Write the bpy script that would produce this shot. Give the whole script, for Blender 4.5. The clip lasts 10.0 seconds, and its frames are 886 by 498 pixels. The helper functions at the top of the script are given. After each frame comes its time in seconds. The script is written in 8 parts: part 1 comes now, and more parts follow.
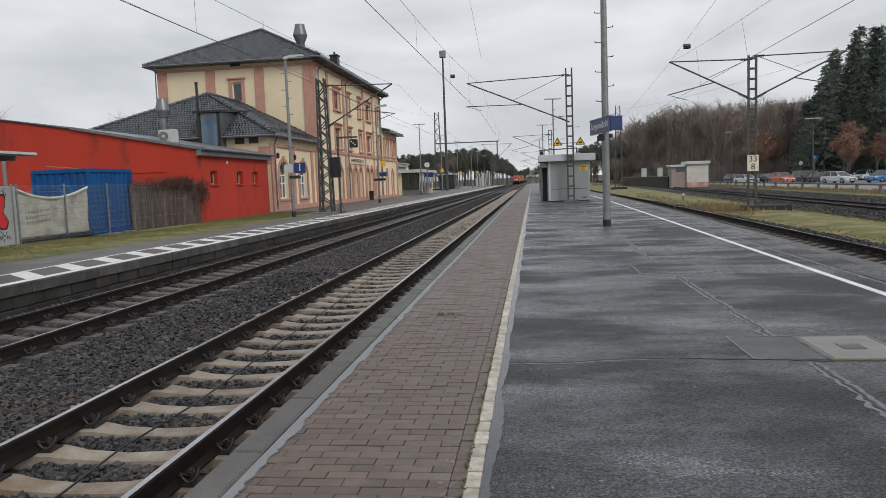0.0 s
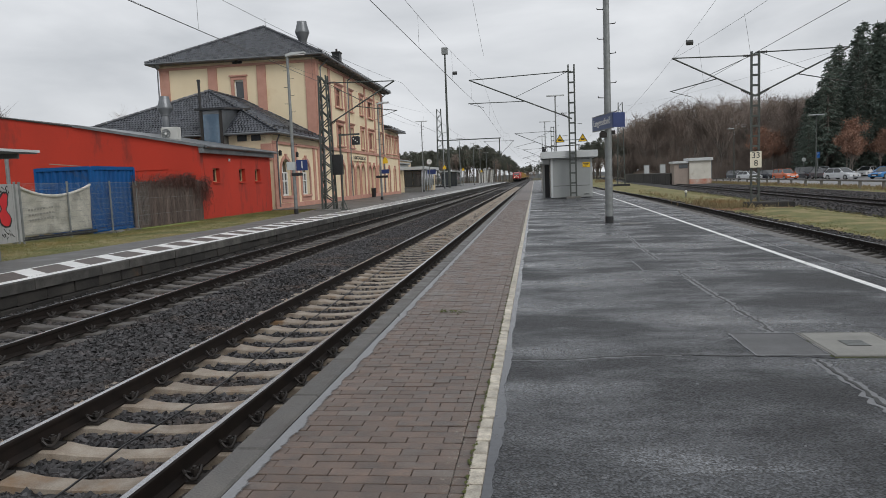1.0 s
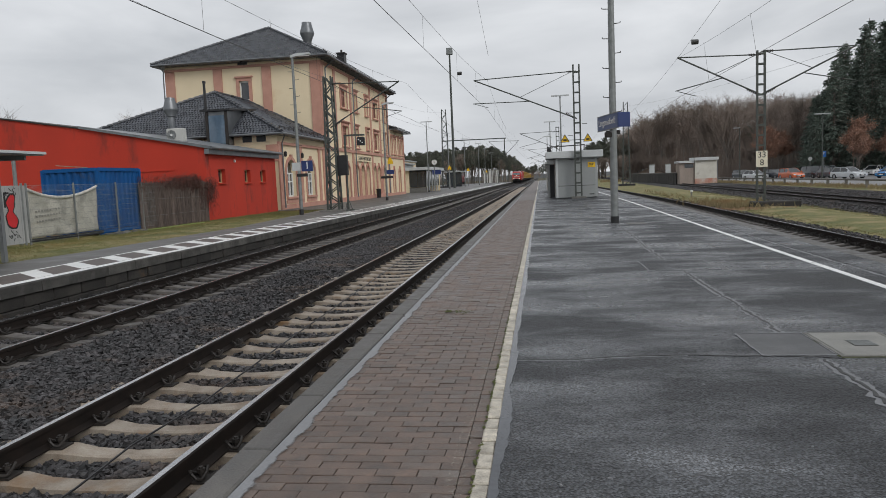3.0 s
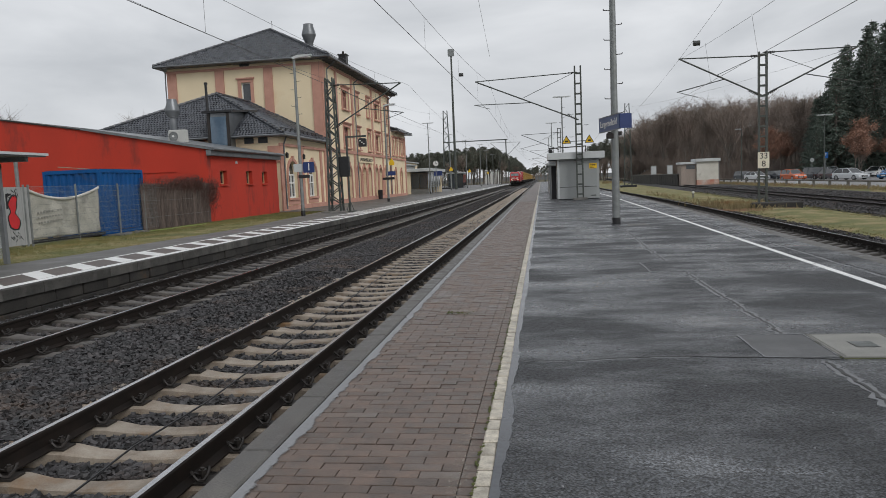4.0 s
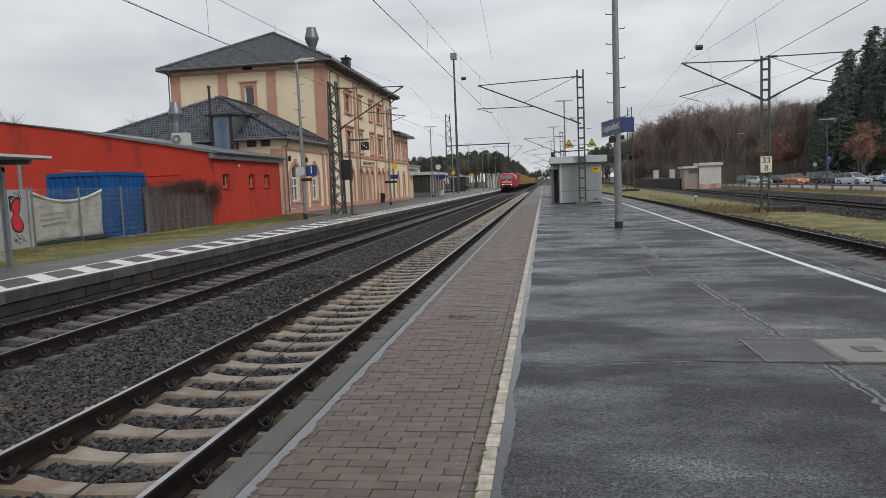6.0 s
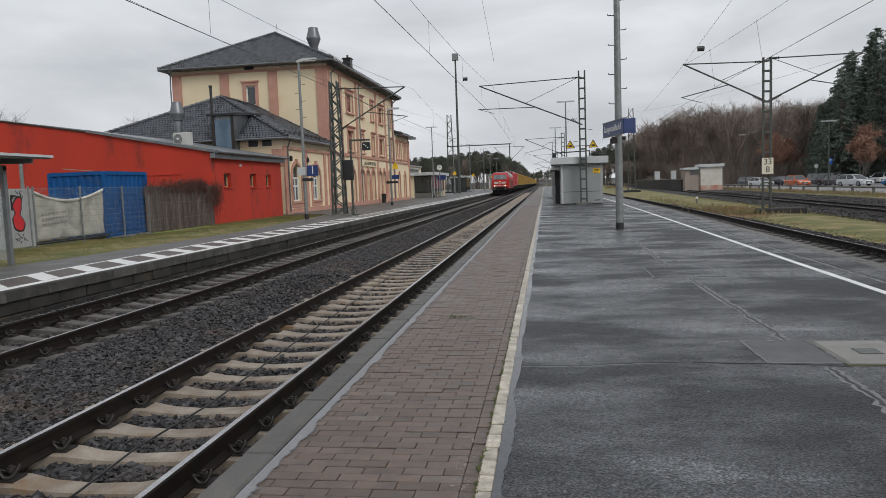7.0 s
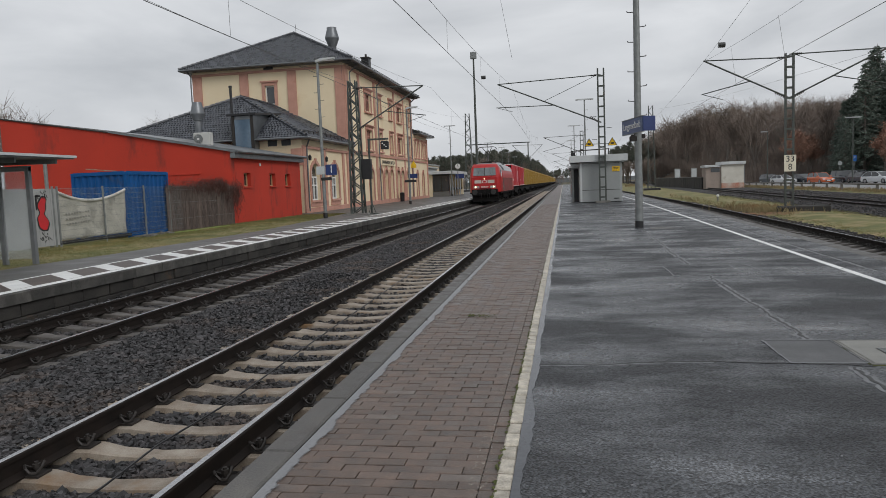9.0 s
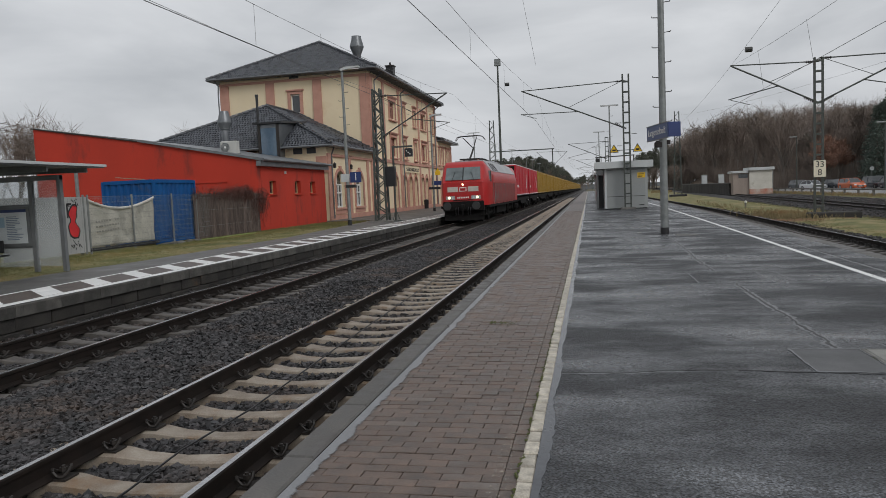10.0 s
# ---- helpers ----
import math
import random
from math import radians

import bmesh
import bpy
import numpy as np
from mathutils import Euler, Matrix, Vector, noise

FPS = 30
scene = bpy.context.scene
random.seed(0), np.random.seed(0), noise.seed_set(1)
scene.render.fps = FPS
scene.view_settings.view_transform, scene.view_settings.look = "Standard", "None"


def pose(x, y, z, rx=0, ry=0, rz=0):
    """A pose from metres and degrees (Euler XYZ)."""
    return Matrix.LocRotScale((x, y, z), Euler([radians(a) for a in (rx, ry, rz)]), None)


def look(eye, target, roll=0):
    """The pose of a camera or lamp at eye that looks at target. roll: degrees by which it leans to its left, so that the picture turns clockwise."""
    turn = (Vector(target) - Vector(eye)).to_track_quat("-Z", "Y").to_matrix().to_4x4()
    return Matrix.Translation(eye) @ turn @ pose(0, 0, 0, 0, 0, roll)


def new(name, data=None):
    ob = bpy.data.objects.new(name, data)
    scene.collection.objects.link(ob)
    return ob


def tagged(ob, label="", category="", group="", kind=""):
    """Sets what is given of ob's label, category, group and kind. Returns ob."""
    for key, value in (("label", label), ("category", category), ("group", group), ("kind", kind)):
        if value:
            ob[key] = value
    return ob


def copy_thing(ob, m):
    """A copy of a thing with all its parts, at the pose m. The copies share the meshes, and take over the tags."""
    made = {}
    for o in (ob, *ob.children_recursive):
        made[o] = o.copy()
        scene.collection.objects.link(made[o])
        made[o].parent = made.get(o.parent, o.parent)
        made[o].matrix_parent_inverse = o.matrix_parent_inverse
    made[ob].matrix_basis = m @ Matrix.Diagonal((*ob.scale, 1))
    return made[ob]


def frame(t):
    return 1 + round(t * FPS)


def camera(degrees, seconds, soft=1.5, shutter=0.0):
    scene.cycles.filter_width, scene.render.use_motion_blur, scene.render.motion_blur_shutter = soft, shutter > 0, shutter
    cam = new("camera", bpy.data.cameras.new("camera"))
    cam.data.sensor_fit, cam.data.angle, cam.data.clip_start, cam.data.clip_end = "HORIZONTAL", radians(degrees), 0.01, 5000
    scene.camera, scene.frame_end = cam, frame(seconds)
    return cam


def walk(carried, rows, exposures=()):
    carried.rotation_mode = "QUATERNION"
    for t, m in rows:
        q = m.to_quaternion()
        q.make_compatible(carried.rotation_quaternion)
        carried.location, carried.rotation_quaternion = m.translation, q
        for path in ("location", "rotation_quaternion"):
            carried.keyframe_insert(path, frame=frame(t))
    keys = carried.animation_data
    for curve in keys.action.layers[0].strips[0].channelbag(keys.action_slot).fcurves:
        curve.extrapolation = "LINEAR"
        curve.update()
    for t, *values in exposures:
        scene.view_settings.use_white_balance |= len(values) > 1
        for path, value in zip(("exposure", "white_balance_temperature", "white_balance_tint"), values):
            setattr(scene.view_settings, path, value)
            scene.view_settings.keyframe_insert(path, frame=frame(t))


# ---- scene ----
cam = camera(64.2, 10.0, soft=0.7)
EYE_Z = 1.465
walk(cam, [
    (0.0, pose(0, 0, EYE_Z, 84.652, 2.167, 7.177)),
    (0.5, pose(0, 0, EYE_Z, 84.485, 2.208, 7.283)),
    (1.0, pose(0, 0, EYE_Z, 84.423, 2.260, 7.362)),
    (1.5, pose(0, 0, EYE_Z, 84.409, 2.289, 7.488)),
    (2.0, pose(0, 0, EYE_Z, 84.421, 2.313, 7.578)),
    (2.5, pose(0, 0, EYE_Z, 84.422, 2.378, 7.677)),
    (4.0, pose(0, 0, EYE_Z, 84.576, 2.439, 7.890)),
    (4.5, pose(0, 0, EYE_Z, 84.568, 2.427, 7.942)),
    (5.0, pose(0, 0, EYE_Z, 84.644, 2.411, 8.011)),
    (5.5, pose(0, 0, EYE_Z, 84.780, 2.370, 8.055)),
    (7.0, pose(0, 0, EYE_Z, 84.909, 2.118, 8.174)),
    (7.5, pose(0, 0, EYE_Z, 84.884, 2.152, 8.403)),
    (8.0, pose(0, 0, EYE_Z, 84.843, 2.157, 8.602)),
    (8.5, pose(0, 0, EYE_Z, 84.845, 2.187, 9.078)),
    (9.0, pose(0, 0, EYE_Z, 84.860, 2.317, 9.650)),
    (9.5, pose(0.01, 0, EYE_Z, 85.044, 2.392, 10.415)),
    (10.0, pose(0.03, 0, EYE_Z, 85.508, 2.504, 11.62)),
], exposures=[(0.0, 0.12), (1.0, 0.07), (2.5, 0.03), (4.5, 0.02), (5.5, 0.04), (7.5, 0.05), (8.5, 0.0), (9.0, -0.05), (9.5, -0.1), (10.0, -0.17)])

# ---- overcast winter sky and a weak, very soft sun ----
world = bpy.data.worlds.new("overcast")
scene.world = world
world.use_nodes = True
wn, wl = world.node_tree.nodes, world.node_tree.links
wn.clear()
w_out = wn.new("ShaderNodeOutputWorld")
w_bg = wn.new("ShaderNodeBackground")
w_bg.inputs["Strength"].default_value = 1.0
w_sky = wn.new("ShaderNodeTexSky")
w_sky.sky_type = "NISHITA"
w_sky.sun_disc = False
w_sky.sun_elevation = radians(34)
w_sky.sun_rotation = radians(130)
w_sky.dust_density = 4.0
w_dim = wn.new("ShaderNodeMix")
w_dim.data_type = "RGBA"
w_dim.blend_type = "MULTIPLY"
w_dim.inputs["Factor"].default_value = 1.0
w_dim.inputs["B"].default_value = (0.05, 0.05, 0.05, 1)
wl.new(w_sky.outputs[0], w_dim.inputs["A"])
w_co = wn.new("ShaderNodeTexCoord")
w_map = wn.new("ShaderNodeMapping")
w_map.inputs["Scale"].default_value = (1.0, 1.0, 3.2)
wl.new(w_co.outputs["Generated"], w_map.inputs["Vector"])
w_no = wn.new("ShaderNodeTexNoise")
w_no.inputs["Scale"].default_value = 2.6
w_no.inputs["Detail"].default_value = 7
w_no.inputs["Roughness"].default_value = 0.5
w_no.inputs["Distortion"].default_value = 0.35
wl.new(w_map.outputs[0], w_no.inputs["Vector"])
w_ramp = wn.new("ShaderNodeValToRGB")
w_ramp.color_ramp.elements[0].position = 0.28
w_ramp.color_ramp.elements[0].color = (0.49, 0.515, 0.55, 1)
w_ramp.color_ramp.elements[1].position = 0.72
w_ramp.color_ramp.elements[1].color = (0.87, 0.89, 0.92, 1)
wl.new(w_no.outputs["Fac"], w_ramp.inputs[0])
w_mix = wn.new("ShaderNodeMix")
w_mix.data_type = "RGBA"
w_mix.inputs["Factor"].default_value = 0.92
wl.new(w_dim.outputs["Result"], w_mix.inputs["A"])
wl.new(w_ramp.outputs[0], w_mix.inputs["B"])
w_sep = wn.new("ShaderNodeSeparateXYZ")
wl.new(w_co.outputs["Generated"], w_sep.inputs[0])
w_up = wn.new("ShaderNodeMapRange")
w_up.inputs["From Min"].default_value, w_up.inputs["From Max"].default_value = 0.22, 1.0
w_up.inputs["To Min"].default_value, w_up.inputs["To Max"].default_value = 1.0, 1.1
wl.new(w_sep.outputs["Z"], w_up.inputs["Value"])
wl.new(w_up.outputs[0], w_bg.inputs["Strength"])
wl.new(w_mix.outputs["Result"], w_bg.inputs["Color"])
wl.new(w_bg.outputs[0], w_out.inputs[0])

sun_data = bpy.data.lights.new("sun", "SUN")
sun_data.energy = 1.15
sun_data.angle = radians(25)
sun_data.color = (1.0, 0.985, 0.97)
sun = new("sun", sun_data)
sun.matrix_world = look((52, -34, 46), (0, 10, 0))


# ---- mesh building ----
class Build:
    """Collects vertices and faces of one mesh."""

    def __init__(self):
        self.v, self.f = [], []

    def add(self, verts, faces):
        n = len(self.v)
        self.v += [tuple(p) for p in verts]
        self.f += [tuple(i + n for i in q) for q in faces]
        return self

    def box(self, x0, x1, y0, y1, z0, z1, m=None):
        p = [(x0, y0, z0), (x1, y0, z0), (x1, y1, z0), (x0, y1, z0), (x0, y0, z1), (x1, y0, z1), (x1, y1, z1), (x0, y1, z1)]
        if m is not None:
            p = [m @ Vector(q) for q in p]
        return self.add(p, [(0, 3, 2, 1), (4, 5, 6, 7), (0, 1, 5, 4), (1, 2, 6, 5), (2, 3, 7, 6), (3, 0, 4, 7)])

    def bevel_box(self, x0, x1, y0, y1, z0, z1, b, m=None):
        """A box whose upper rim is chamfered."""
        rings = [(0, z0), (0, z1 - b), (b, z1)]
        p = []
        for i, z in rings:
            p += [(x0 + i, y0 + i, z), (x1 - i, y0 + i, z), (x1 - i, y1 - i, z), (x0 + i, y1 - i, z)]
        if m is not None:
            p = [m @ Vector(q) for q in p]
        f = [(0, 3, 2, 1), (8, 9, 10, 11)]
        for r in (0, 4):
            f += [(r + i, r + (i + 1) % 4, r + 4 + (i + 1) % 4, r + 4 + i) for i in range(4)]
        return self.add(p, f)

    def tube(self, a, b, r0, r1=None, n=8, caps=True):
        a, b = Vector(a), Vector(b)
        r1 = r0 if r1 is None else r1
        d = (b - a).normalized()
        u = d.orthogonal().normalized()
        w = d.cross(u)
        p = []
        for c, r in ((a, r0), (b, r1)):
            p += [c + (u * math.cos(2 * math.pi * i / n) + w * math.sin(2 * math.pi * i / n)) * r for i in range(n)]
        f = [(i, (i + 1) % n, n + (i + 1) % n, n + i) for i in range(n)]
        if caps:
            f += [tuple(range(n))[::-1], tuple(range(n, 2 * n))]
        return self.add(p, f)

    def polytube(self, pts, r, n=6):
        for a, b in zip(pts, pts[1:]):
            self.tube(a, b, r, n=n, caps=True)
        return self

    def sweep(self, profile, path, closed=True, caps=True):
        """A profile of (sideways, up) carried along a path that runs mainly in y."""
        k = len(profile)
        p = [(x + dx, y, z + dz) for x, y, z in path for dx, dz in profile]
        f = []
        for j in range(len(path) - 1):
            for i in range(k if closed else k - 1):
                i2 = (i + 1) % k
                f.append((j * k + i, j * k + i2, (j + 1) * k + i2, (j + 1) * k + i))
        if caps and closed:
            e = (len(path) - 1) * k
            f += [tuple(range(k))[::-1], tuple(range(e, e + k))]
        return self.add(p, f)

    def lathe(self, profile, n=16, at=(0, 0, 0)):
        """Turned about z from (radius, height) points."""
        k = len(profile)
        p = [(at[0] + r * math.cos(2 * math.pi * i / n), at[1] + r * math.sin(2 * math.pi * i / n), at[2] + z) for i in range(n) for r, z in profile]
        f = [(i * k + j, ((i + 1) % n) * k + j, ((i + 1) % n) * k + j + 1, i * k + j + 1) for i in range(n) for j in range(k - 1)]
        return self.add(p, f)

    def prism(self, poly, lo, hi, axis="y"):
        """A polygon pushed along an axis. For y the polygon is (x, z), for x (y, z), for z (x, y)."""
        def at(a, b, h):
            return {"y": (a, h, b), "x": (h, a, b), "z": (a, b, h)}[axis]
        k = len(poly)
        p = [at(a, b, lo) for a, b in poly] + [at(a, b, hi) for a, b in poly]
        f = [(i, (i + 1) % k, k + (i + 1) % k, k + i) for i in range(k)] + [tuple(range(k))[::-1], tuple(range(k, 2 * k))]
        return self.add(p, f)

    def mesh(self, name, smooth=False, bevel=0.0):
        me = bpy.data.meshes.new(name)
        me.from_pydata(self.v, [], self.f)
        bm = bmesh.new()
        bm.from_mesh(me)
        if bevel:
            bmesh.ops.bevel(bm, geom=[e for e in bm.edges if len(e.link_faces) == 2 and e.calc_face_angle(0) > 0.6], offset=bevel, segments=2, affect="EDGES", profile=0.5, clamp_overlap=True)
        bmesh.ops.recalc_face_normals(bm, faces=bm.faces)
        bm.to_mesh(me)
        bm.free()
        if smooth:
            me.polygons.foreach_set("use_smooth", [True] * len(me.polygons))
            me.set_sharp_from_angle(angle=radians(40))
        return me


def part(name, build, material, parent=None, label="", smooth=False, bevel=0.0):
    """One mesh object under a thing or a part."""
    me = build.mesh(name, smooth, bevel) if isinstance(build, Build) else build
    ob = new(name, me)
    if material is not None and not me.materials:
        me.materials.append(material)
    if parent is not None:
        ob.parent = parent
    if label:
        ob["label"] = label
    return ob


def thing(name, label, category, m=None, group="", kind=""):
    """An Empty at the base of a thing."""
    ob = new(name)
    ob.empty_display_size = 0.2
    if m is not None:
        ob.matrix_basis = m
    return tagged(ob, label, category, group, kind)


def piece(name, me, m, parent):
    """An object of its own on a shared mesh."""
    ob = new(name, me)
    ob.parent = parent
    ob.matrix_basis = m
    return ob


def wall_mesh(outline, holes, thick, to_world):
    """A wall of real thickness with openings cut through. Outline and holes are loops of (u, v)."""
    bm = bmesh.new()
    edges = []
    for loop in [outline] + holes:
        vs = [bm.verts.new((u, 0, v)) for u, v in loop]
        edges += [bm.edges.new((a, b)) for a, b in zip(vs, vs[1:] + vs[:1])]
    bmesh.ops.triangle_fill(bm, use_beauty=True, use_dissolve=False, edges=edges)
    r = bmesh.ops.extrude_face_region(bm, geom=list(bm.faces))
    bmesh.ops.translate(bm, vec=(0, thick, 0), verts=[g for g in r["geom"] if isinstance(g, bmesh.types.BMVert)])
    bmesh.ops.recalc_face_normals(bm, faces=bm.faces)
    bmesh.ops.transform(bm, matrix=to_world, verts=bm.verts)
    me = bpy.data.meshes.new("wall")
    bm.to_mesh(me)
    bm.free()
    return me


def rect(u0, u1, v0, v1):
    return [(u0, v0), (u1, v0), (u1, v1), (u0, v1)]


def arch(u0, u1, v0, v1, n=10):
    """An opening with a round head: v1 is the crown."""
    r = (u1 - u0) / 2
    c = (u0 + u1) / 2
    return [(u0, v0), (u1, v0)] + [(c + r * math.cos(math.pi * i / n), v1 - r + r * math.sin(math.pi * i / n)) for i in range(n + 1)]


# ---- materials ----
def mat(name, a, b=None, rough=0.6, scale=3.0, fine=60.0, bump=0.15, metal=0.0, spec=0.5, rough_to=None, spread=0.0, stain=None, stain_scale=0.6, stain_at=0.55, coords="Object", depth=0.02, coat=0.0, streak=1.0, island=0.0):
    """Grain at two scales, stains and relief. a, b: the two tones; stain: a third tone in large patches."""
    m = bpy.data.materials.new(name)
    m.use_nodes = True
    n, l = m.node_tree.nodes, m.node_tree.links
    p = n["Principled BSDF"]
    b = b or tuple(c * 0.8 for c in a)
    co = n.new("ShaderNodeTexCoord")
    src = co.outputs[coords]
    if streak != 1.0:
        mp = n.new("ShaderNodeMapping")
        mp.inputs["Scale"].default_value = (1, 1, streak)
        l.new(src, mp.inputs[0])
        src = mp.outputs[0]
    info = n.new("ShaderNodeObjectInfo")
    shift = n.new("ShaderNodeVectorMath")
    shift.operation = "MULTIPLY_ADD"
    shift.inputs[1].default_value = (1, 1, 1)
    l.new(src, shift.inputs[0])
    if coords == "Object":
        sc = n.new("ShaderNodeMath")
        sc.operation = "MULTIPLY"
        sc.inputs[1].default_value = 37.0
        l.new(info.outputs["Random"], sc.inputs[0])
        l.new(sc.outputs[0], shift.inputs[2])
    else:
        shift.inputs[2].default_value = (0, 0, 0)
    big = n.new("ShaderNodeTexNoise")
    big.inputs["Scale"].default_value = scale
    big.inputs["Detail"].default_value = 6
    l.new(shift.outputs[0], big.inputs["Vector"])
    small = n.new("ShaderNodeTexNoise")
    small.inputs["Scale"].default_value = fine
    small.inputs["Detail"].default_value = 4
    l.new(shift.outputs[0], small.inputs["Vector"])
    blend = n.new("ShaderNodeMath")
    blend.operation = "MULTIPLY_ADD"
    blend.inputs[1].default_value = 0.6
    l.new(big.outputs["Fac"], blend.inputs[0])
    half = n.new("ShaderNodeMath")
    half.operation = "MULTIPLY"
    half.inputs[1].default_value = 0.4
    l.new(small.outputs["Fac"], half.inputs[0])
    l.new(half.outputs[0], blend.inputs[2])
    ramp = n.new("ShaderNodeValToRGB")
    ramp.color_ramp.elements[0].position, ramp.color_ramp.elements[1].position = 0.36, 0.64
    ramp.color_ramp.elements[0].color, ramp.color_ramp.elements[1].color = (*b, 1), (*a, 1)
    l.new(blend.outputs[0], ramp.inputs[0])
    col = ramp.outputs[0]
    if stain:
        st = n.new("ShaderNodeTexNoise")
        st.inputs["Scale"].default_value = stain_scale
        st.inputs["Detail"].default_value = 8
        st.inputs["Roughness"].default_value = 0.65
        l.new(shift.outputs[0], st.inputs["Vector"])
        sr = n.new("ShaderNodeValToRGB")
        sr.color_ramp.elements[0].position, sr.color_ramp.elements[1].position = stain_at, stain_at + 0.14
        l.new(st.outputs["Fac"], sr.inputs[0])
        mx = n.new("ShaderNodeMix")
        mx.data_type = "RGBA"
        l.new(sr.outputs[0], mx.inputs["Factor"])
        l.new(col, mx.inputs["A"])
        mx.inputs["B"].default_value = (*stain, 1)
        col = mx.outputs["Result"]
    if spread:
        hv = n.new("ShaderNodeHueSaturation")
        mr = n.new("ShaderNodeMapRange")
        mr.inputs["To Min"].default_value, mr.inputs["To Max"].default_value = 1 - spread, 1 + spread
        l.new(info.outputs["Random"], mr.inputs["Value"])
        l.new(mr.outputs[0], hv.inputs["Value"])
        l.new(col, hv.inputs["Color"])
        col = hv.outputs[0]
    if island:
        geo = n.new("ShaderNodeNewGeometry")
        iv = n.new("ShaderNodeHueSaturation")
        im = n.new("ShaderNodeMapRange")
        im.inputs["To Min"].default_value, im.inputs["To Max"].default_value = 1 - island, 1 + island
        l.new(geo.outputs["Random Per Island"], im.inputs["Value"])
        l.new(im.outputs[0], iv.inputs["Value"])
        l.new(col, iv.inputs["Color"])
        col = iv.outputs[0]
    l.new(col, p.inputs["Base Color"])
    rr = n.new("ShaderNodeMapRange")
    rr.inputs["From Min"].default_value, rr.inputs["From Max"].default_value = 0.3, 0.7
    rr.inputs["To Min"].default_value, rr.inputs["To Max"].default_value = rough, rough if rough_to is None else rough_to
    l.new(big.outputs["Fac"], rr.inputs["Value"])
    l.new(rr.outputs[0], p.inputs["Roughness"])
    p.inputs["Metallic"].default_value = metal
    p.inputs["Specular IOR Level"].default_value = spec
    p.inputs["Coat Weight"].default_value = coat
    if bump:
        bp = n.new("ShaderNodeBump")
        bp.inputs["Strength"].default_value = bump
        bp.inputs["Distance"].default_value = depth
        l.new(blend.outputs[0], bp.inputs["Height"])
        l.new(bp.outputs[0], p.inputs["Normal"])
    return m


def glow(name, colour, strength):
    m = bpy.data.materials.new(name)
    m.use_nodes = True
    p = m.node_tree.nodes["Principled BSDF"]
    p.inputs["Base Color"].default_value = (*colour, 1)
    p.inputs["Emission Color"].default_value = (*colour, 1)
    p.inputs["Emission Strength"].default_value = strength
    return m


def glass(name, colour=(0.8, 0.85, 0.85), rough=0.03, clear=0.85):
    m = bpy.data.materials.new(name)
    m.use_nodes = True
    p = m.node_tree.nodes["Principled BSDF"]
    p.inputs["Base Color"].default_value = (*colour, 1)
    p.inputs["Roughness"].default_value = rough
    p.inputs["Transmission Weight"].default_value = clear
    p.inputs["IOR"].default_value = 1.25
    return m


def wet_asphalt(name, dark, pale):
    """Coarse aggregate, dry and wet areas: standing film is smooth, glossy and painted paler as sky sheen, the damp
    rest is rough.
    """
    m = bpy.data.materials.new(name)
    m.use_nodes = True
    n, l = m.node_tree.nodes, m.node_tree.links
    p = n["Principled BSDF"]
    co = n.new("ShaderNodeTexCoord")
    mp = n.new("ShaderNodeMapping")
    mp.inputs["Scale"].default_value = (0.55, 1.0, 1.0)
    l.new(co.outputs["Object"], mp.inputs[0])

    def tex(scale, detail, vec, rough=0.55):
        t = n.new("ShaderNodeTexNoise")
        t.inputs["Scale"].default_value, t.inputs["Detail"].default_value, t.inputs["Roughness"].default_value = scale, detail, rough
        l.new(vec, t.inputs["Vector"])
        return t.outputs["Fac"]

    def ramp(fac, a, b2, ca, cb):
        r = n.new("ShaderNodeValToRGB")
        r.color_ramp.elements[0].position, r.color_ramp.elements[1].position = a, b2
        r.color_ramp.elements[0].color, r.color_ramp.elements[1].color = (*ca, 1), (*cb, 1)
        l.new(fac, r.inputs[0])
        return r.outputs[0]

    stone = n.new("ShaderNodeTexVoronoi")
    stone.inputs["Scale"].default_value = 72
    l.new(co.outputs["Object"], stone.inputs["Vector"])
    wet = tex(0.8, 7, mp.outputs[0], 0.62)
    film = ramp(wet, 0.44, 0.64, (0, 0, 0), (1, 1, 1))
    # base colour goes pale with the film, a painted share of sky sheen
    tone = ramp(wet, 0.36, 0.63, dark, pale)
    grain = ramp(stone.outputs["Color"], 0.1, 0.9, (0.45, 0.45, 0.45), (1.7, 1.7, 1.68))
    # shade in the pits between stones, put into the colour
    pits = ramp(stone.outputs["Distance"], 0.35, 0.72, (1.0, 1.0, 1.0), (0.12, 0.12, 0.12))
    src_col = tone
    for layer in (grain, pits):
        mul = n.new("ShaderNodeMix")
        mul.data_type, mul.blend_type = "RGBA", "MULTIPLY"
        mul.inputs["Factor"].default_value = 1.0
        l.new(src_col, mul.inputs["A"])
        l.new(layer, mul.inputs["B"])
        src_col = mul.outputs["Result"]
    l.new(src_col, p.inputs["Base Color"])
    rr = n.new("ShaderNodeMapRange")
    rr.inputs["To Min"].default_value, rr.inputs["To Max"].default_value = 0.55, 0.09
    l.new(film, rr.inputs["Value"])
    l.new(rr.outputs[0], p.inputs["Roughness"])
    hs = n.new("ShaderNodeMapRange")
    hs.inputs["To Min"].default_value, hs.inputs["To Max"].default_value = 0.9, 0.12
    l.new(film, hs.inputs["Value"])
    bp = n.new("ShaderNodeBump")
    bp.inputs["Distance"].default_value = 0.016
    l.new(hs.outputs[0], bp.inputs["Strength"])
    bp.invert = True
    l.new(stone.outputs["Distance"], bp.inputs["Height"])
    l.new(bp.outputs[0], p.inputs["Normal"])
    p.inputs["Specular IOR Level"].default_value = 0.5
    return m


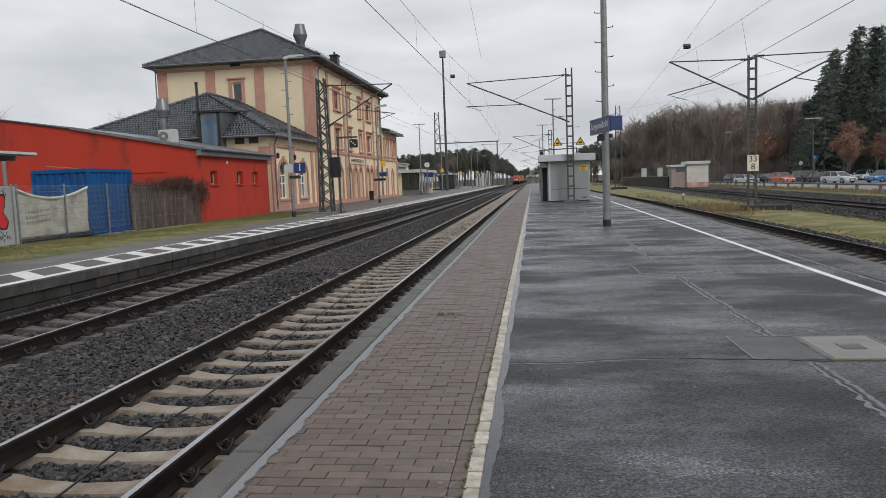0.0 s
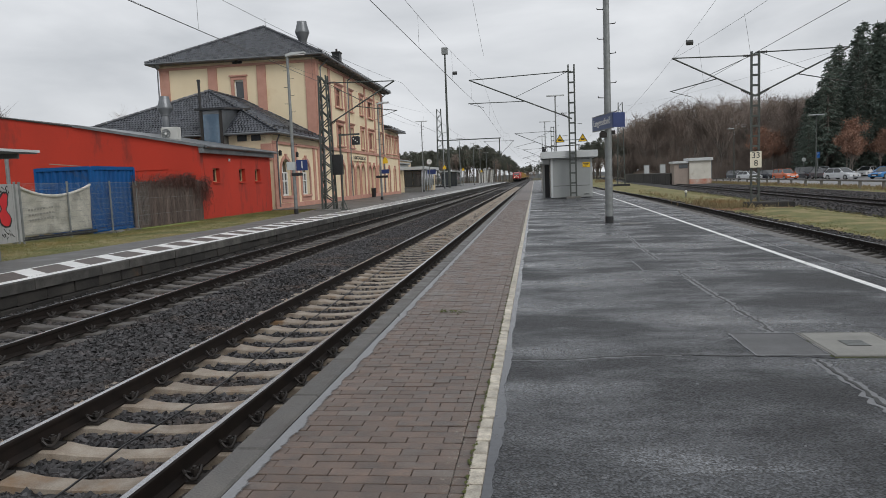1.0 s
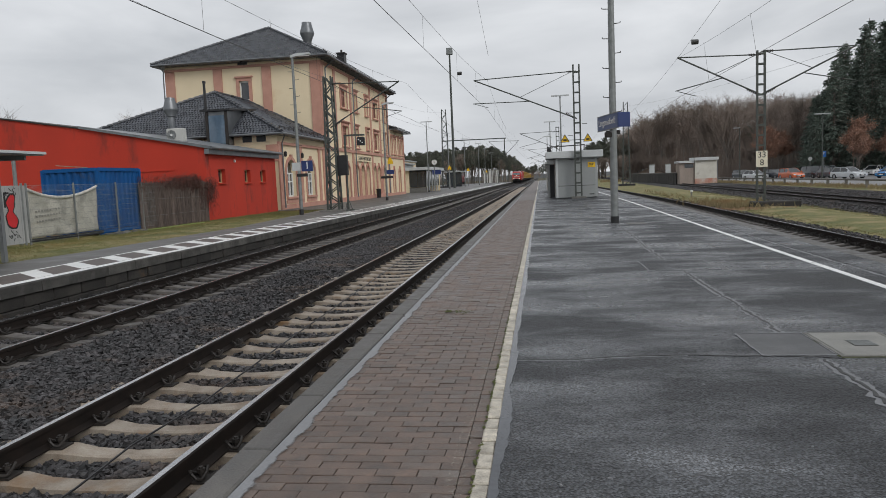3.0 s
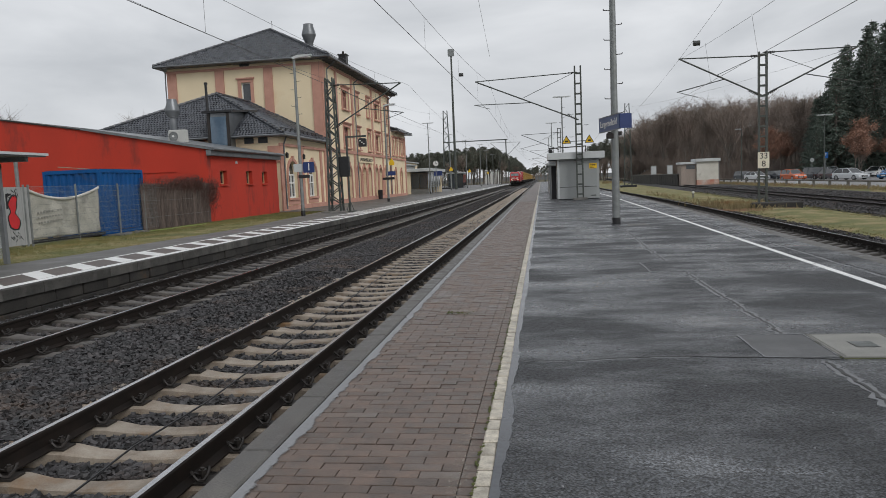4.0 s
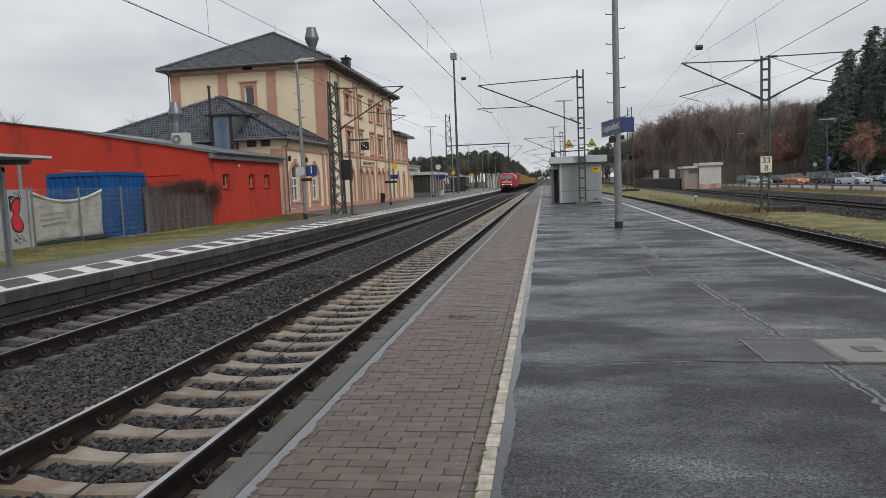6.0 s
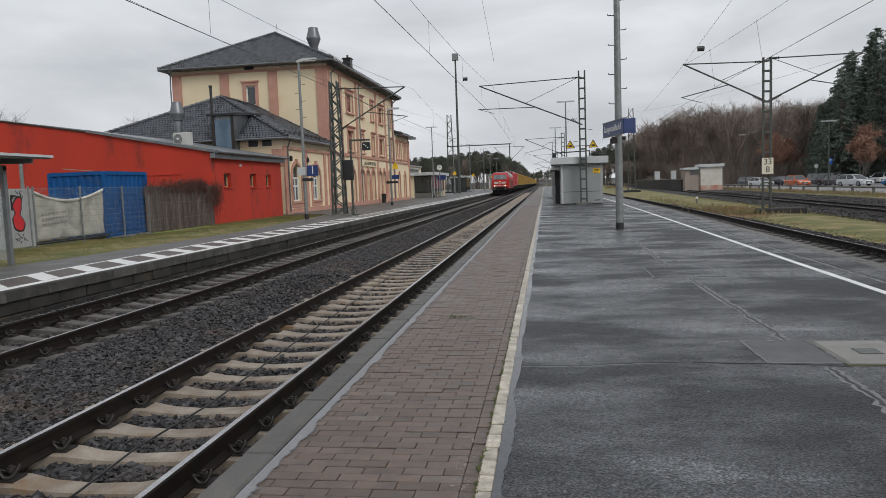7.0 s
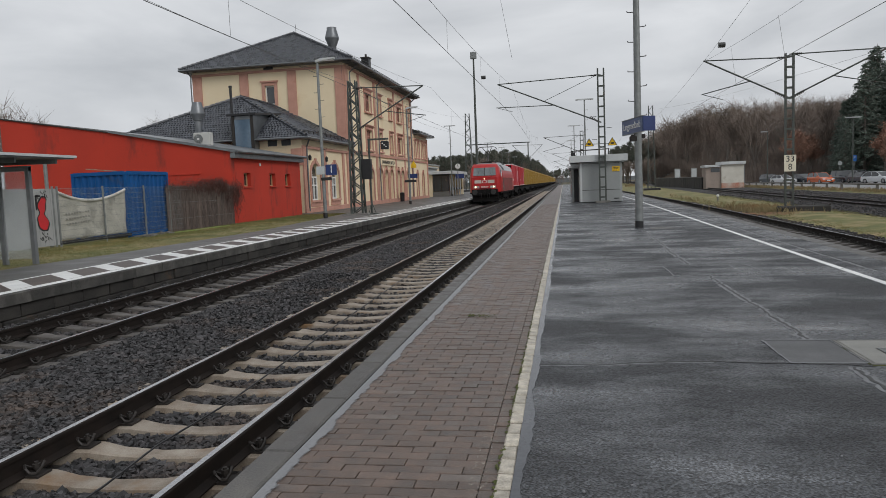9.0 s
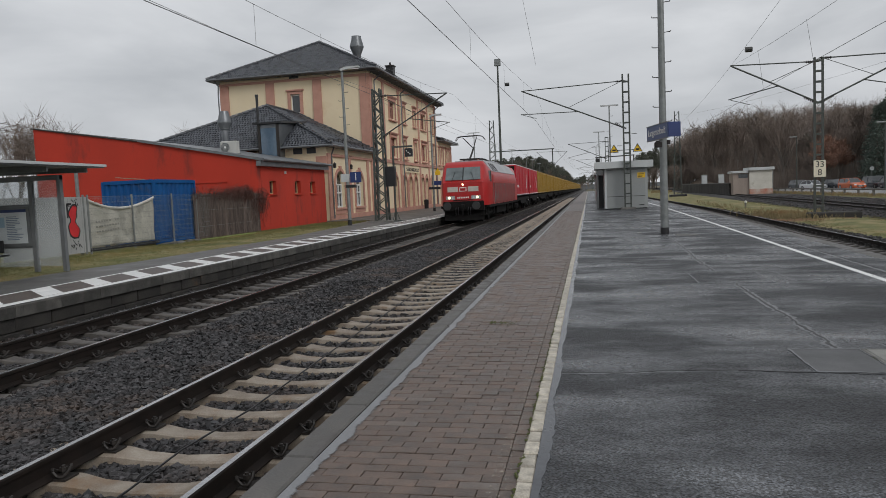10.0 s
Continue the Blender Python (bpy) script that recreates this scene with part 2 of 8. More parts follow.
M_ASPHALT = wet_asphalt("wet asphalt", (0.02, 0.022, 0.026), (0.135, 0.143, 0.157))
M_ASPHALT_L = mat("platform asphalt", (0.125, 0.12, 0.113), (0.07, 0.069, 0.066), rough=0.35, rough_to=0.7, scale=0.8, fine=70, bump=0.25, depth=0.01)
M_PATCH = mat("patch asphalt", (0.07, 0.071, 0.074), (0.042, 0.043, 0.045), rough=0.3, rough_to=0.6, scale=2, fine=90, bump=0.4, depth=0.01)
M_CRACK = mat("crack filler", (0.02, 0.02, 0.02), (0.012, 0.012, 0.012), rough=0.5, bump=0.3)
M_PAVER = mat("brown clinker paver", (0.16, 0.113, 0.09), (0.055, 0.043, 0.036), rough=0.34, rough_to=0.6, scale=7, fine=120, bump=1.0, depth=0.006, spread=0.16, stain=(0.135, 0.118, 0.105), stain_scale=1.2, stain_at=0.56, island=0.18)
M_JOINT = mat("paver joint sand", (0.04, 0.036, 0.03), (0.02, 0.019, 0.017), rough=0.85, scale=6, fine=150, bump=0.4, depth=0.005, stain=(0.05, 0.06, 0.02), stain_scale=2.5, stain_at=0.62)
M_WHITE_STONE = mat("worn white stone", (0.6, 0.55, 0.46), (0.25, 0.225, 0.185), rough=0.5, scale=14, fine=110, bump=0.3, depth=0.004, spread=0.15)
M_WHITE_LINE = mat("white road paint", (0.84, 0.84, 0.82), (0.66, 0.67, 0.66), rough=0.45, scale=3, fine=60, bump=0.2, depth=0.004)
M_COPING = mat("concrete coping", (0.135, 0.127, 0.116), (0.045, 0.044, 0.042), rough=0.35, rough_to=0.75, scale=5, fine=90, bump=0.6, depth=0.01, stain=(0.075, 0.07, 0.066), stain_scale=1.0, stain_at=0.5, spread=0.1)
M_CEMENT = mat("cement smear", (0.24, 0.245, 0.255), (0.14, 0.143, 0.15), rough=0.25, rough_to=0.6, scale=3.5, fine=60, bump=0.2, depth=0.004)
M_PLATFORM_WALL = mat("platform wall stone", (0.04, 0.036, 0.031), (0.012, 0.011, 0.01), rough=0.8, scale=1.6, fine=40, bump=0.5, depth=0.02, stain=(0.09, 0.048, 0.02), stain_scale=0.9, stain_at=0.64, spread=0.3)
M_SLEEPER_GREY = mat("grey concrete sleeper", (0.12, 0.108, 0.097), (0.05, 0.045, 0.041), rough=0.65, scale=5, fine=90, bump=0.25, depth=0.006, spread=0.12)
M_SLEEPER = mat("concrete sleeper", (0.32, 0.28, 0.23), (0.17, 0.13, 0.095), rough=0.6, scale=5, fine=90, bump=0.25, depth=0.006, spread=0.12, stain=(0.2, 0.12, 0.06), stain_scale=2.2, stain_at=0.55)
M_RAIL = mat("rusty rail side", (0.016, 0.0105, 0.008), (0.007, 0.005, 0.004), spec=0.25, rough=0.75, scale=6, fine=90, bump=0.2, depth=0.004)
M_RAIL_TOP = mat("polished rail head", (0.55, 0.55, 0.56), (0.4, 0.4, 0.41), rough=0.25, scale=3, fine=40, bump=0.02, metal=1.0)
M_STEEL_DARK = mat("dark rusty steel", (0.03, 0.024, 0.02), (0.013, 0.011, 0.01), rough=0.6, scale=12, fine=120, bump=0.2, depth=0.003)
M_BALLAST = mat("ballast bed", (0.03, 0.027, 0.026), (0.008, 0.007, 0.007), rough=0.75, scale=14, fine=40, bump=1.0, depth=0.05, stain=(0.04, 0.032, 0.027), stain_scale=0.6)
M_STONE = mat("ballast stone", (0.06, 0.055, 0.057), (0.009, 0.01, 0.011), rough=0.5, rough_to=0.75, scale=7, fine=70, bump=0.2, depth=0.004, stain=(0.055, 0.04, 0.032), stain_scale=0.9, stain_at=0.5, island=0.85)
M_GRASS = mat("winter grass", (0.2, 0.19, 0.06), (0.095, 0.105, 0.035), rough=0.9, scale=0.8, fine=30, bump=0.8, depth=0.06, stain=(0.26, 0.2, 0.1), stain_scale=0.8, stain_at=0.47)
M_EARTH = mat("earth and dull grass", (0.12, 0.1, 0.05), (0.06, 0.06, 0.03), rough=0.9, scale=0.3, fine=8, bump=0.5, depth=0.1, stain=(0.16, 0.13, 0.07), stain_scale=0.05)
M_LOT = mat("car park asphalt", (0.26, 0.26, 0.26), (0.19, 0.19, 0.195), rough=0.35, rough_to=0.6, scale=0.4, fine=20, bump=0.15)
M_CREAM = mat("cream render", (0.78, 0.66, 0.46), (0.72, 0.6, 0.41), rough=0.85, scale=0.8, fine=60, bump=0.1, depth=0.006, stain=(0.66, 0.52, 0.33), stain_scale=0.4, stain_at=0.56)
M_SAND = mat("salmon sandstone", (0.53, 0.29, 0.222), (0.43, 0.225, 0.17), rough=0.8, scale=1.5, fine=50, bump=0.2, depth=0.008, stain=(0.4, 0.18, 0.125), stain_scale=0.8, stain_at=0.58)
M_SAND_DARK = mat("weathered salmon plaster", (0.44, 0.215, 0.165), (0.32, 0.155, 0.12), rough=0.85, scale=1.5, fine=40, bump=0.25, depth=0.01, stain=(0.3, 0.14, 0.1), stain_scale=0.7, stain_at=0.52)
M_RED_WALL = mat("red render", (0.5, 0.036, 0.016), (0.39, 0.03, 0.014), rough=0.8, scale=0.5, fine=50, bump=0.15, depth=0.006, stain=(0.17, 0.028, 0.02), stain_scale=0.8, stain_at=0.54, streak=0.35)
M_ROOF = mat("dark glazed roof tile", (0.07, 0.076, 0.088), (0.034, 0.037, 0.044), rough=0.22, rough_to=0.36, scale=2, fine=30, bump=0.1, spread=0.1, island=0.3)
M_ZINC = mat("zinc sheet", (0.22, 0.23, 0.24), (0.14, 0.15, 0.16), rough=0.4, scale=2, fine=20, bump=0.05, metal=0.6)
M_GALV = mat("galvanised steel", (0.26, 0.275, 0.27), (0.17, 0.18, 0.18), rough=0.5, scale=6, fine=70, bump=0.05, metal=0.4, stain=(0.2, 0.21, 0.2), stain_scale=2)
M_MAST = mat("grey green mast paint", (0.07, 0.082, 0.072), (0.04, 0.045, 0.04), rough=0.55, scale=4, fine=60, bump=0.15, depth=0.004, stain=(0.09, 0.06, 0.04), stain_scale=1.5, stain_at=0.6)
M_BLACK = mat("black paint", (0.018, 0.018, 0.02), (0.01, 0.01, 0.011), rough=0.45, scale=5, fine=60, bump=0.05)
M_GREY_BOX = mat("grey metal cladding", (0.34, 0.355, 0.35), (0.28, 0.295, 0.29), rough=0.45, scale=0.8, fine=40, bump=0.05, stain=(0.25, 0.26, 0.255), stain_scale=0.9, stain_at=0.57, streak=0.3)
M_GREY_LIGHT = mat("light grey fascia", (0.52, 0.54, 0.54), (0.44, 0.46, 0.46), rough=0.45, scale=1, fine=30, bump=0.04)
M_WHITE = mat("white paint", (0.74, 0.74, 0.72), (0.64, 0.64, 0.62), rough=0.5, scale=2, fine=40, bump=0.05)
M_BLUE = mat("blue sign enamel", (0.016, 0.036, 0.14), (0.013, 0.03, 0.12), rough=0.4, scale=2, fine=30, bump=0.01)
# same blue enamel, lightened in colour to stand for reflected sky
M_BLUE_SHEEN = mat("sign enamel with sky sheen", (0.1, 0.14, 0.25), (0.085, 0.12, 0.215), rough=0.5, scale=2, fine=30, bump=0.01)
M_YELLOW = mat("yellow sign enamel", (0.8, 0.5, 0.02), (0.7, 0.43, 0.015), rough=0.4, scale=3, fine=40, bump=0.03)
M_WINDOW = mat("dark window glass", (0.035, 0.042, 0.048), (0.02, 0.024, 0.028), rough=0.06, rough_to=0.12, scale=0.8, fine=5, bump=0.02, spec=0.9)
M_WIRE = mat("wire", (0.06, 0.062, 0.06), (0.035, 0.036, 0.035), rough=0.5, bump=0)
M_CONCRETE = mat("weathered concrete", (0.2, 0.195, 0.18), (0.1, 0.098, 0.09), rough=0.8, scale=2, fine=50, bump=0.3, depth=0.01, stain=(0.08, 0.08, 0.07), stain_scale=0.9, stain_at=0.55)


def worn_film(base, name, x0, x1, slant, level, scale, stretch, fade=0.035):
    """A thin coat that is worn through in patches: solid at x0, thinning out towards x1 by slant."""
    m = base.copy()
    m.name = name
    n, l = m.node_tree.nodes, m.node_tree.links
    p = n["Principled BSDF"]
    co = n.new("ShaderNodeTexCoord")
    mp = n.new("ShaderNodeMapping")
    mp.inputs["Scale"].default_value = (stretch[0], stretch[1], 1)
    l.new(co.outputs["Object"], mp.inputs[0])
    big = n.new("ShaderNodeTexNoise")
    big.inputs["Scale"].default_value, big.inputs["Detail"].default_value, big.inputs["Roughness"].default_value = scale, 9, 0.7
    l.new(mp.outputs[0], big.inputs["Vector"])
    sep = n.new("ShaderNodeSeparateXYZ")
    l.new(co.outputs["Object"], sep.inputs[0])
    across = n.new("ShaderNodeMapRange")
    across.inputs["From Min"].default_value, across.inputs["From Max"].default_value = x0, x1
    across.inputs["To Min"].default_value, across.inputs["To Max"].default_value = slant * 0.45, -slant * 0.55
    l.new(sep.outputs["X"], across.inputs["Value"])
    add = n.new("ShaderNodeMath")
    l.new(big.outputs["Fac"], add.inputs[0])
    l.new(across.outputs[0], add.inputs[1])
    cut = n.new("ShaderNodeMapRange")
    cut.inputs["From Min"].default_value, cut.inputs["From Max"].default_value = level, level + fade
    l.new(add.outputs[0], cut.inputs["Value"])
    l.new(cut.outputs[0], p.inputs["Alpha"])
    return m


# ---- ground, tracks, platforms ----
def drift(y):
    """How far the island platform's other side and its track swing away to the right."""
    t = min(max((y - 9) / 46, 0), 1)
    return 0.95 * (1.25 * t - 0.25 * t * t * t) if y > 9 else 0.0


YS = [-30, -15, -5, 0, 4, 8, 12, 16, 20, 25, 30, 36, 42, 50, 60, 75, 95, 130, 180, 260, 420]
RAIL_Z = -0.38
b = Build().add([(-3000, -300, -0.95), (3000, -300, -0.95), (3000, 4000, -0.95), (-3000, 4000, -0.95)], [(0, 1, 2, 3)])
tagged(part("ground", b, M_EARTH), "flat earth and dull winter grass", "ground", kind="structure")

# ballast beds
b = Build()
b.sweep([(-6.6, -0.62), (-5.5, -0.64), (-5.4, -0.67), (-2.85, -0.67), (-2.6, -0.58), (-1.5, -0.58), (-1.3, -0.67), (1.3, -0.67), (1.6, -0.67), (1.6, -0.95), (-6.6, -0.95)], [(-3.28, y, 0) for y in (-30, 0, 40, 160, 900)])
tagged(part("ballast_bed", b, M_BALLAST), "dark grey crushed stone ballast under the tracks", "ballast", kind="structure")
b = Build()
b.sweep([(-1.9, -0.95), (-1.5, -0.64), (0.7, -0.64), (0.85, -0.57), (1.5, -0.57), (2.3, -0.95)], [(6.78 + drift(y), y, 0) for y in YS])
tagged(part("ballast_bed", b, M_BALLAST), "dark ballast beside the island platform", "ballast", kind="structure")


def far_x(y):
    return 14.6 + 0.047 * y


b = Build()
b.sweep([(-3.4, -0.95), (-1.7, -0.52), (1.7, -0.52), (6.2, -0.52), (7.0, -0.95)], [(far_x(y), y, 0) for y in YS])
tagged(part("ballast_bed", b, M_BALLAST), "dark ballast of the far siding tracks", "ballast", kind="structure")

RAIL_PROFILE = [(-0.075, -0.172), (0.075, -0.172), (0.075, -0.16), (0.012, -0.135), (0.012, -0.045), (0.034, -0.035), (0.034, -0.008), (0.027, -0.001), (-0.027, -0.001), (-0.034, -0.008), (-0.034, -0.035), (-0.012, -0.045), (-0.012, -0.135), (-0.075, -0.16)]


def track(label, centre, ys, z=RAIL_Z):
    t = thing("railway_track", label, "railway track", group="tracks", kind="structure")
    for s in (-0.7525, 0.7525):
        r = part("rail", Build().sweep(RAIL_PROFILE, [(centre(y) + s, y, z) for y in ys]), M_RAIL, t, "rusty steel rail with a polished head")
        part("rail_head", Build().sweep([(-0.024, -0.004), (0.024, -0.004), (0.024, 0.003), (-0.024, 0.003)], [(centre(y) + s, y, z) for y in ys]), M_RAIL_TOP, r, "bright polished running surface")
    return t


track_near = track("straight track on pale concrete sleepers", lambda y: -3.28, [-20, 900])
track_left = track("straight track beside the station platform", lambda y: -7.41, [-20, 900])
track_right = track("gently curving track behind the island platform", lambda y: 6.78 + drift(y), YS)
track_far = track("siding track beyond the grass strip", far_x, YS)


def sleeper_mesh():
    """A concrete sleeper: thick ends, a waisted middle with a lower top."""
    me = Build()
    st = [(-1.3, 0.10, 0.0), (-1.24, 0.12, 0.012), (-0.95, 0.125, 0.0), (-0.56, 0.125, 0.0), (-0.35, 0.10, -0.03), (0, 0.09, -0.045), (0.35, 0.10, -0.03), (0.56, 0.125, 0.0), (0.95, 0.125, 0.0), (1.24, 0.12, 0.012), (1.3, 0.10, 0.0)]
    p, f = [], []
    for x, w, z in st:
        p += [(x, -w - 0.03, -0.2), (x, -w, z - 0.012), (x, -w + 0.02, z), (x, w - 0.02, z), (x, w, z - 0.012), (x, w + 0.03, -0.2)]
    for j in range(len(st) - 1):
        f += [(j * 6 + i, j * 6 + i + 1, j * 6 + 7 + i, j * 6 + 6 + i) for i in range(5)]
    f += [tuple(range(6)), tuple(range(len(st) * 6 - 6, len(st) * 6))[::-1]]
    return me.add(p, f).mesh("sleeper")


def clip_mesh():
    """Spring clip with bolt and nut on a ribbed plate."""
    k = Build()
    k.box(-0.18, 0.18, -0.075, 0.075, -0.004, 0.014)
    for s in (-1, 1):
        pts = [(s * 0.1 + s * 0.055 * math.cos(a), 0.065 * math.sin(a) * 1.25, 0.055 + 0.03 * math.sin(a * 2)) for a in [i * math.pi / 5 for i in range(11)]]
        k.polytube(pts, 0.011, n=5)
        k.tube((s * 0.115, 0, 0.0), (s * 0.115, 0, 0.1), 0.016, n=6)
        k.tube((s * 0.115, 0, 0.055), (s * 0.115, 0, 0.085), 0.03, n=6)
    return k.mesh("rail_clip")


SLEEPER = sleeper_mesh()
SLEEPER.materials.append(M_SLEEPER)
SLEEPER_GREY = SLEEPER.copy()
SLEEPER_GREY.materials.clear()
SLEEPER_GREY.materials.append(M_SLEEPER_GREY)
CLIP = clip_mesh()
CLIP.materials.append(M_STEEL_DARK)


def joined(me, places):
    """Many placed copies of one mesh joined in one mesh."""
    n = len(me.vertices)
    v = np.empty(n * 3)
    me.vertices.foreach_get("co", v)
    v = v.reshape(-1, 3)
    polys = [tuple(p.vertices) for p in me.polygons]
    out = bpy.data.meshes.new(me.name)
    vs, fs = [], []
    for k, (x, y, z, a) in enumerate(places):
        c, s = math.cos(a), math.sin(a)
        vs.append(np.stack([v[:, 0] * c - v[:, 1] * s + x, v[:, 0] * s + v[:, 1] * c + y, v[:, 2] + z], 1))
        fs += [tuple(i + k * n for i in q) for q in polys]
    out.from_pydata(np.concatenate(vs).tolist(), [], fs)
    for mm in me.materials:
        out.materials.append(mm)
    return out


def lay_sleepers(t, centre, start, singles, to, step=0.6, z=RAIL_Z, clips=40, mesh=None):
    mesh = mesh or SLEEPER
    y, k, rest, clip_rest = start, 0, [], []
    while y < to:
        if k < singles:
            piece("sleeper", mesh, pose(centre(y) + random.uniform(-0.01, 0.01), y, z - 0.178 + random.uniform(-0.006, 0.004), 0, 0, random.uniform(-0.5, 0.5)), t)
        else:
            rest.append((centre(y), y, z - 0.178, random.uniform(-0.008, 0.008)))
        for s in (-0.7525, 0.7525):
            if k < clips:
                piece("rail_clip", CLIP, pose(centre(y) + s, y, z - 0.176), t)
            elif k < clips + 110:
                clip_rest.append((centre(y) + s, y, z - 0.176, 0))
        y += step
        k += 1
    if rest:
        ob = part("sleeper_row", joined(mesh, rest), None, t)
        ob["kind"] = "stuff"
    if clip_rest:
        ob = part("clip_row", joined(CLIP, clip_rest), None, t)
        ob["kind"] = "stuff"


# left station platform
EL = -8.95
b = Build()
for top_, low_ in ((-0.012, -0.9),):
    b.prism([(EL - 0.22, -30), (EL - 0.22, 245), (-60, 245), (-60, 34.02), (-16.62, 43.42), (-13.4, 43.2), (-11.75, 26.0), (-12.0, 17.0), (-12.35, 14.7), (-12.5, -30)], low_, top_, "z")
tagged(part("platform", b, M_ASPHALT_L), "grey asphalt surface of the station platform", "platform", kind="structure")

# island platform
right_edge = [(5.15 + drift(y), y, 0) for y in YS if y <= 260]
p, f = [], []
for i, (x, y, z) in enumerate(right_edge):
    p += [(-0.285, y, 0.0), (x - 0.3, y, 0.0), (x - 0.3, y, -0.95), (-0.285, y, -0.95)]
for i in range(len(right_edge) - 1):
    f += [(i * 4 + k, i * 4 + (k + 1) % 4, i * 4 + 4 + (k + 1) % 4, i * 4 + 4 + k) for k in range(4)]
f += [(0, 1, 2, 3), tuple(range(len(p) - 4, len(p)))]
island = tagged(part("platform", Build().add(p, f), M_ASPHALT), "wet dark asphalt of the island platform", "platform", kind="structure")
b = Build().prism([(-1.54, -0.016), (-0.285, -0.016), (-0.285, -0.95), (-1.54, -0.95)], -30, 260)
paver_bed = tagged(part("pavement", b, M_JOINT), "brown paver strip with sandy joints along the platform edge", "pavement", kind="structure")

# white line along the far side of the island platform
b = Build().sweep([(-0.05, 0.0), (0.05, 0.0), (0.05, 0.004), (-0.05, 0.004)], [(3.98 + drift(y) * 0.75, y, 0) for y in YS if y < 250])
tagged(part("line_marking", b, M_WHITE_LINE), "white safety line painted on wet asphalt", "line marking", kind="structure")


def text_mesh(words, size, depth=0.006):
    """Flat letters in the built-in font, facing -y, centred."""
    cu = bpy.data.curves.new("letters", "FONT")
    cu.body, cu.size, cu.align_x, cu.align_y, cu.extrude = words, size, "CENTER", "CENTER", depth / 2
    ob = bpy.data.objects.new("letters", cu)
    scene.collection.objects.link(ob)
    bpy.context.view_layer.update()
    me = bpy.data.meshes.new_from_object(ob.evaluated_get(bpy.context.evaluated_depsgraph_get()))
    bpy.data.objects.remove(ob)
    me.transform(Matrix.Rotation(radians(90), 4, "X"))
    return me


# ---- station building ----
XF = -17.0
TO_FACADE = Matrix(((0, -1, 0, XF), (1, 0, 0, 0), (0, 0, 1, 0), (0, 0, 0, 1)))
station = thing("station_building", "cream rendered station building with salmon sandstone trim and dark roofs", "building")


def frieze(parent, y0, y1, z0, z1, out=0.06, name="string_course"):
    part(name, Build().bevel_box(XF, XF + out, y0, y1, z0, z1, 0.015), M_SAND, parent)


def facade_window(parent, yc, w, z0, z1, double=False):
    """Window with stone surround, head moulding, sill, frame and glass."""
    s = part("window", Build().box(XF - 0.26, XF - 0.22, yc - w / 2, yc + w / 2, z0, z1), M_WINDOW, parent, "dark window in a salmon stone surround")
    k = Build()
    k.box(XF + 0.002, XF + 0.07, yc - w / 2 - 0.2, yc - w / 2, z0 - 0.1, z1 + 0.2)
    k.box(XF + 0.002, XF + 0.07, yc + w / 2, yc + w / 2 + 0.2, z0 - 0.1, z1 + 0.2)
    k.box(XF + 0.002, XF + 0.08, yc - w / 2, yc + w / 2, z1, z1 + 0.2)
    part("surround", k, M_SAND, s)
    part("window_sill", Build().bevel_box(XF - 0.2, XF + 0.2, yc - w / 2 - 0.28, yc + w / 2 + 0.28, z0 - 0.22, z0 - 0.1, 0.03), M_SAND, s)
    part("head_moulding", Build().prism([(XF + 0.002, z1 + 0.2), (XF + 0.1, z1 + 0.24), (XF + 0.22, z1 + 0.36), (XF + 0.22, z1 + 0.42), (XF + 0.002, z1 + 0.46)], yc - w / 2 - 0.3, yc + w / 2 + 0.3), M_SAND, s)
    k = Build()
    for y in ([yc - w / 2, yc - 0.06, yc + w / 2 - 0.07] if not double else [yc - w / 2, yc - w / 4, yc - 0.13, yc + w / 4 - 0.05, yc + w / 2 - 0.07]):
        k.box(XF - 0.22, XF - 0.16, y, y + (0.26 if double and abs(y - yc + 0.13) < 0.02 else 0.08), z0, z1)
    for z in (z0, z0 + (z1 - z0) * 0.66, z1 - 0.08):
        k.box(XF - 0.219, XF - 0.165, yc - w / 2, yc + w / 2, z, z + 0.08)
    part("window_frame", k, M_SAND_DARK, s)


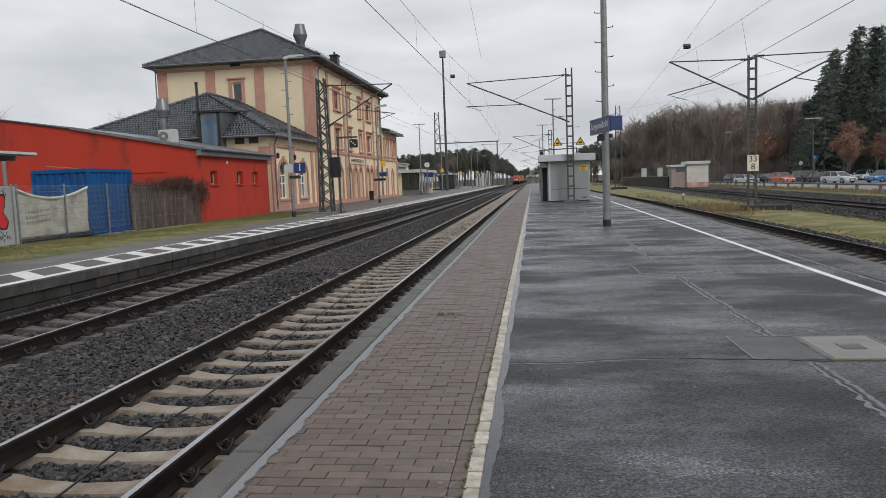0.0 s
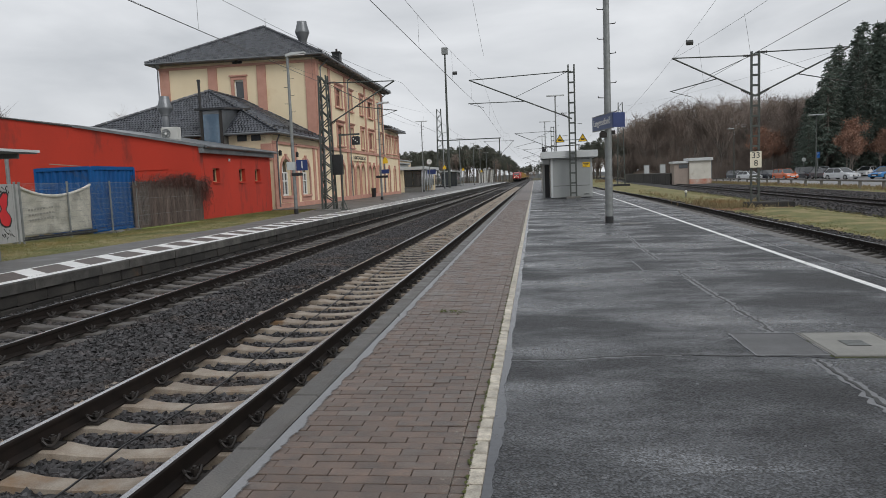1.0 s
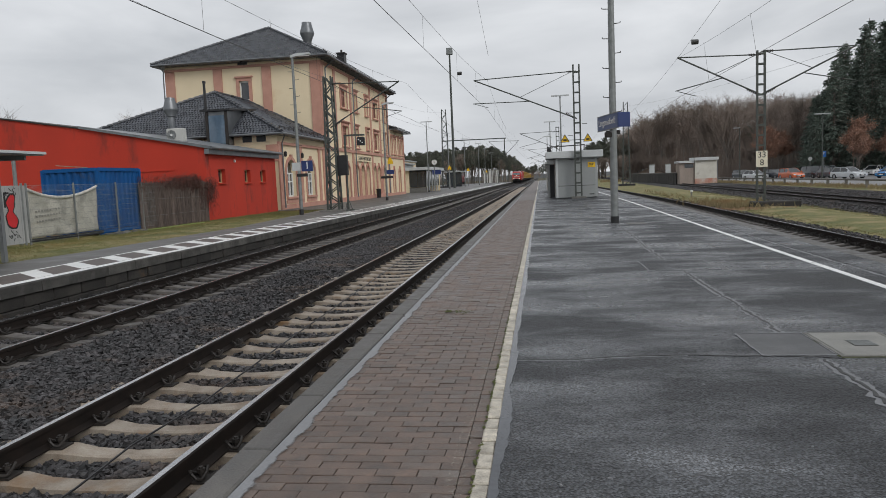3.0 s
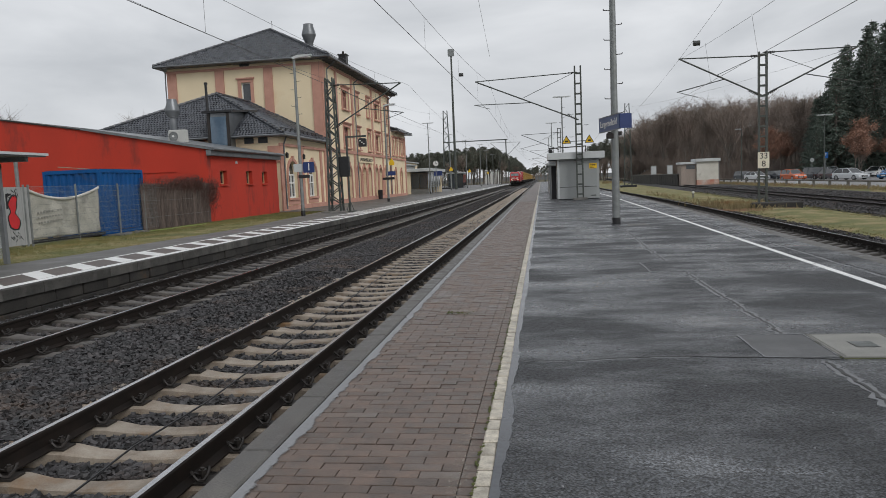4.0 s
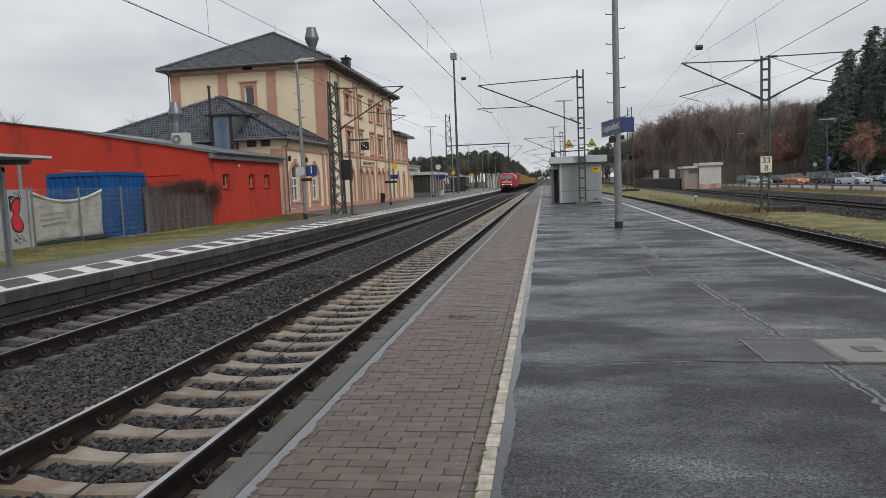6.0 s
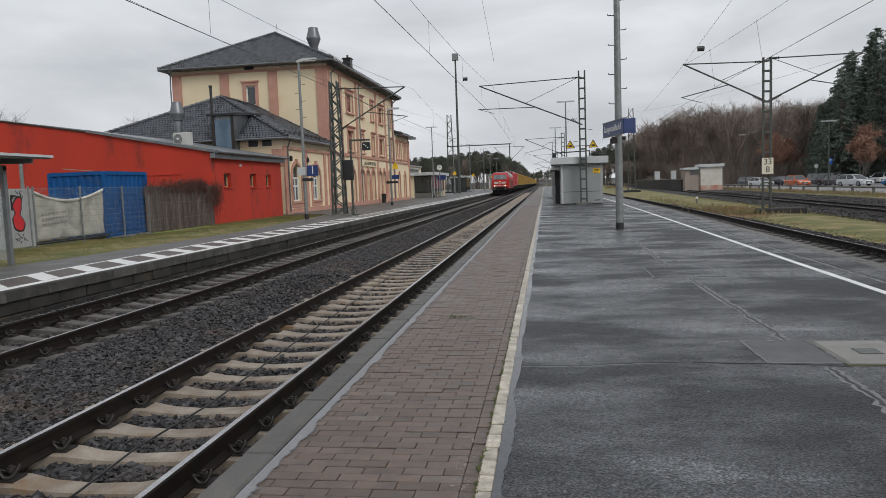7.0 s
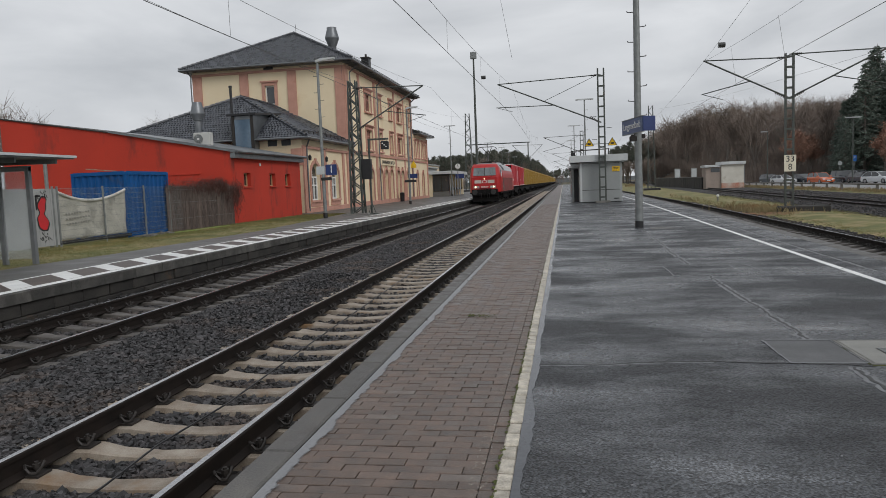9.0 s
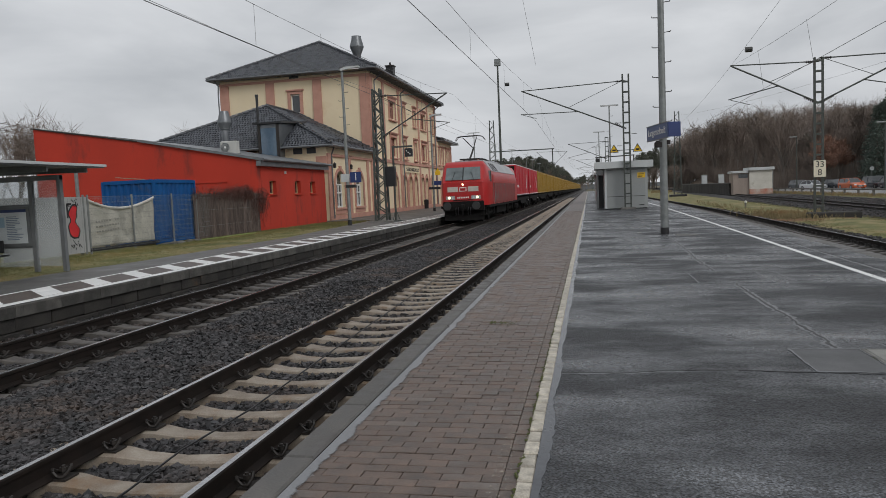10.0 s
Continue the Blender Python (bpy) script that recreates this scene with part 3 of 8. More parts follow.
def archway(parent, yc, w, z0, z1, window=False):
    """Round-headed doorway or window: stone ring, reveal, door leaf or white sash."""
    a = part("archway", wall_mesh(arch(yc - w / 2, yc + w / 2, z0, z1), [], 0.04, TO_FACADE @ Matrix.Translation((0, 0.3, 0))), M_WINDOW if window else M_SAND_DARK, parent, "round-headed opening with a salmon stone ring")
    ring = wall_mesh(arch(yc - w / 2 - 0.22, yc + w / 2 + 0.22, z0, z1 + 0.22, 16), [arch(yc - w / 2, yc + w / 2, z0 + 0.001, z1, 16)], 0.1, TO_FACADE @ Matrix.Translation((0, -0.08, 0)))
    part("stone_ring", ring, M_SAND, a)
    part("keystone", Build().prism([(yc - 0.1, z1 - 0.02), (yc + 0.1, z1 - 0.02), (yc + 0.15, z1 + 0.34), (yc - 0.15, z1 + 0.34)], XF, XF + 0.14, "x"), M_SAND, a)
    if window:
        k = Build()
        r = w / 2
        for u in (yc - r, yc - 0.3 * r - 0.04, yc + 0.3 * r - 0.04, yc + r - 0.09):
            k.box(XF - 0.3, XF - 0.22, u, u + 0.09, z0, z1 - r)
        for z in (z0, z0 + 0.62 * (z1 - r - z0), z1 - r - 0.04):
            k.box(XF - 0.298, XF - 0.225, yc - r, yc + r, z, z + 0.1)
        k.box(XF - 0.297, XF - 0.23, yc - 0.04, yc + 0.04, z1 - r, z1 - 0.02)
        part("window_frame", k, M_WHITE, a, "white painted window frame")
        part("window_sill", Build().bevel_box(XF - 0.2, XF + 0.14, yc - r - 0.15, yc + r + 0.15, z0 - 0.14, z0, 0.03), M_SAND, a)
        part("apron_panel", Build().bevel_box(XF + 0.002, XF + 0.05, yc - r - 0.2, yc + r + 0.2, 0.35, z0 - 0.15, 0.01), M_SAND, a)
    else:
        part("transom", Build().box(XF - 0.3, XF - 0.2, yc - w / 2, yc + w / 2, z1 - w / 2 - 0.08, z1 - w / 2 + 0.04), M_SAND, a)
        part("fanlight", wall_mesh(arch(yc - w / 2 + 0.1, yc + w / 2 - 0.1, z1 - w / 2 + 0.06, z1 - 0.1), [], 0.03, TO_FACADE @ Matrix.Translation((0, 0.265, 0))), M_WINDOW, a)
        k = Build()
        k.box(XF - 0.3, XF - 0.26, yc - w / 2 + 0.12, yc - 0.05, z0 + 0.8, z1 - w / 2 - 0.15)
        k.box(XF - 0.3, XF - 0.26, yc + 0.05, yc + w / 2 - 0.12, z0 + 0.8, z1 - w / 2 - 0.15)
        part("door_panel", k, M_SAND, a)


UPPER = [(61.7, 2.0, True), (65.7, 1.0, False), (69.9, 1.0, False), (73.7, 2.0, True), (77.9, 1.0, False)]
ARCHES = [61.9, 65.2, 67.25, 69.35, 72.4, 74.25, 77.0]
holes = [rect(y - w / 2, y + w / 2, z0, z1) for y, w, d in UPPER for z0, z1 in ((8.3, 9.85), (4.95, 6.65))]
holes += [arch(y - 0.7, y + 0.7, 0.06, 3.25) for y in ARCHES]
part("facade_wall", wall_mesh(rect(55.16, 80.0, -0.3, 11.6), holes, 0.45, TO_FACADE), M_CREAM, station)
for y, w, d in UPPER:
    facade_window(station, y, w, 8.3, 9.85, d)
    facade_window(station, y, w, 4.95, 6.65, d)
for y in ARCHES:
    archway(station, y, 1.4, 0.06, 3.25)
frieze(station, 55.1, 80.06, 4.35, 4.62, 0.12)
frieze(station, 55.1, 80.05, 11.15, 11.35, 0.1, "cornice")
frieze(station, 55.12, 80.04, -0.28, 0.35, 0.1, "plinth")
for y, w in ((55.5, 0.75), (58.9, 0.5), (63.9, 0.5), (71.5, 0.5), (75.7, 0.4), (79.6, 0.75)):
    part("pilaster", Build().bevel_box(XF + 0.003, XF + 0.09, y - w / 2, y + w / 2, 0.35, 11.15, 0.02), M_SAND, station)
# other walls of the main block
SOUTH = Matrix.Translation((0, 55.16, 0))
part("gable_wall", wall_mesh(rect(-30.0, XF - 0.45, -0.3, 11.6), [rect(-23.72, -22.92, 8.55, 10.1)], 0.4, SOUTH), M_CREAM, station)
part("back_wall", Build().box(-30.0, -29.6, 55.57, 80.0, -0.3, 11.6), M_CREAM, station)
part("north_wall", Build().box(-29.59, XF - 0.46, 79.6, 80.0, -0.3, 11.6), M_CREAM, station)
for x, w in ((-29.6, 0.8), (-25.5, 0.75), (-21.4, 0.75), (-17.4, 0.78)):
    part("pilaster", Build().bevel_box(x - w / 2, x + w / 2, 55.07, 55.158, 4.0, 11.15, 0.02), M_SAND, station)
part("cornice", Build().box(-30.05, XF + 0.05, 55.06, 55.155, 11.16, 11.34), M_SAND, station)
w_ = part("window", Build().box(-23.72, -22.92, 55.36, 55.4, 8.55, 10.1), M_WINDOW, station, "narrow gable window with a salmon surround")
k = Build()
k.box(-23.98, -23.72, 55.08, 55.157, 8.45, 10.35).box(-22.92, -22.66, 55.08, 55.157, 8.45, 10.35).box(-23.72, -22.92, 55.08, 55.157, 10.1, 10.35)
part("surround", k, M_SAND, w_)
part("head_moulding", Build().box(-24.08, -22.56, 54.98, 55.157, 10.35, 10.47), M_SAND, w_)
k = Build()
k.box(-23.72, -23.64, 55.28, 55.36, 8.55, 10.1).box(-23.0, -22.92, 55.28, 55.36, 8.55, 10.1).box(-23.64, -23.0, 55.28, 55.36, 9.98, 10.1).box(-23.64, -23.0, 55.28, 55.36, 8.55, 8.65)
part("window_frame", k, M_WHITE, w_)
part("vent_opening", Build().box(-23.75, -22.95, 55.12, 55.158, 11.37, 11.6), M_BLACK, station)


def tiled_roof(parent, name, corners, z_eave, tile_w=0.21, course=0.3, label=""):
    """One roof plane as real tiles in courses. corners: eave a, eave b, top b, top a (top points may coincide)."""
    a, b_, tb, ta = [Vector(c) for c in corners]
    along = (b_ - a).normalized()
    nrm = (b_ - a).cross(((ta + tb) / 2) - a).normalized()
    if nrm.z < 0:
        nrm = -nrm
    up = nrm.cross(along).normalized()
    if up.z < 0:
        up = -up
    L = (b_ - a).length
    H = (ta - a).dot(up)
    l0, l1 = (ta - a).dot(along), (tb - a).dot(along)
    k = Build()
    rows = int(H / course)
    for r in range(rows):
        h = r * course
        lo = l0 * h / H
        hi = L + (l1 - L) * h / H
        n = int((hi - lo) / tile_w)
        if n < 1:
            continue
        off = lo + ((hi - lo) - n * tile_w) / 2
        for i in range(n):
            s = off + i * tile_w
            base = a + along * s + up * h
            e = random.uniform(0, 0.006)
            q = [base + nrm * 0.02, base + along * tile_w * 0.5 + nrm * (0.06 + e), base + along * tile_w * 0.97 + nrm * 0.02]
            t2 = [p_ + up * (course * 1.12) - nrm * 0.03 for p_ in q]
            lowr = [p_ - nrm * 0.05 for p_ in q]
            n0 = len(k.v)
            k.v += [tuple(p_) for p_ in q + t2 + lowr]
            k.f += [(n0, n0 + 1, n0 + 4, n0 + 3), (n0 + 1, n0 + 2, n0 + 5, n0 + 4), (n0 + 6, n0 + 7, n0 + 1, n0), (n0 + 7, n0 + 8, n0 + 2, n0 + 1)]
    me = bpy.data.meshes.new("tiles")
    me.from_pydata(k.v, [], k.f)
    o = part("roof_tiles", me, M_ROOF, parent, label)
    o["kind"] = "stuff"
    return o


def hip_roof(parent, x0, x1, y0, y1, ze, zr, ry0, ry1, sides="sewn", tile_w=0.21, xm=None):
    xm = (x0 + x1) / 2 if xm is None else xm
    under = Build()
    P = [(x0, y0, ze), (x1, y0, ze), (x1, y1, ze), (x0, y1, ze), (xm, ry0, zr), (xm, ry1, zr)]
    under.add([(a, b2, c - 0.03) for a, b2, c in P] + [(a, b2, ze - 0.16) for a, b2, c in P[:4]], [(0, 1, 4), (1, 2, 5, 4), (2, 3, 5), (3, 0, 4, 5), (6, 9, 8, 7), (0, 6, 7, 1), (1, 7, 8, 2), (2, 8, 9, 3), (3, 9, 6, 0)])
    roof = part("roof", under, M_ROOF, parent, "dark glazed tile hip roof with snow guards")
    if "s" in sides:
        tiled_roof(roof, "s", (P[0], P[1], P[4], P[4]), ze, tile_w)
    if "e" in sides:
        tiled_roof(roof, "e", (P[1], P[2], P[5], P[4]), ze, tile_w)
    # hip and ridge caps
    k = Build()
    for a, b2 in ((P[0], P[4]), (P[1], P[4]), (P[4], P[5]), (P[2], P[5])):
        a, b2 = Vector(a), Vector(b2)
        n = int((b2 - a).length / 0.38)
        for i in range(n):
            s, e = a.lerp(b2, i / n), a.lerp(b2, (i + 0.96) / n)
            k.tube(s + Vector((0, 0, 0.06)), e + Vector((0, 0, 0.04)), 0.12, 0.1, n=7)
    part("ridge_capping", k, M_ROOF, roof)["kind"] = "stuff"
    # gutter with brackets
    g = Build()
    g.tube((x1 + 0.05, y0, ze - 0.08), (x1 + 0.05, y1, ze - 0.08), 0.08, n=8)
    g.tube((x0, y0 - 0.05, ze - 0.08), (x1, y0 - 0.05, ze - 0.08), 0.08, n=8)
    part("gutter", g, M_ZINC, roof, "zinc half-round gutter")
    s = Build()
    up = Vector((xm - x1, 0, zr - ze)).normalized()
    for j in range(int((y1 - y0 - 1.6) / 0.9)):
        c = Vector((x1, y0 + 1.0 + j * 0.9, ze)) + up * 0.55
        s.box(c.x - 0.03, c.x + 0.03, c.y - 0.02, c.y + 0.02, c.z, c.z + 0.24)
    c = Vector((x1, 0, ze)) + up * 0.55
    s.tube((c.x, y0 + 0.8, c.z + 0.22), (c.x, y1 - 0.8, c.z + 0.22), 0.025, n=6)
    s.tube((c.x, y0 + 0.8, c.z + 0.13), (c.x, y1 - 0.8, c.z + 0.13), 0.02, n=6)
    part("snow_guard", s, M_STEEL_DARK, roof)
    return roof


main_roof = hip_roof(station, -30.75, -16.15, 54.35, 80.8, 11.7, 15.55, 61.6, 73.6)
RAFTER = Build().box(-0.35, 0.35, -0.05, 0.05, -0.07, 0.07).mesh("rafter")
RAFTER.materials.append(M_CONCRETE)
for i in range(34):
    piece("rafter", RAFTER, pose(-16.6, 54.75 + i * 0.78, 11.49), station)
# drain pipes
for y in (56.2, 64.6, 79.2):
    part("drain_pipe", Build().polytube([(-16.15, y, 11.6), (-16.35, y, 11.3), (XF + 0.14, y, 10.9), (XF + 0.14, y, 0.3)], 0.055, 8), M_ZINC, station, "zinc drain pipe")
part("drain_pipe", Build().polytube([(-30.1, 54.4, 11.6), (-30.0, 54.9, 11.2), (-30.1, 55.0, 10.6), (-30.1, 55.0, 4)], 0.055, 8), M_ZINC, station)
# chimney and cowl
k = Build().bevel_box(-18.5, -17.8, 65.7, 66.5, 11.9, 13.7, 0.02)
ch = part("chimney", k, M_BLACK, station, "slate-clad chimney with a metal top")
part("chimney_cap", Build().box(-18.57, -17.73, 65.62, 66.58, 13.7, 13.8).tube((-18.15, 66.1, 13.75), (-18.15, 66.1, 14.1), 0.1), M_STEEL_DARK, ch)
cowl = part("exhaust_cowl", Build().lathe([(0.34, -0.3), (0.34, 0.6), (0.36, 0.65), (0.6, 1.25), (0.61, 1.33), (0.42, 2.05), (0.42, 2.2), (0.38, 2.2), (0.38, 1.9)], 18, (-19.4, 60, 13.2)), M_ZINC, station, "tall galvanised kitchen exhaust cowl on the roof", smooth=True)
hw = part("lightning_rod", Build().tube((-23.4, 62.0, 15.5), (-23.4, 62.0, 16.4), 0.02, n=5), M_STEEL_DARK, station)
me = text_mesh("LANGENSELBOLD", 0.62, 0.02)
ob = part("name_board", Build().box(XF + 0.125, XF + 0.16, 64.9, 70.7, 3.62, 4.2), M_CREAM, station, "station name in dark capitals on a pale board")
t_ = part("letters", me, M_BLACK, ob)
t_.matrix_basis = pose(XF + 0.17, 67.8, 3.9, 0, 0, 90)
t_.scale = (1.0, 1, 0.75)

# low annex with two arched windows
annex = thing("station_annex", "single-storey station annex with arched windows under a hip roof", "building")
part("facade_wall", wall_mesh(rect(44.9, 55.15, -0.4, 4.95), [arch(46.25, 48.15, 0.8, 3.35), arch(50.45, 52.35, 0.8, 3.35)], 0.45, TO_FACADE), M_CREAM, annex)
part("south_wall", Build().box(-31.8, XF - 0.46, 44.9, 45.3, -0.4, 4.95), M_CREAM, annex)
for y in (47.2, 51.4):
    archway(annex, y, 1.9, 0.8, 3.35, True)
for y, w in ((45.25, 0.75), (49.3, 0.42), (53.6, 0.42), (54.8, 0.5)):
    part("pilaster", Build().bevel_box(XF + 0.003, XF + 0.1, y - w / 2, y + w / 2, -0.1, 4.3, 0.02), M_SAND, annex)
part("quoin", Build().box(-17.75, XF - 0.002, 44.82, 44.898, 3.2, 4.3), M_SAND, annex)
frieze(annex, 44.85, 55.1, 4.3, 4.48, 0.13)
frieze(annex, 44.86, 55.1, -0.38, 0.3, 0.12, "plinth")
for x in (-19.02, -18.06):
    part("window", Build().box(x - 0.32, x + 0.32, 44.86, 44.897, 4.52, 4.92), M_BLACK, annex, "small dark slot window under the eaves")
for y in (45.9, 49.3):
    part("wall_lantern", Build().lathe([(0.0, 0), (0.1, 0.03), (0.12, 0.3), (0.0, 0.42)], 10, (XF + 0.16, y, 3.5)), M_BLACK, annex)
part("drain_pipe", Build().polytube([(-16.5, 45.1, 4.95), (XF + 0.16, 45.4, 4.4), (XF + 0.16, 45.4, 0.1)], 0.05, 8), M_ZINC, annex)
hip_roof(annex, -32.4, -16.45, 44.35, 55.15, 5.05, 8.5, 49.4, 55.15, xm=-23.17)
# dormer with a zinc front
dm = part("dormer", Build().prism([(44.15, 4.35), (44.15, 6.55), (48.2, 6.9), (48.2, 4.35)], -21.45, -19.95, "x"), M_ZINC, annex, "zinc-clad dormer with a blue-grey glazed front")
part("dormer_glass", Build().box(-21.25, -20.15, 44.10, 44.145, 4.4, 6.3), mat("blue grey glazing", (0.11, 0.17, 0.23), (0.08, 0.12, 0.17), rough=0.15, scale=0.8, fine=6, bump=0.02, spec=0.8), dm)
part("dormer_roof", Build().prism([(43.95, 6.56), (43.95, 6.68), (48.3, 7.05), (48.3, 6.91)], -21.75, -19.7, "x"), M_BLACK, dm)
for x in (-21.45, -20.13):
    part("jamb", Build().box(x, x + 0.18, 44.06, 44.145, 4.35, 6.55), M_STEEL_DARK, dm)
part("flue", Build().tube((-22.2, 45.8, 6.0), (-22.2, 45.8, 8.7), 0.09, n=10).tube((-22.2, 45.8, 8.65), (-22.2, 45.8, 8.8), 0.12, n=10), M_BLACK, annex, "black metal flue pipe")

# lower wing beyond the main block
wing = thing("station_wing", "two-storey cream wing of the station with small windows", "building")
part("facade_wall", wall_mesh(rect(80.01, 88.8, -0.3, 7.5), [rect(y - 0.4, y + 0.4, 4.9, 6.6) for y in (81.5, 83.4, 85.6, 87.3)] + [arch(y - 0.5, y + 0.5, 0.3, 3.1) for y in (82.2, 85.6)], 0.4, TO_FACADE), M_CREAM, wing)
part("side_wall", Build().box(-29.5, XF - 0.41, 88.4, 88.8, -0.3, 7.5), M_CREAM, wing)
for y in (81.5, 83.4, 85.6, 87.3):
    facade_window(wing, y, 0.8, 4.9, 6.6)
for y in (82.2, 85.6):
    archway(wing, y, 1.0, 0.3, 3.1, False)
frieze(wing, 80.07, 88.85, 4.3, 4.5, 0.1)
frieze(wing, 80.07, 88.85, -0.28, 0.3, 0.1, "plinth")
part("pilaster", Build().bevel_box(XF + 0.003, XF + 0.09, 88.3, 88.8, 0.3, 7.3, 0.02), M_SAND, wing)
hip_roof(wing, -30.0, -16.2, 80.85, 89.6, 7.65, 10.0, 82.0, 85.0, "e")

# ---- red workshop building ----
red = thing("red_building", "bright red rendered low building with a zinc monopitch roof", "building")
part("south_wall", Build().prism([(-16.7, -0.35), (-29.85, -0.35), (-29.85, 5.95), (-23.4, 4.9), (-16.7, 3.64)], 34.0, 34.35), M_RED_WALL, red)
TO_RED = Matrix(((0, -1, 0, -16.69), (1, 0, 0, 0), (0, 0, 1, 0), (0, 0, 0, 1)))
REDW = [(35.75, 2.2), (39.1, 2.2), (41.4, 2.2)]
part("east_wall", wall_mesh(rect(34.36, 43.5, -0.35, 3.5), [rect(y - 0.42, y + 0.42, z - 0.36, z + 0.36) for y, z in REDW], 0.35, TO_RED), M_RED_WALL, red)
part("north_wall", Build().box(-29.85, -17.05, 43.1, 43.5, -0.35, 3.5), M_RED_WALL, red)
part("west_wall", Build().box(-29.85, -29.5, 34.36, 43.09, -0.35, 5.7), M_RED_WALL, red)
for y, z in REDW:
    wd = part("window", Build().box(-16.99, -16.95, y - 0.42, y + 0.42, z - 0.36, z + 0.36), M_WINDOW, red, "small square window set deep in the red wall")
    k = Build()
    for a, c, d, e in ((-0.42, -0.36, -0.36, 0.36), (0.36, 0.42, -0.36, 0.36), (-0.36, 0.36, -0.36, -0.3), (-0.36, 0.36, 0.3, 0.36), (-0.03, 0.03, -0.3, 0.3)):
        k.box(-16.95, -16.9, y + a, y + c, z + d, z + e)
    part("window_frame", k, mat("ochre window frame", (0.45, 0.3, 0.16), rough=0.6), wd)
    part("window_sill", Build().box(-16.9, -16.6, y - 0.5, y + 0.5, z - 0.44, z - 0.362), M_RED_WALL, wd)
part("roof", Build().prism([(-16.35, 3.56), (-23.4, 4.91), (-23.4, 5.04), (-16.35, 3.7)], 33.85, 43.7), M_ZINC, red, "grey zinc roof sheet")
part("roof_edge", Build().prism([(-23.41, 4.9), (-29.95, 5.965), (-29.95, 6.03), (-23.41, 4.965)], 33.93, 43.6), M_STEEL_DARK, red)
part("fascia", Build().box(-16.68, -16.42, 33.9, 43.6, 3.3, 3.57), M_ZINC, red, "grey zinc eaves fascia")
part("gutter", Build().tube((-16.3, 33.9, 3.62), (-16.3, 43.7, 3.62), 0.08, n=8), M_ZINC, red)
part("wall_lamp", Build().box(-16.68, -16.6, 37.3, 37.4, 2.95, 3.1), M_GREY_LIGHT, red)
part("lintel", Build().box(-21.2, -18.4, 33.95, 33.998, 2.55, 2.62), M_RED_WALL, red)
# air conditioner and exhaust hood on that roof
ac = thing("air_conditioner", "white outdoor air conditioning unit on the red building's roof", "air conditioner", pose(-19.2, 36.0, 4.08))
part("casing", Build().bevel_box(-0.47, 0.47, -0.18, 0.18, 0.08, 0.76, 0.03), mat("air conditioner casing", (0.5, 0.5, 0.47), (0.42, 0.42, 0.4), rough=0.5, scale=2, fine=30, bump=0.04), ac)
part("fan_grille", Build().lathe([(0.25, 0), (0.25, 0.03), (0.22, 0.03), (0.02, 0.025)], 18).mesh("g"), M_GREY_BOX, ac).matrix_basis = pose(-0.18, -0.18, 0.42, 90, 0, 0)
part("hub", Build().tube((-0.18, -0.24, 0.42), (-0.18, -0.21, 0.42), 0.06, n=10), M_WHITE, ac)
for r_ in (0.1, 0.15, 0.2, 0.24):
    part("grille_ring", Build().lathe([(r_ - 0.008, 0), (r_, 0.012), (r_ + 0.008, 0)], 20).mesh("ring"), M_BLACK, ac).matrix_basis = pose(-0.18, -0.212, 0.42, 90, 0, 0)
part("bracket", Build().box(-0.5, -0.42, -0.25, 0.25, 0, 0.08).box(0.42, 0.5, -0.25, 0.25, 0, 0.08), M_STEEL_DARK, ac)
hood = tagged(part("exhaust_hood", Build().lathe([(0.2, -0.6), (0.2, 0.72), (0.3, 0.74), (0.3, 0.82), (0.44, 1.1), (0.44, 1.18), (0.27, 1.85), (0.25, 1.85)], 18, (-22.08, 40.9, 5.3)), M_ZINC, None, "", smooth=True), "galvanised round exhaust hood behind the red building", "exhaust hood")


# ---- station platform: edge, markings, furniture ----
def bars(parent, x0, x1, z0, z1, y, rows, material, seed, label=""):
    """Unreadable print as plain bars on a face that looks towards -y."""
    rnd = random.Random(seed)
    k = Build()
    for r in range(rows):
        z = z1 - (r + 0.8) * (z1 - z0) / rows
        k.box(x0, x0 + (x1 - x0) * rnd.uniform(0.5, 1.0), y - 0.003, y, z, z + (z1 - z0) / rows * 0.45)
    return part("print_bars", k, material, parent, label)


grass_left = Build().prism([(-11.5, -0.03), (-13.4, -0.03), (-16.6, -0.08), (-30, -0.09), (-30, -0.5), (-11.5, -0.5)], -20, 33.98)
tagged(part("grass_strip", grass_left, M_GRASS), "patchy winter grass in front of the fence", "grass", kind="structure")
grass_left = Build().prism([(-11.6, -0.03), (-16.6, -0.07), (-16.6, -0.4), (-11.6, -0.4)], 34.0, 43.4)
tagged(part("grass_strip", grass_left, M_GRASS), "narrow grass border along the red wall", "grass", kind="structure")


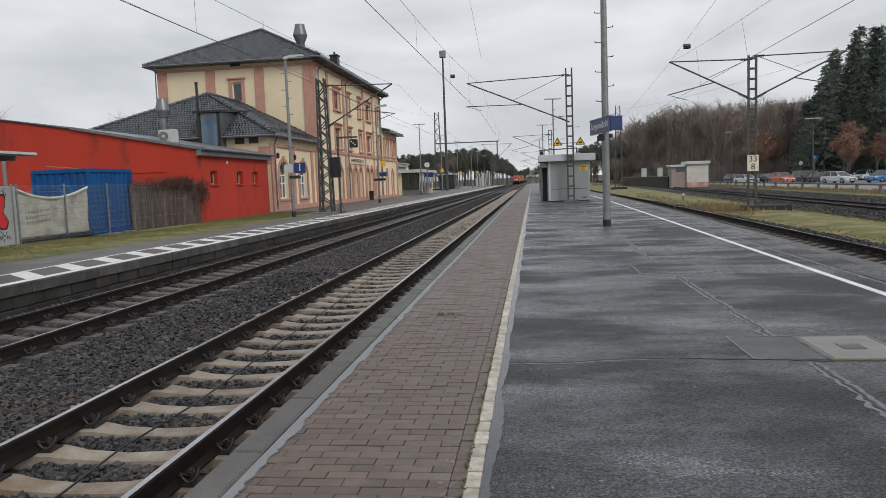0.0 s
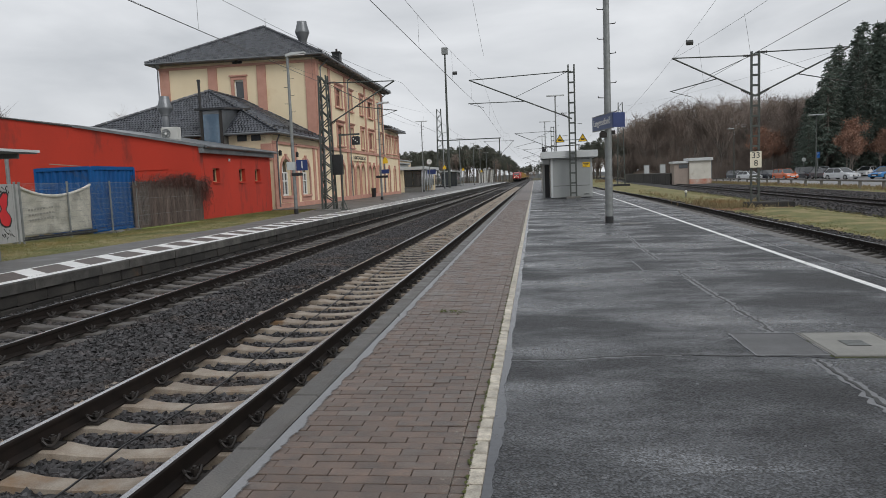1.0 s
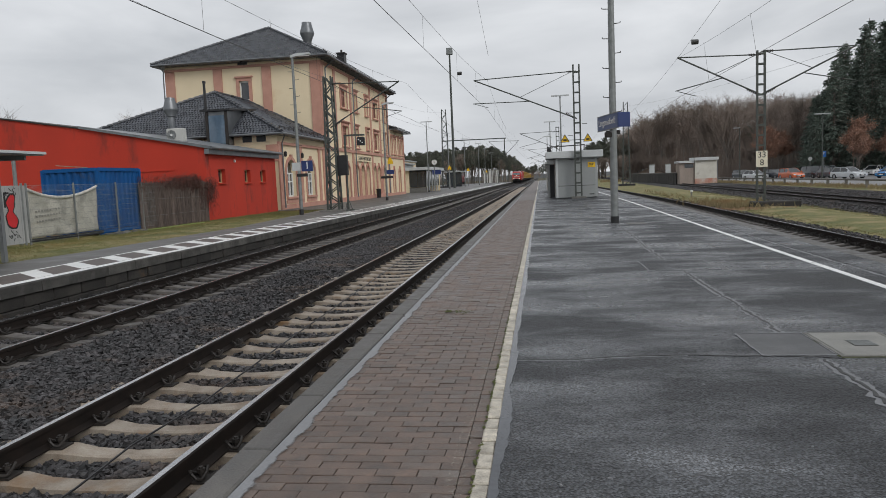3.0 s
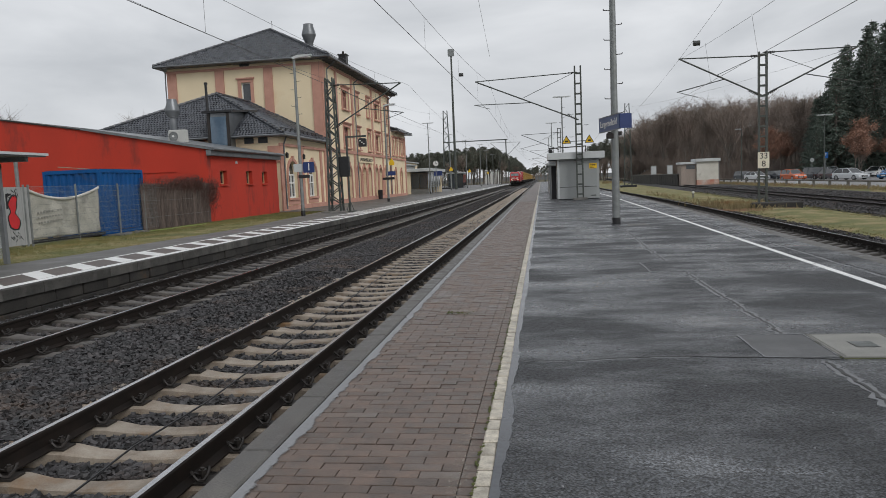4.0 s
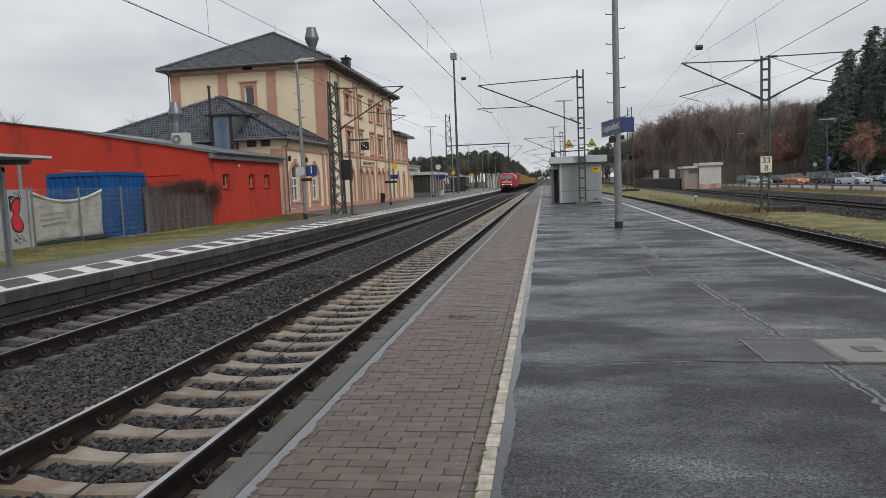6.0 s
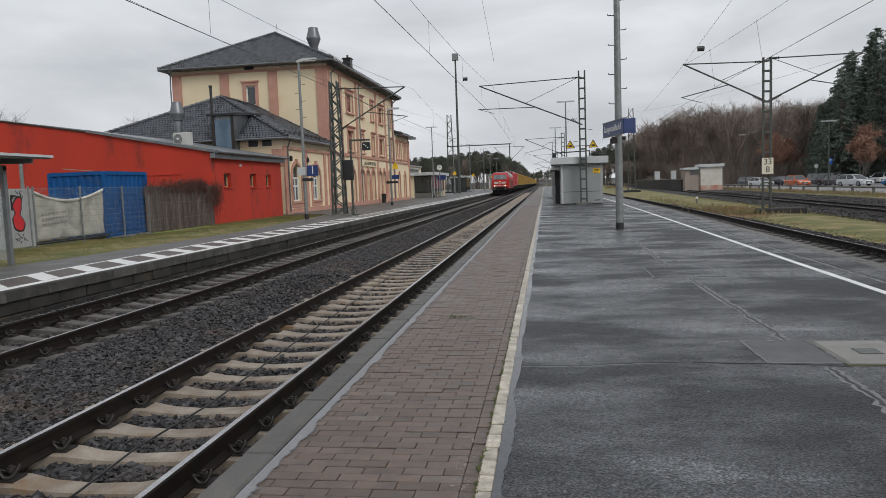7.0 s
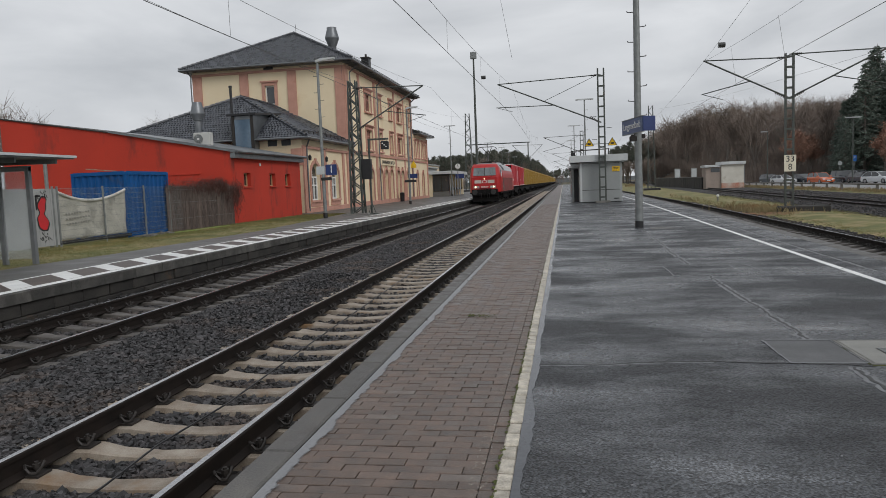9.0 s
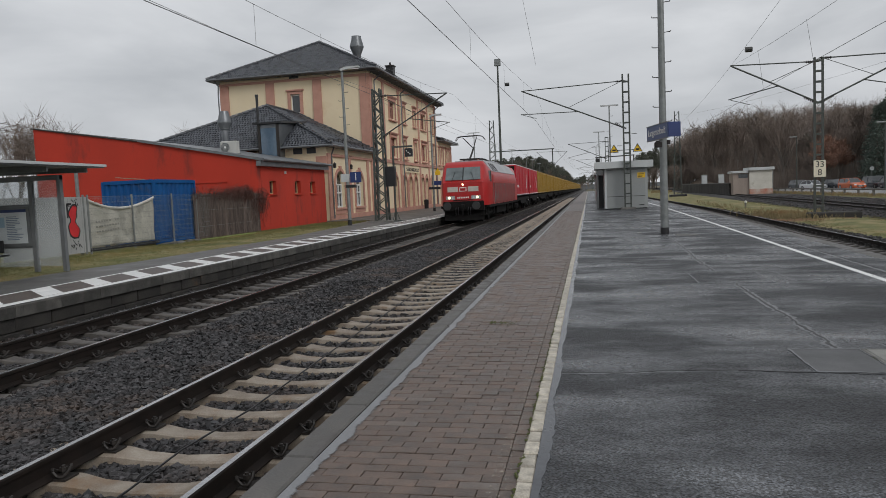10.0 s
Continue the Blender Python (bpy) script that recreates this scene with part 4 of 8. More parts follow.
def blades(name, label, spots, h0, h1, material, seed):
    """Loose tufts of grass blades, all in one mesh."""
    rnd = random.Random(seed)
    v, f = [], []
    for x, y, z in spots:
        for _ in range(5):
            a = rnd.uniform(0, 6.28)
            hgt = rnd.uniform(h0, h1)
            dx, dy = math.cos(a), math.sin(a)
            ox_, oy_ = rnd.uniform(-0.05, 0.05), rnd.uniform(-0.05, 0.05)
            ln = rnd.uniform(0.1, 0.6) * hgt
            w = 0.006 + 0.012 * hgt
            n = len(v)
            v += [(x + ox_ - dy * w, y + oy_ + dx * w, z), (x + ox_ + dy * w, y + oy_ - dx * w, z), (x + ox_ + dx * ln * 0.4, y + oy_ + dy * ln * 0.4, z + hgt * 0.65), (x + ox_ + dx * ln, y + oy_ + dy * ln, z + hgt)]
            f += [(n, n + 1, n + 2), (n + 2, n + 1, n + 3)]
    me = bpy.data.meshes.new(name)
    me.from_pydata(v, [], f)
    return tagged(part(name, me, material), label, "grass", kind="stuff")


M_BLADE = mat("grass blade", (0.17, 0.165, 0.05), (0.09, 0.095, 0.03), rough=0.7, scale=0.9, fine=20, bump=0, stain=(0.26, 0.2, 0.08), stain_scale=0.5, stain_at=0.5)
M_DRY = mat("dry grass blade", (0.31, 0.25, 0.13), (0.17, 0.13, 0.065), rough=0.8, scale=0.7, fine=15, bump=0, stain=(0.22, 0.1, 0.04), stain_scale=0.4, stain_at=0.55)
rg = random.Random(5)
def verge(y):
    """How far the grass by the fence reaches towards the tracks."""
    return -12.1 if y < 17 else -12.0 + 0.25 * (y - 17) / 9 if y < 26 else -11.75 - 1.65 * (y - 26) / 17.2


spots = [(-16.6 + (verge(y) + 16.5) * rg.random(), y, -0.055) for y in [rg.uniform(13, 43) for _ in range(15000)]]
blades("grass", "short green and straw-coloured grass by the fence", spots, 0.02, 0.07, M_BLADE, 1)

edge = thing("platform_edge", "concrete platform edge with black and white safety hatching", "platform edge", kind="structure")
STRIP = 245
SLAB = Build().bevel_box(-0.13, 0.13, -0.495, 0.495, -0.2, 0.0, 0.02).mesh("coping_slab")
SLAB.materials.append(mat("dirty edge slab", (0.105, 0.1, 0.09), (0.03, 0.029, 0.027), rough=0.75, scale=3, fine=50, bump=0.5, depth=0.015, stain=(0.035, 0.033, 0.03), stain_scale=1.3, stain_at=0.5, spread=0.2))
for i in range(90):
    piece("coping_slab", SLAB, pose(EL - 0.11 + random.uniform(-0.008, 0.008), 4.0 + i * 1.0, random.uniform(-0.006, 0.0), 0, 0, random.uniform(-0.4, 0.4)), edge)
part("coping_run", Build().bevel_box(EL - 0.24, EL + 0.02, 93.6, STRIP, -0.2, 0.0, 0.02), SLAB.materials[0], edge)
part("coping_run", Build().bevel_box(EL - 0.24, EL + 0.02, -10, 3.4, -0.2, 0.0, 0.02), SLAB.materials[0], edge)
part("coping_line", Build().box(EL - 0.23, EL - 0.02, -10, STRIP, 0.0, 0.004), M_WHITE_LINE, edge, "white line along the edge")
part("tactile_strip", Build().box(EL - 1.28, EL - 0.245, -10, STRIP, -0.02, 0.0), mat("dark brick strip", (0.1, 0.075, 0.062), (0.06, 0.048, 0.042), rough=0.55, scale=4, fine=60, bump=0.3), edge)
part("inner_line", Build().box(EL - 1.36, EL - 1.285, -10, STRIP, -0.01, 0.003), M_WHITE_LINE, edge)
BAR = Build().add([(-0.5, -1.1, 0), (0.53, -0.24, 0), (0.53, 0.24, 0), (-0.5, -0.62, 0), (-0.5, -1.1, 0.004), (0.53, -0.24, 0.004), (0.53, 0.24, 0.004), (-0.5, -0.62, 0.004)], [(0, 3, 2, 1), (4, 5, 6, 7), (0, 1, 5, 4), (1, 2, 6, 5), (2, 3, 7, 6), (3, 0, 4, 7)])
BAR = BAR.mesh("hatch_bar")
BAR.materials.append(M_WHITE_LINE)
for i in range(150):
    piece("hatch_bar", BAR, pose(EL - 0.77, 3.6 + i * 1.32, 0.001, 0, 180, 0), edge)
# platform wall of large stone blocks
blk = Build().box(-0.15, 0.0, -0.385, 0.385, -0.115, 0.115).mesh("wall_block", bevel=0.02)
blk.materials.append(M_PLATFORM_WALL)
wall_l = thing("platform_wall", "weathered dark stone block wall below the platform edge", "wall", kind="structure")
part("backing", Build().box(EL - 0.3, EL - 0.1, -10, STRIP, -0.95, -0.17), M_PLATFORM_WALL, wall_l)
for r in range(3):
    for i in range(95):
        piece("wall_block", blk, pose(EL + random.uniform(-0.05, -0.005), 6 + i * 0.785 + r * 0.36 + random.uniform(-0.02, 0.02), -0.322 - r * 0.24, random.uniform(-1, 1), 0, random.uniform(-1.2, 1.2)), wall_l)

# ---- bus-stop like shelter on the platform ----
sh = thing("platform_shelter", "grey steel platform shelter with glass end wall and flat roof", "shelter")
M_SHELTER = mat("shelter steel", (0.16, 0.17, 0.175), (0.11, 0.115, 0.12), rough=0.45, scale=4, fine=50, bump=0.05)
M_PANE = glass("shelter pane", (0.72, 0.75, 0.76), 0.04, 0.8)
for x, y in ((-12.43, 14.86), (-13.24, 14.86), (-14.7, 14.86), (-12.43, 9.2), (-14.7, 9.2)):
    part("post", Build().bevel_box(x - 0.05, x + 0.05, y - 0.05, y + 0.05, -0.01, 2.3, 0.01), M_SHELTER, sh)
part("top_rail", Build().box(-14.74, -12.38, 14.8, 14.92, 2.2, 2.32), M_SHELTER, sh)
part("mid_rail", Build().box(-14.7, -13.3, 14.82, 14.9, 0.58, 0.66).box(-14.7, -13.3, 14.82, 14.9, 1.56, 1.64), M_SHELTER, sh)
rf = part("roof", Build().prism([(-11.85, 2.47), (-11.85, 2.56), (-14.95, 2.72), (-14.95, 2.58)], 8.6, 15.75), M_SHELTER, sh, "flat roof with a pale edge")
part("roof_edge", Build().box(-11.85, -11.8, 8.6, 15.78, 2.5, 2.56), M_GREY_LIGHT, rf)
for y in (9.5, 11.0, 12.5, 14.0, 15.3):
    part("roof_rib", Build().prism([(-12.0, 2.36), (-12.0, 2.468), (-14.9, 2.575), (-14.9, 2.4)], y - 0.03, y + 0.03), M_SHELTER, rf)
for x0, x1, z0, z1 in ((-13.19, -12.48, 0.12, 2.2), (-14.65, -13.29, 0.12, 0.58), (-14.65, -13.29, 1.64, 2.2)):
    p_ = part("glass_pane", Build().box(x0, x1, 14.85, 14.865, z0, z1), M_PANE, sh)
    p_.visible_shadow = False
p_ = part("glass_pane", Build().box(-14.705, -14.69, 9.25, 14.8, 0.12, 2.2), M_PANE, sh)
p_.visible_shadow = False
nb = part("notice_board", Build().bevel_box(-14.6, -13.3, 14.79, 14.85, 0.62, 1.6, 0.01), M_SHELTER, sh, "framed timetable board")
part("poster", Build().box(-14.5, -13.38, 14.78, 14.789, 0.7, 1.46), mat("timetable sheet", (0.62, 0.66, 0.68), rough=0.3, bump=0.02), nb)
part("header_bar", Build().box(-14.5, -13.38, 14.78, 14.789, 1.462, 1.53), M_BLUE, nb)
bars(nb, -13.95, -13.48, 0.78, 1.38, 14.779, 14, mat("faint print", (0.2, 0.25, 0.33), rough=0.6), 3)
part("map_panel", Build().box(-14.18, -14.0, 14.776, 14.779, 1.1, 1.35), mat("map blue", (0.35, 0.5, 0.62), rough=0.5), nb)
seat_ = thing("bench", "black wire bench inside the platform shelter", "bench", pose(-13.9, 14.2, 0))
part("seat", Build().bevel_box(-0.7, 0.28, -0.2, 0.25, 0.42, 0.46, 0.01), M_BLACK, seat_)
part("backrest", Build().bevel_box(-0.7, 0.1, 0.25, 0.29, 0.5, 0.8, 0.01), M_BLACK, seat_)
for x in (-0.6, 0.1):
    part("leg", Build().tube((x, 0.05, -0.01), (x, 0.05, 0.42), 0.03), M_BLACK, seat_)

# ---- fence line: graffiti panel, mesh fence with a white tarpaulin, container, reed screen ----
FX = -16.5
pan = thing("fence_panel", "pale metal fence panel sprayed with red and black graffiti", "fence panel")
part("sheet", Build().bevel_box(FX - 0.04, FX, 17.3, 20.88, 0.02, 1.88, 0.004), mat("pale sheet metal", (0.36, 0.365, 0.36), (0.27, 0.275, 0.27), rough=0.5, scale=1, fine=30, bump=0.05), pan)
for i in range(17):
    part("rib", Build().box(FX - 0.001, FX + 0.0005, 17.4 + i * 0.2, 17.41 + i * 0.2, 0.04, 1.86), M_GALV, pan)
M_SPRAY = mat("red spray paint", (0.55, 0.02, 0.025), (0.42, 0.015, 0.02), rough=0.5, bump=0.02)


def tag_shape(grow):
    """Two rounded forms joined by a narrow neck, as a loop of (y, z)."""
    left, right = [], []
    for i in range(25):
        z = math.cos(math.pi * i / 24)
        lobe = math.sqrt(max(0.0, 1 - ((abs(z) - 0.52) / 0.49) ** 2))
        w = max((0.16 if z > 0 else 0.22) * lobe, 0.08 if abs(z) < 0.3 else 0.0) + grow
        c = 20.27 - 0.1 * (1 - z * z) + 0.02 * math.sin(z * 9)
        left.append((c - w, 1.08 + (0.52 + grow) * z))
        right.append((c + w, 1.08 + (0.52 + grow) * z))
    return left + right[::-1]


part("graffiti_outline", Build().prism(tag_shape(0.045), FX + 0.001, FX + 0.004, "x").box(FX + 0.001, FX + 0.005, 19.92, 19.99, 1.2, 1.66).box(FX + 0.001, FX + 0.005, 19.94, 20.16, 1.62, 1.68), M_BLACK, pan, "black outline")
part("graffiti_fill", Build().prism(tag_shape(0.0), FX + 0.005, FX + 0.007, "x"), M_SPRAY, pan, "red sprayed shape")
k = Build()
rg = random.Random(9)
for z0 in (0.32, 1.68):
    for i in range(12):
        y = 20.0 + rg.uniform(0, 0.6)
        z = z0 + rg.uniform(-0.12, 0.12)
        k.tube((FX + 0.004, y, z), (FX + 0.004, y + rg.uniform(-0.12, 0.12), z + rg.uniform(-0.12, 0.12)), 0.012, n=4)
part("graffiti_tag", k, M_BLACK, pan)["kind"] = "stuff"

pole_ = thing("pole", "plain grey steel pole behind the graffiti panel", "pole", pose(-16.78, 20.85, -0.09))
part("shaft", Build().tube((0, 0, 0), (0, 0, 2.95), 0.06, n=12), M_GALV, pole_, smooth=True)
part("cap", Build().tube((0, 0, 2.95), (0, 0, 2.98), 0.066, n=12), M_STEEL_DARK, pole_)
fence = thing("mesh_fence", "galvanised wire mesh fence on steel posts", "fence")
for y in (20.72, 20.93, 23.3, 25.85, 27.66):
    part("post", Build().tube((FX, y, -0.1), (FX, y, 1.95), 0.035, n=8), M_GALV, fence)
k = Build()
for i in range(10):
    k.tube((FX + 0.03, 20.9, 0.08 + i * 0.2), (FX + 0.03, 28.6, 0.08 + i * 0.2), 0.005, n=4)
part("wire_mesh", k, M_GALV, fence)["kind"] = "stuff"
k = Build()
for i in range(154):
    k.tube((FX + 0.035, 20.9 + i * 0.05, 0.08), (FX + 0.035, 20.9 + i * 0.05, 1.9), 0.0025, n=3, caps=False)
part("wire_mesh", k, M_GALV, fence)["kind"] = "stuff"
part("base_rail", Build().box(FX - 0.03, FX + 0.03, 20.9, 24.8, 0.02, 0.14), M_BLACK, fence)

M_TARP = mat("dirty white tarpaulin", (0.56, 0.54, 0.47), (0.38, 0.37, 0.32), rough=0.6, scale=1.6, fine=25, bump=0.3, depth=0.02, stain=(0.3, 0.29, 0.25), stain_scale=1.3, stain_at=0.52)
v, f, NU, NV = [], [], 40, 20
for j in range(NV + 1):
    for i in range(NU + 1):
        u, w = i / NU, j / NV
        top = 1.84 - 1.42 * u * (1 - u) * (1.1 - 0.2 * u)
        y = 20.92 + 3.78 * u
        z = 0.16 + (top - 0.16) * w
        x = FX - 0.085 + 0.03 * math.sin(u * 17 + w * 3) + 0.025 * noise.noise((u * 6, w * 5, 2.0)) + 0.05 * (1 - w) * noise.noise((u * 9, w * 2, 7.0))
        v.append((x, y, z))
for j in range(NV):
    for i in range(NU):
        a = j * (NU + 1) + i
        f.append((a, a + 1, a + NU + 2, a + NU + 1))
tarp = tagged(part("tarpaulin", Build().add(v, f), M_TARP, smooth=True), "dirty white tarpaulin sagging on the mesh fence", "tarpaulin")
so = tarp.modifiers.new("thickness", "SOLIDIFY")
so.thickness = 0.01
k = Build()
rg = random.Random(4)
for r in range(3):
    for i in range(9):
        y = 21.3 + i * 0.14 + rg.uniform(0, 0.03)
        z = 0.98 - r * 0.17 + i * 0.008
        k.box(FX - 0.04, FX - 0.035, y, y + 0.08, z, z + 0.06)
part("faded_letters", k, mat("faded print", (0.3, 0.29, 0.26), rough=0.7), tarp)

hem = Build().sweep([(0.045 * math.cos(i * math.pi / 4), 0.05 * math.sin(i * math.pi / 4)) for i in range(8)], [(FX - 0.06, 20.92 + 3.78 * u, 1.84 - 1.42 * u * (1 - u) * (1.1 - 0.2 * u) - 0.03) for u in [i / 24 for i in range(25)]])
part("hem", hem, mat("clean white hem", (0.7, 0.69, 0.64), (0.56, 0.55, 0.5), rough=0.6, scale=3, fine=30, bump=0.1), tarp, "white folded upper hem")
cont = thing("shipping_container", "blue corrugated steel storage container behind the fence", "container")
M_CONT = mat("blue container paint", (0.002, 0.08, 0.26), (0.002, 0.055, 0.19), spec=0.25, rough=0.6, scale=1.5, fine=40, bump=0.08, stain=(0.03, 0.06, 0.13), stain_scale=1.4, stain_at=0.6)


def corrugated(length, z0, z1, pitch=0.28, depth=0.05):
    pts = []
    n = int(length / pitch)
    for i in range(n):
        s = i * length / n
        e = length / n
        pts += [(s, 0), (s + e * 0.35, 0), (s + e * 0.5, depth), (s + e * 0.85, depth), (s + e, 0)]
    k2 = Build()
    m = len(pts)
    k2.add([(a, b2, z0) for a, b2 in pts] + [(a, b2, z1) for a, b2 in pts], [(i, i + 1, m + i + 1, m + i) for i in range(m - 1)])
    return k2


CX0, CX1, CY0, CY1 = -19.0, -16.62, 24.95, 27.9
o = part("side_sheet", corrugated(CX1 - CX0 - 0.2, 0.16, 2.4), M_CONT, cont)
o.matrix_basis = pose(CX0 + 0.1, CY0 + 0.03, 0)
o = part("end_sheet", corrugated(CY1 - CY0 - 0.2, 0.16, 2.4), M_CONT, cont)
o.matrix_basis = pose(CX1 - 0.03, CY0 + 0.1, 0, 0, 0, 90)
o = part("side_sheet", corrugated(CX1 - CX0 - 0.2, 0.16, 2.4), M_CONT, cont)
o.matrix_basis = pose(CX1 - 0.1, CY1 - 0.03, 0, 0, 0, 180)
for x in (CX0, CX1 - 0.12):
    for y in (CY0, CY1 - 0.12):
        part("corner_post", Build().bevel_box(x, x + 0.12, y, y + 0.12, -0.06, 2.5, 0.01), M_CONT, cont)
for z in (0.0, 2.38):
    part("rail", Build().box(CX0 + 0.12, CX1 - 0.12, CY0, CY0 + 0.08, z, z + 0.14).box(CX1 - 0.08, CX1, CY0 + 0.12, CY1 - 0.12, z, z + 0.14).box(CX0, CX0 + 0.08, CY0 + 0.12, CY1 - 0.12, z, z + 0.14).box(CX0 + 0.12, CX1 - 0.12, CY1 - 0.08, CY1, z, z + 0.14), M_CONT, cont)
part("roof", Build().box(CX0 + 0.05, CX1 - 0.05, CY0 + 0.05, CY1 - 0.05, 2.42, 2.49), M_CONT, cont)
part("floor", Build().box(CX0 + 0.09, CX1 - 0.09, CY0 + 0.09, CY1 - 0.09, 0.02, 0.12), M_STEEL_DARK, cont)
tagged(part("wooden_lath", Build().box(-0.6, 0.6, -0.02, 0.02, 0.0, 0.03, pose(-17.7, 25.0, 2.58, 0, 6, 8)), M_SLEEPER), "pale wooden lath lying on the blue container", "lath")
tagged(part("wooden_lath", Build().box(-0.7, 0.7, -0.02, 0.02, 0.0, 0.03, pose(-17.3, 26.0, 2.5, 0, 0, 70)), M_SLEEPER), "thin lath lying along the container roof", "lath")

M_REED = mat("grey brown reed", (0.2, 0.155, 0.135), (0.07, 0.055, 0.048), rough=0.85, scale=3, fine=30, bump=0.2, streak=0.15)
reed = thing("reed_screen", "grey-brown reed privacy screen on the fence", "screen")
k = Build()
rg = random.Random(8)
for i in range(620):
    y = 27.5 + i * 6.05 / 620 + rg.uniform(-0.01, 0.01)
    k.tube((FX + rg.uniform(-0.02, 0.03), y, -0.08), (FX + rg.uniform(-0.02, 0.04), y + rg.gauss(0, 0.12), 1.9 + rg.uniform(-0.12, 0.1)), rg.uniform(0.005, 0.011), n=4)
o = part("reeds", k, M_REED, reed)
o["kind"] = "stuff"
part("backing", Build().box(FX - 0.05, FX - 0.03, 27.5, 33.55, -0.08, 1.88), M_REED, reed)
k = Build()
for z in (0.5, 1.2, 1.75):
    k.tube((FX + 0.045, 27.5, z), (FX + 0.045, 33.55, z), 0.006, n=4)
part("binding_wire", k, M_GALV, reed)
M_VINE = mat("dead vine", (0.11, 0.045, 0.035), (0.055, 0.028, 0.022), rough=0.85, scale=4, fine=30, bump=0.1)
k = Build()
for i in range(3600):
    y = 33.9 - abs(rg.gauss(0, 2.6))
    z = 1.95 + rg.gauss(0, 0.16) - (0.0 if y < 32.6 else abs(rg.gauss(0, 0.6)))
    a = Vector((FX + rg.uniform(-0.1, 0.22), max(y, 27.5) + (rg.uniform(0, 0.7) if y > 32.8 else 0), z))
    k.tube(a, a + Vector((rg.uniform(-0.1, 0.12), rg.uniform(-0.25, 0.25), rg.uniform(-0.25, 0.12))), 0.007, 0.003, n=3, caps=False)
tagged(part("dead_vine", k, M_VINE), "tangle of leafless reddish-brown vine on the fence", "vine", kind="stuff")
# rubble at the fence foot
k = Build()
for i in range(60):
    x, y, r = -16.25 + rg.uniform(-0.2, 0.4), rg.uniform(24.6, 26.9), rg.uniform(0.03, 0.1)
    k.box(-r, r, -r * 0.7, r * 0.7, -r * 0.4, r * 0.4, pose(x, y, -0.06 + r * 0.4, rg.uniform(-20, 20), rg.uniform(-20, 20), rg.uniform(0, 180)))
tagged(part("rubble", k, M_CONCRETE), "small heap of stones at the fence foot", "rubble", kind="stuff")
tagged(part("garden_hose", Build().polytube([(-15.9, 26.9, -0.03), (-15.7, 28.2, -0.02), (-15.85, 29.6, -0.02), (-15.6, 31.2, -0.02)], 0.03, 6), mat("lime hose", (0.2, 0.26, 0.06), rough=0.5)), "lime green hose lying on the grass", "hose")


# ---- lamp posts and signs ----
def step_post(label, x, y, h, r=0.075, steps_from=4.2, head="lamp", base=0.0, turn=0):
    t = thing("street_lamp" if head else "pole", label, "lamp post" if head else "pole", pose(x, y, base, 0, 0, turn), group="platform lamp posts" if head else "")
    part("pole", Build().tube((0, 0, -0.05), (0, 0, h), r * 1.15, r * 0.75, n=12), M_GALV, t, smooth=True)
    part("foot", Build().tube((0, 0, 0), (0, 0, 0.28), r * 1.35, n=12), M_BLACK, t, "black painted foot")
    s, z = 1, steps_from
    while z < h - 0.5:
        part("step_iron", Build().tube((s * r * 0.8, 0, z), (s * (r + 0.17), 0, z), 0.012, n=6).tube((s * (r + 0.17), 0, z), (s * (r + 0.18), 0, z + 0.04), 0.012, n=6), M_STEEL_DARK, t)
        s, z = -s, z + 0.42
    if head == "lamp":
        hd = part("lamp_head", Build().prism([(-0.05, -0.02), (0.25, 0.05), (0.95, 0.13), (0.95, 0.2), (0.2, 0.19), (-0.08, 0.1)], -0.13, 0.13), M_GREY_LIGHT, t, "pale lamp head")
        hd.matrix_basis = pose(0, 0, h - 0.02)
        part("lens", Build().box(0.35, 0.9, -0.1, 0.1, 0.05, 0.08), M_WHITE, hd)
    elif head == "t":
        part("lamp_head", Build().box(-0.75, 0.75, -0.12, 0.12, h, h + 0.1), M_GREY_LIGHT, t)
    return t


lamp1 = step_post("grey steel platform lamp post with step irons", -12.45, 35.8, 8.1, 0.085, 3.6)
s1 = part("sign", Build().bevel_box(0.16, 0.74, -0.05, 0.05, 2.25, 2.8, 0.01), M_BLUE, lamp1, "blue sign with a white number")
o = part("numeral", text_mesh("1", 0.55), M_WHITE, s1)
o.matrix_basis = pose(0.47, -0.056, 2.53)
part("clock_box", Build().bevel_box(-0.34, 0.1, -0.1, 0.1, 2.3, 2.72, 0.01), M_GREY_LIGHT, lamp1)
part("loudspeaker", Build().bevel_box(-0.1, 0.45, -0.1, 0.1, 1.98, 2.14, 0.02), M_BLACK, lamp1)
lamp2 = step_post("slim platform lamp post with yellow warning sign", -12.9, 59.0, 8.0, 0.085, 3.8)
part("warning_sign", Build().prism([(0.2, 3.05), (0.64, 3.05), (0.64, 3.3), (0.42, 3.65), (0.2, 3.3)], -0.03, 0.03), M_YELLOW, lamp2, "yellow warning sign")
part("sign", Build().bevel_box(-0.1, 0.7, -0.05, 0.05, 2.2, 2.55, 0.01), M_BLUE, lamp2)
part("loudspeaker", Build().bevel_box(-0.4, 0.6, -0.1, 0.1, 1.85, 2.05, 0.02), M_BLACK, lamp2)
for x, y, h in ((-14.6, 93, 9.2), (-15.5, 122, 9.5), (-15.6, 150, 10), (-14.5, 172, 10), (-15.5, 205, 10), (-16, 240, 10)):
    step_post("distant platform lamp post with a flat twin head", x, y, h, 0.07, 4.0, "t")
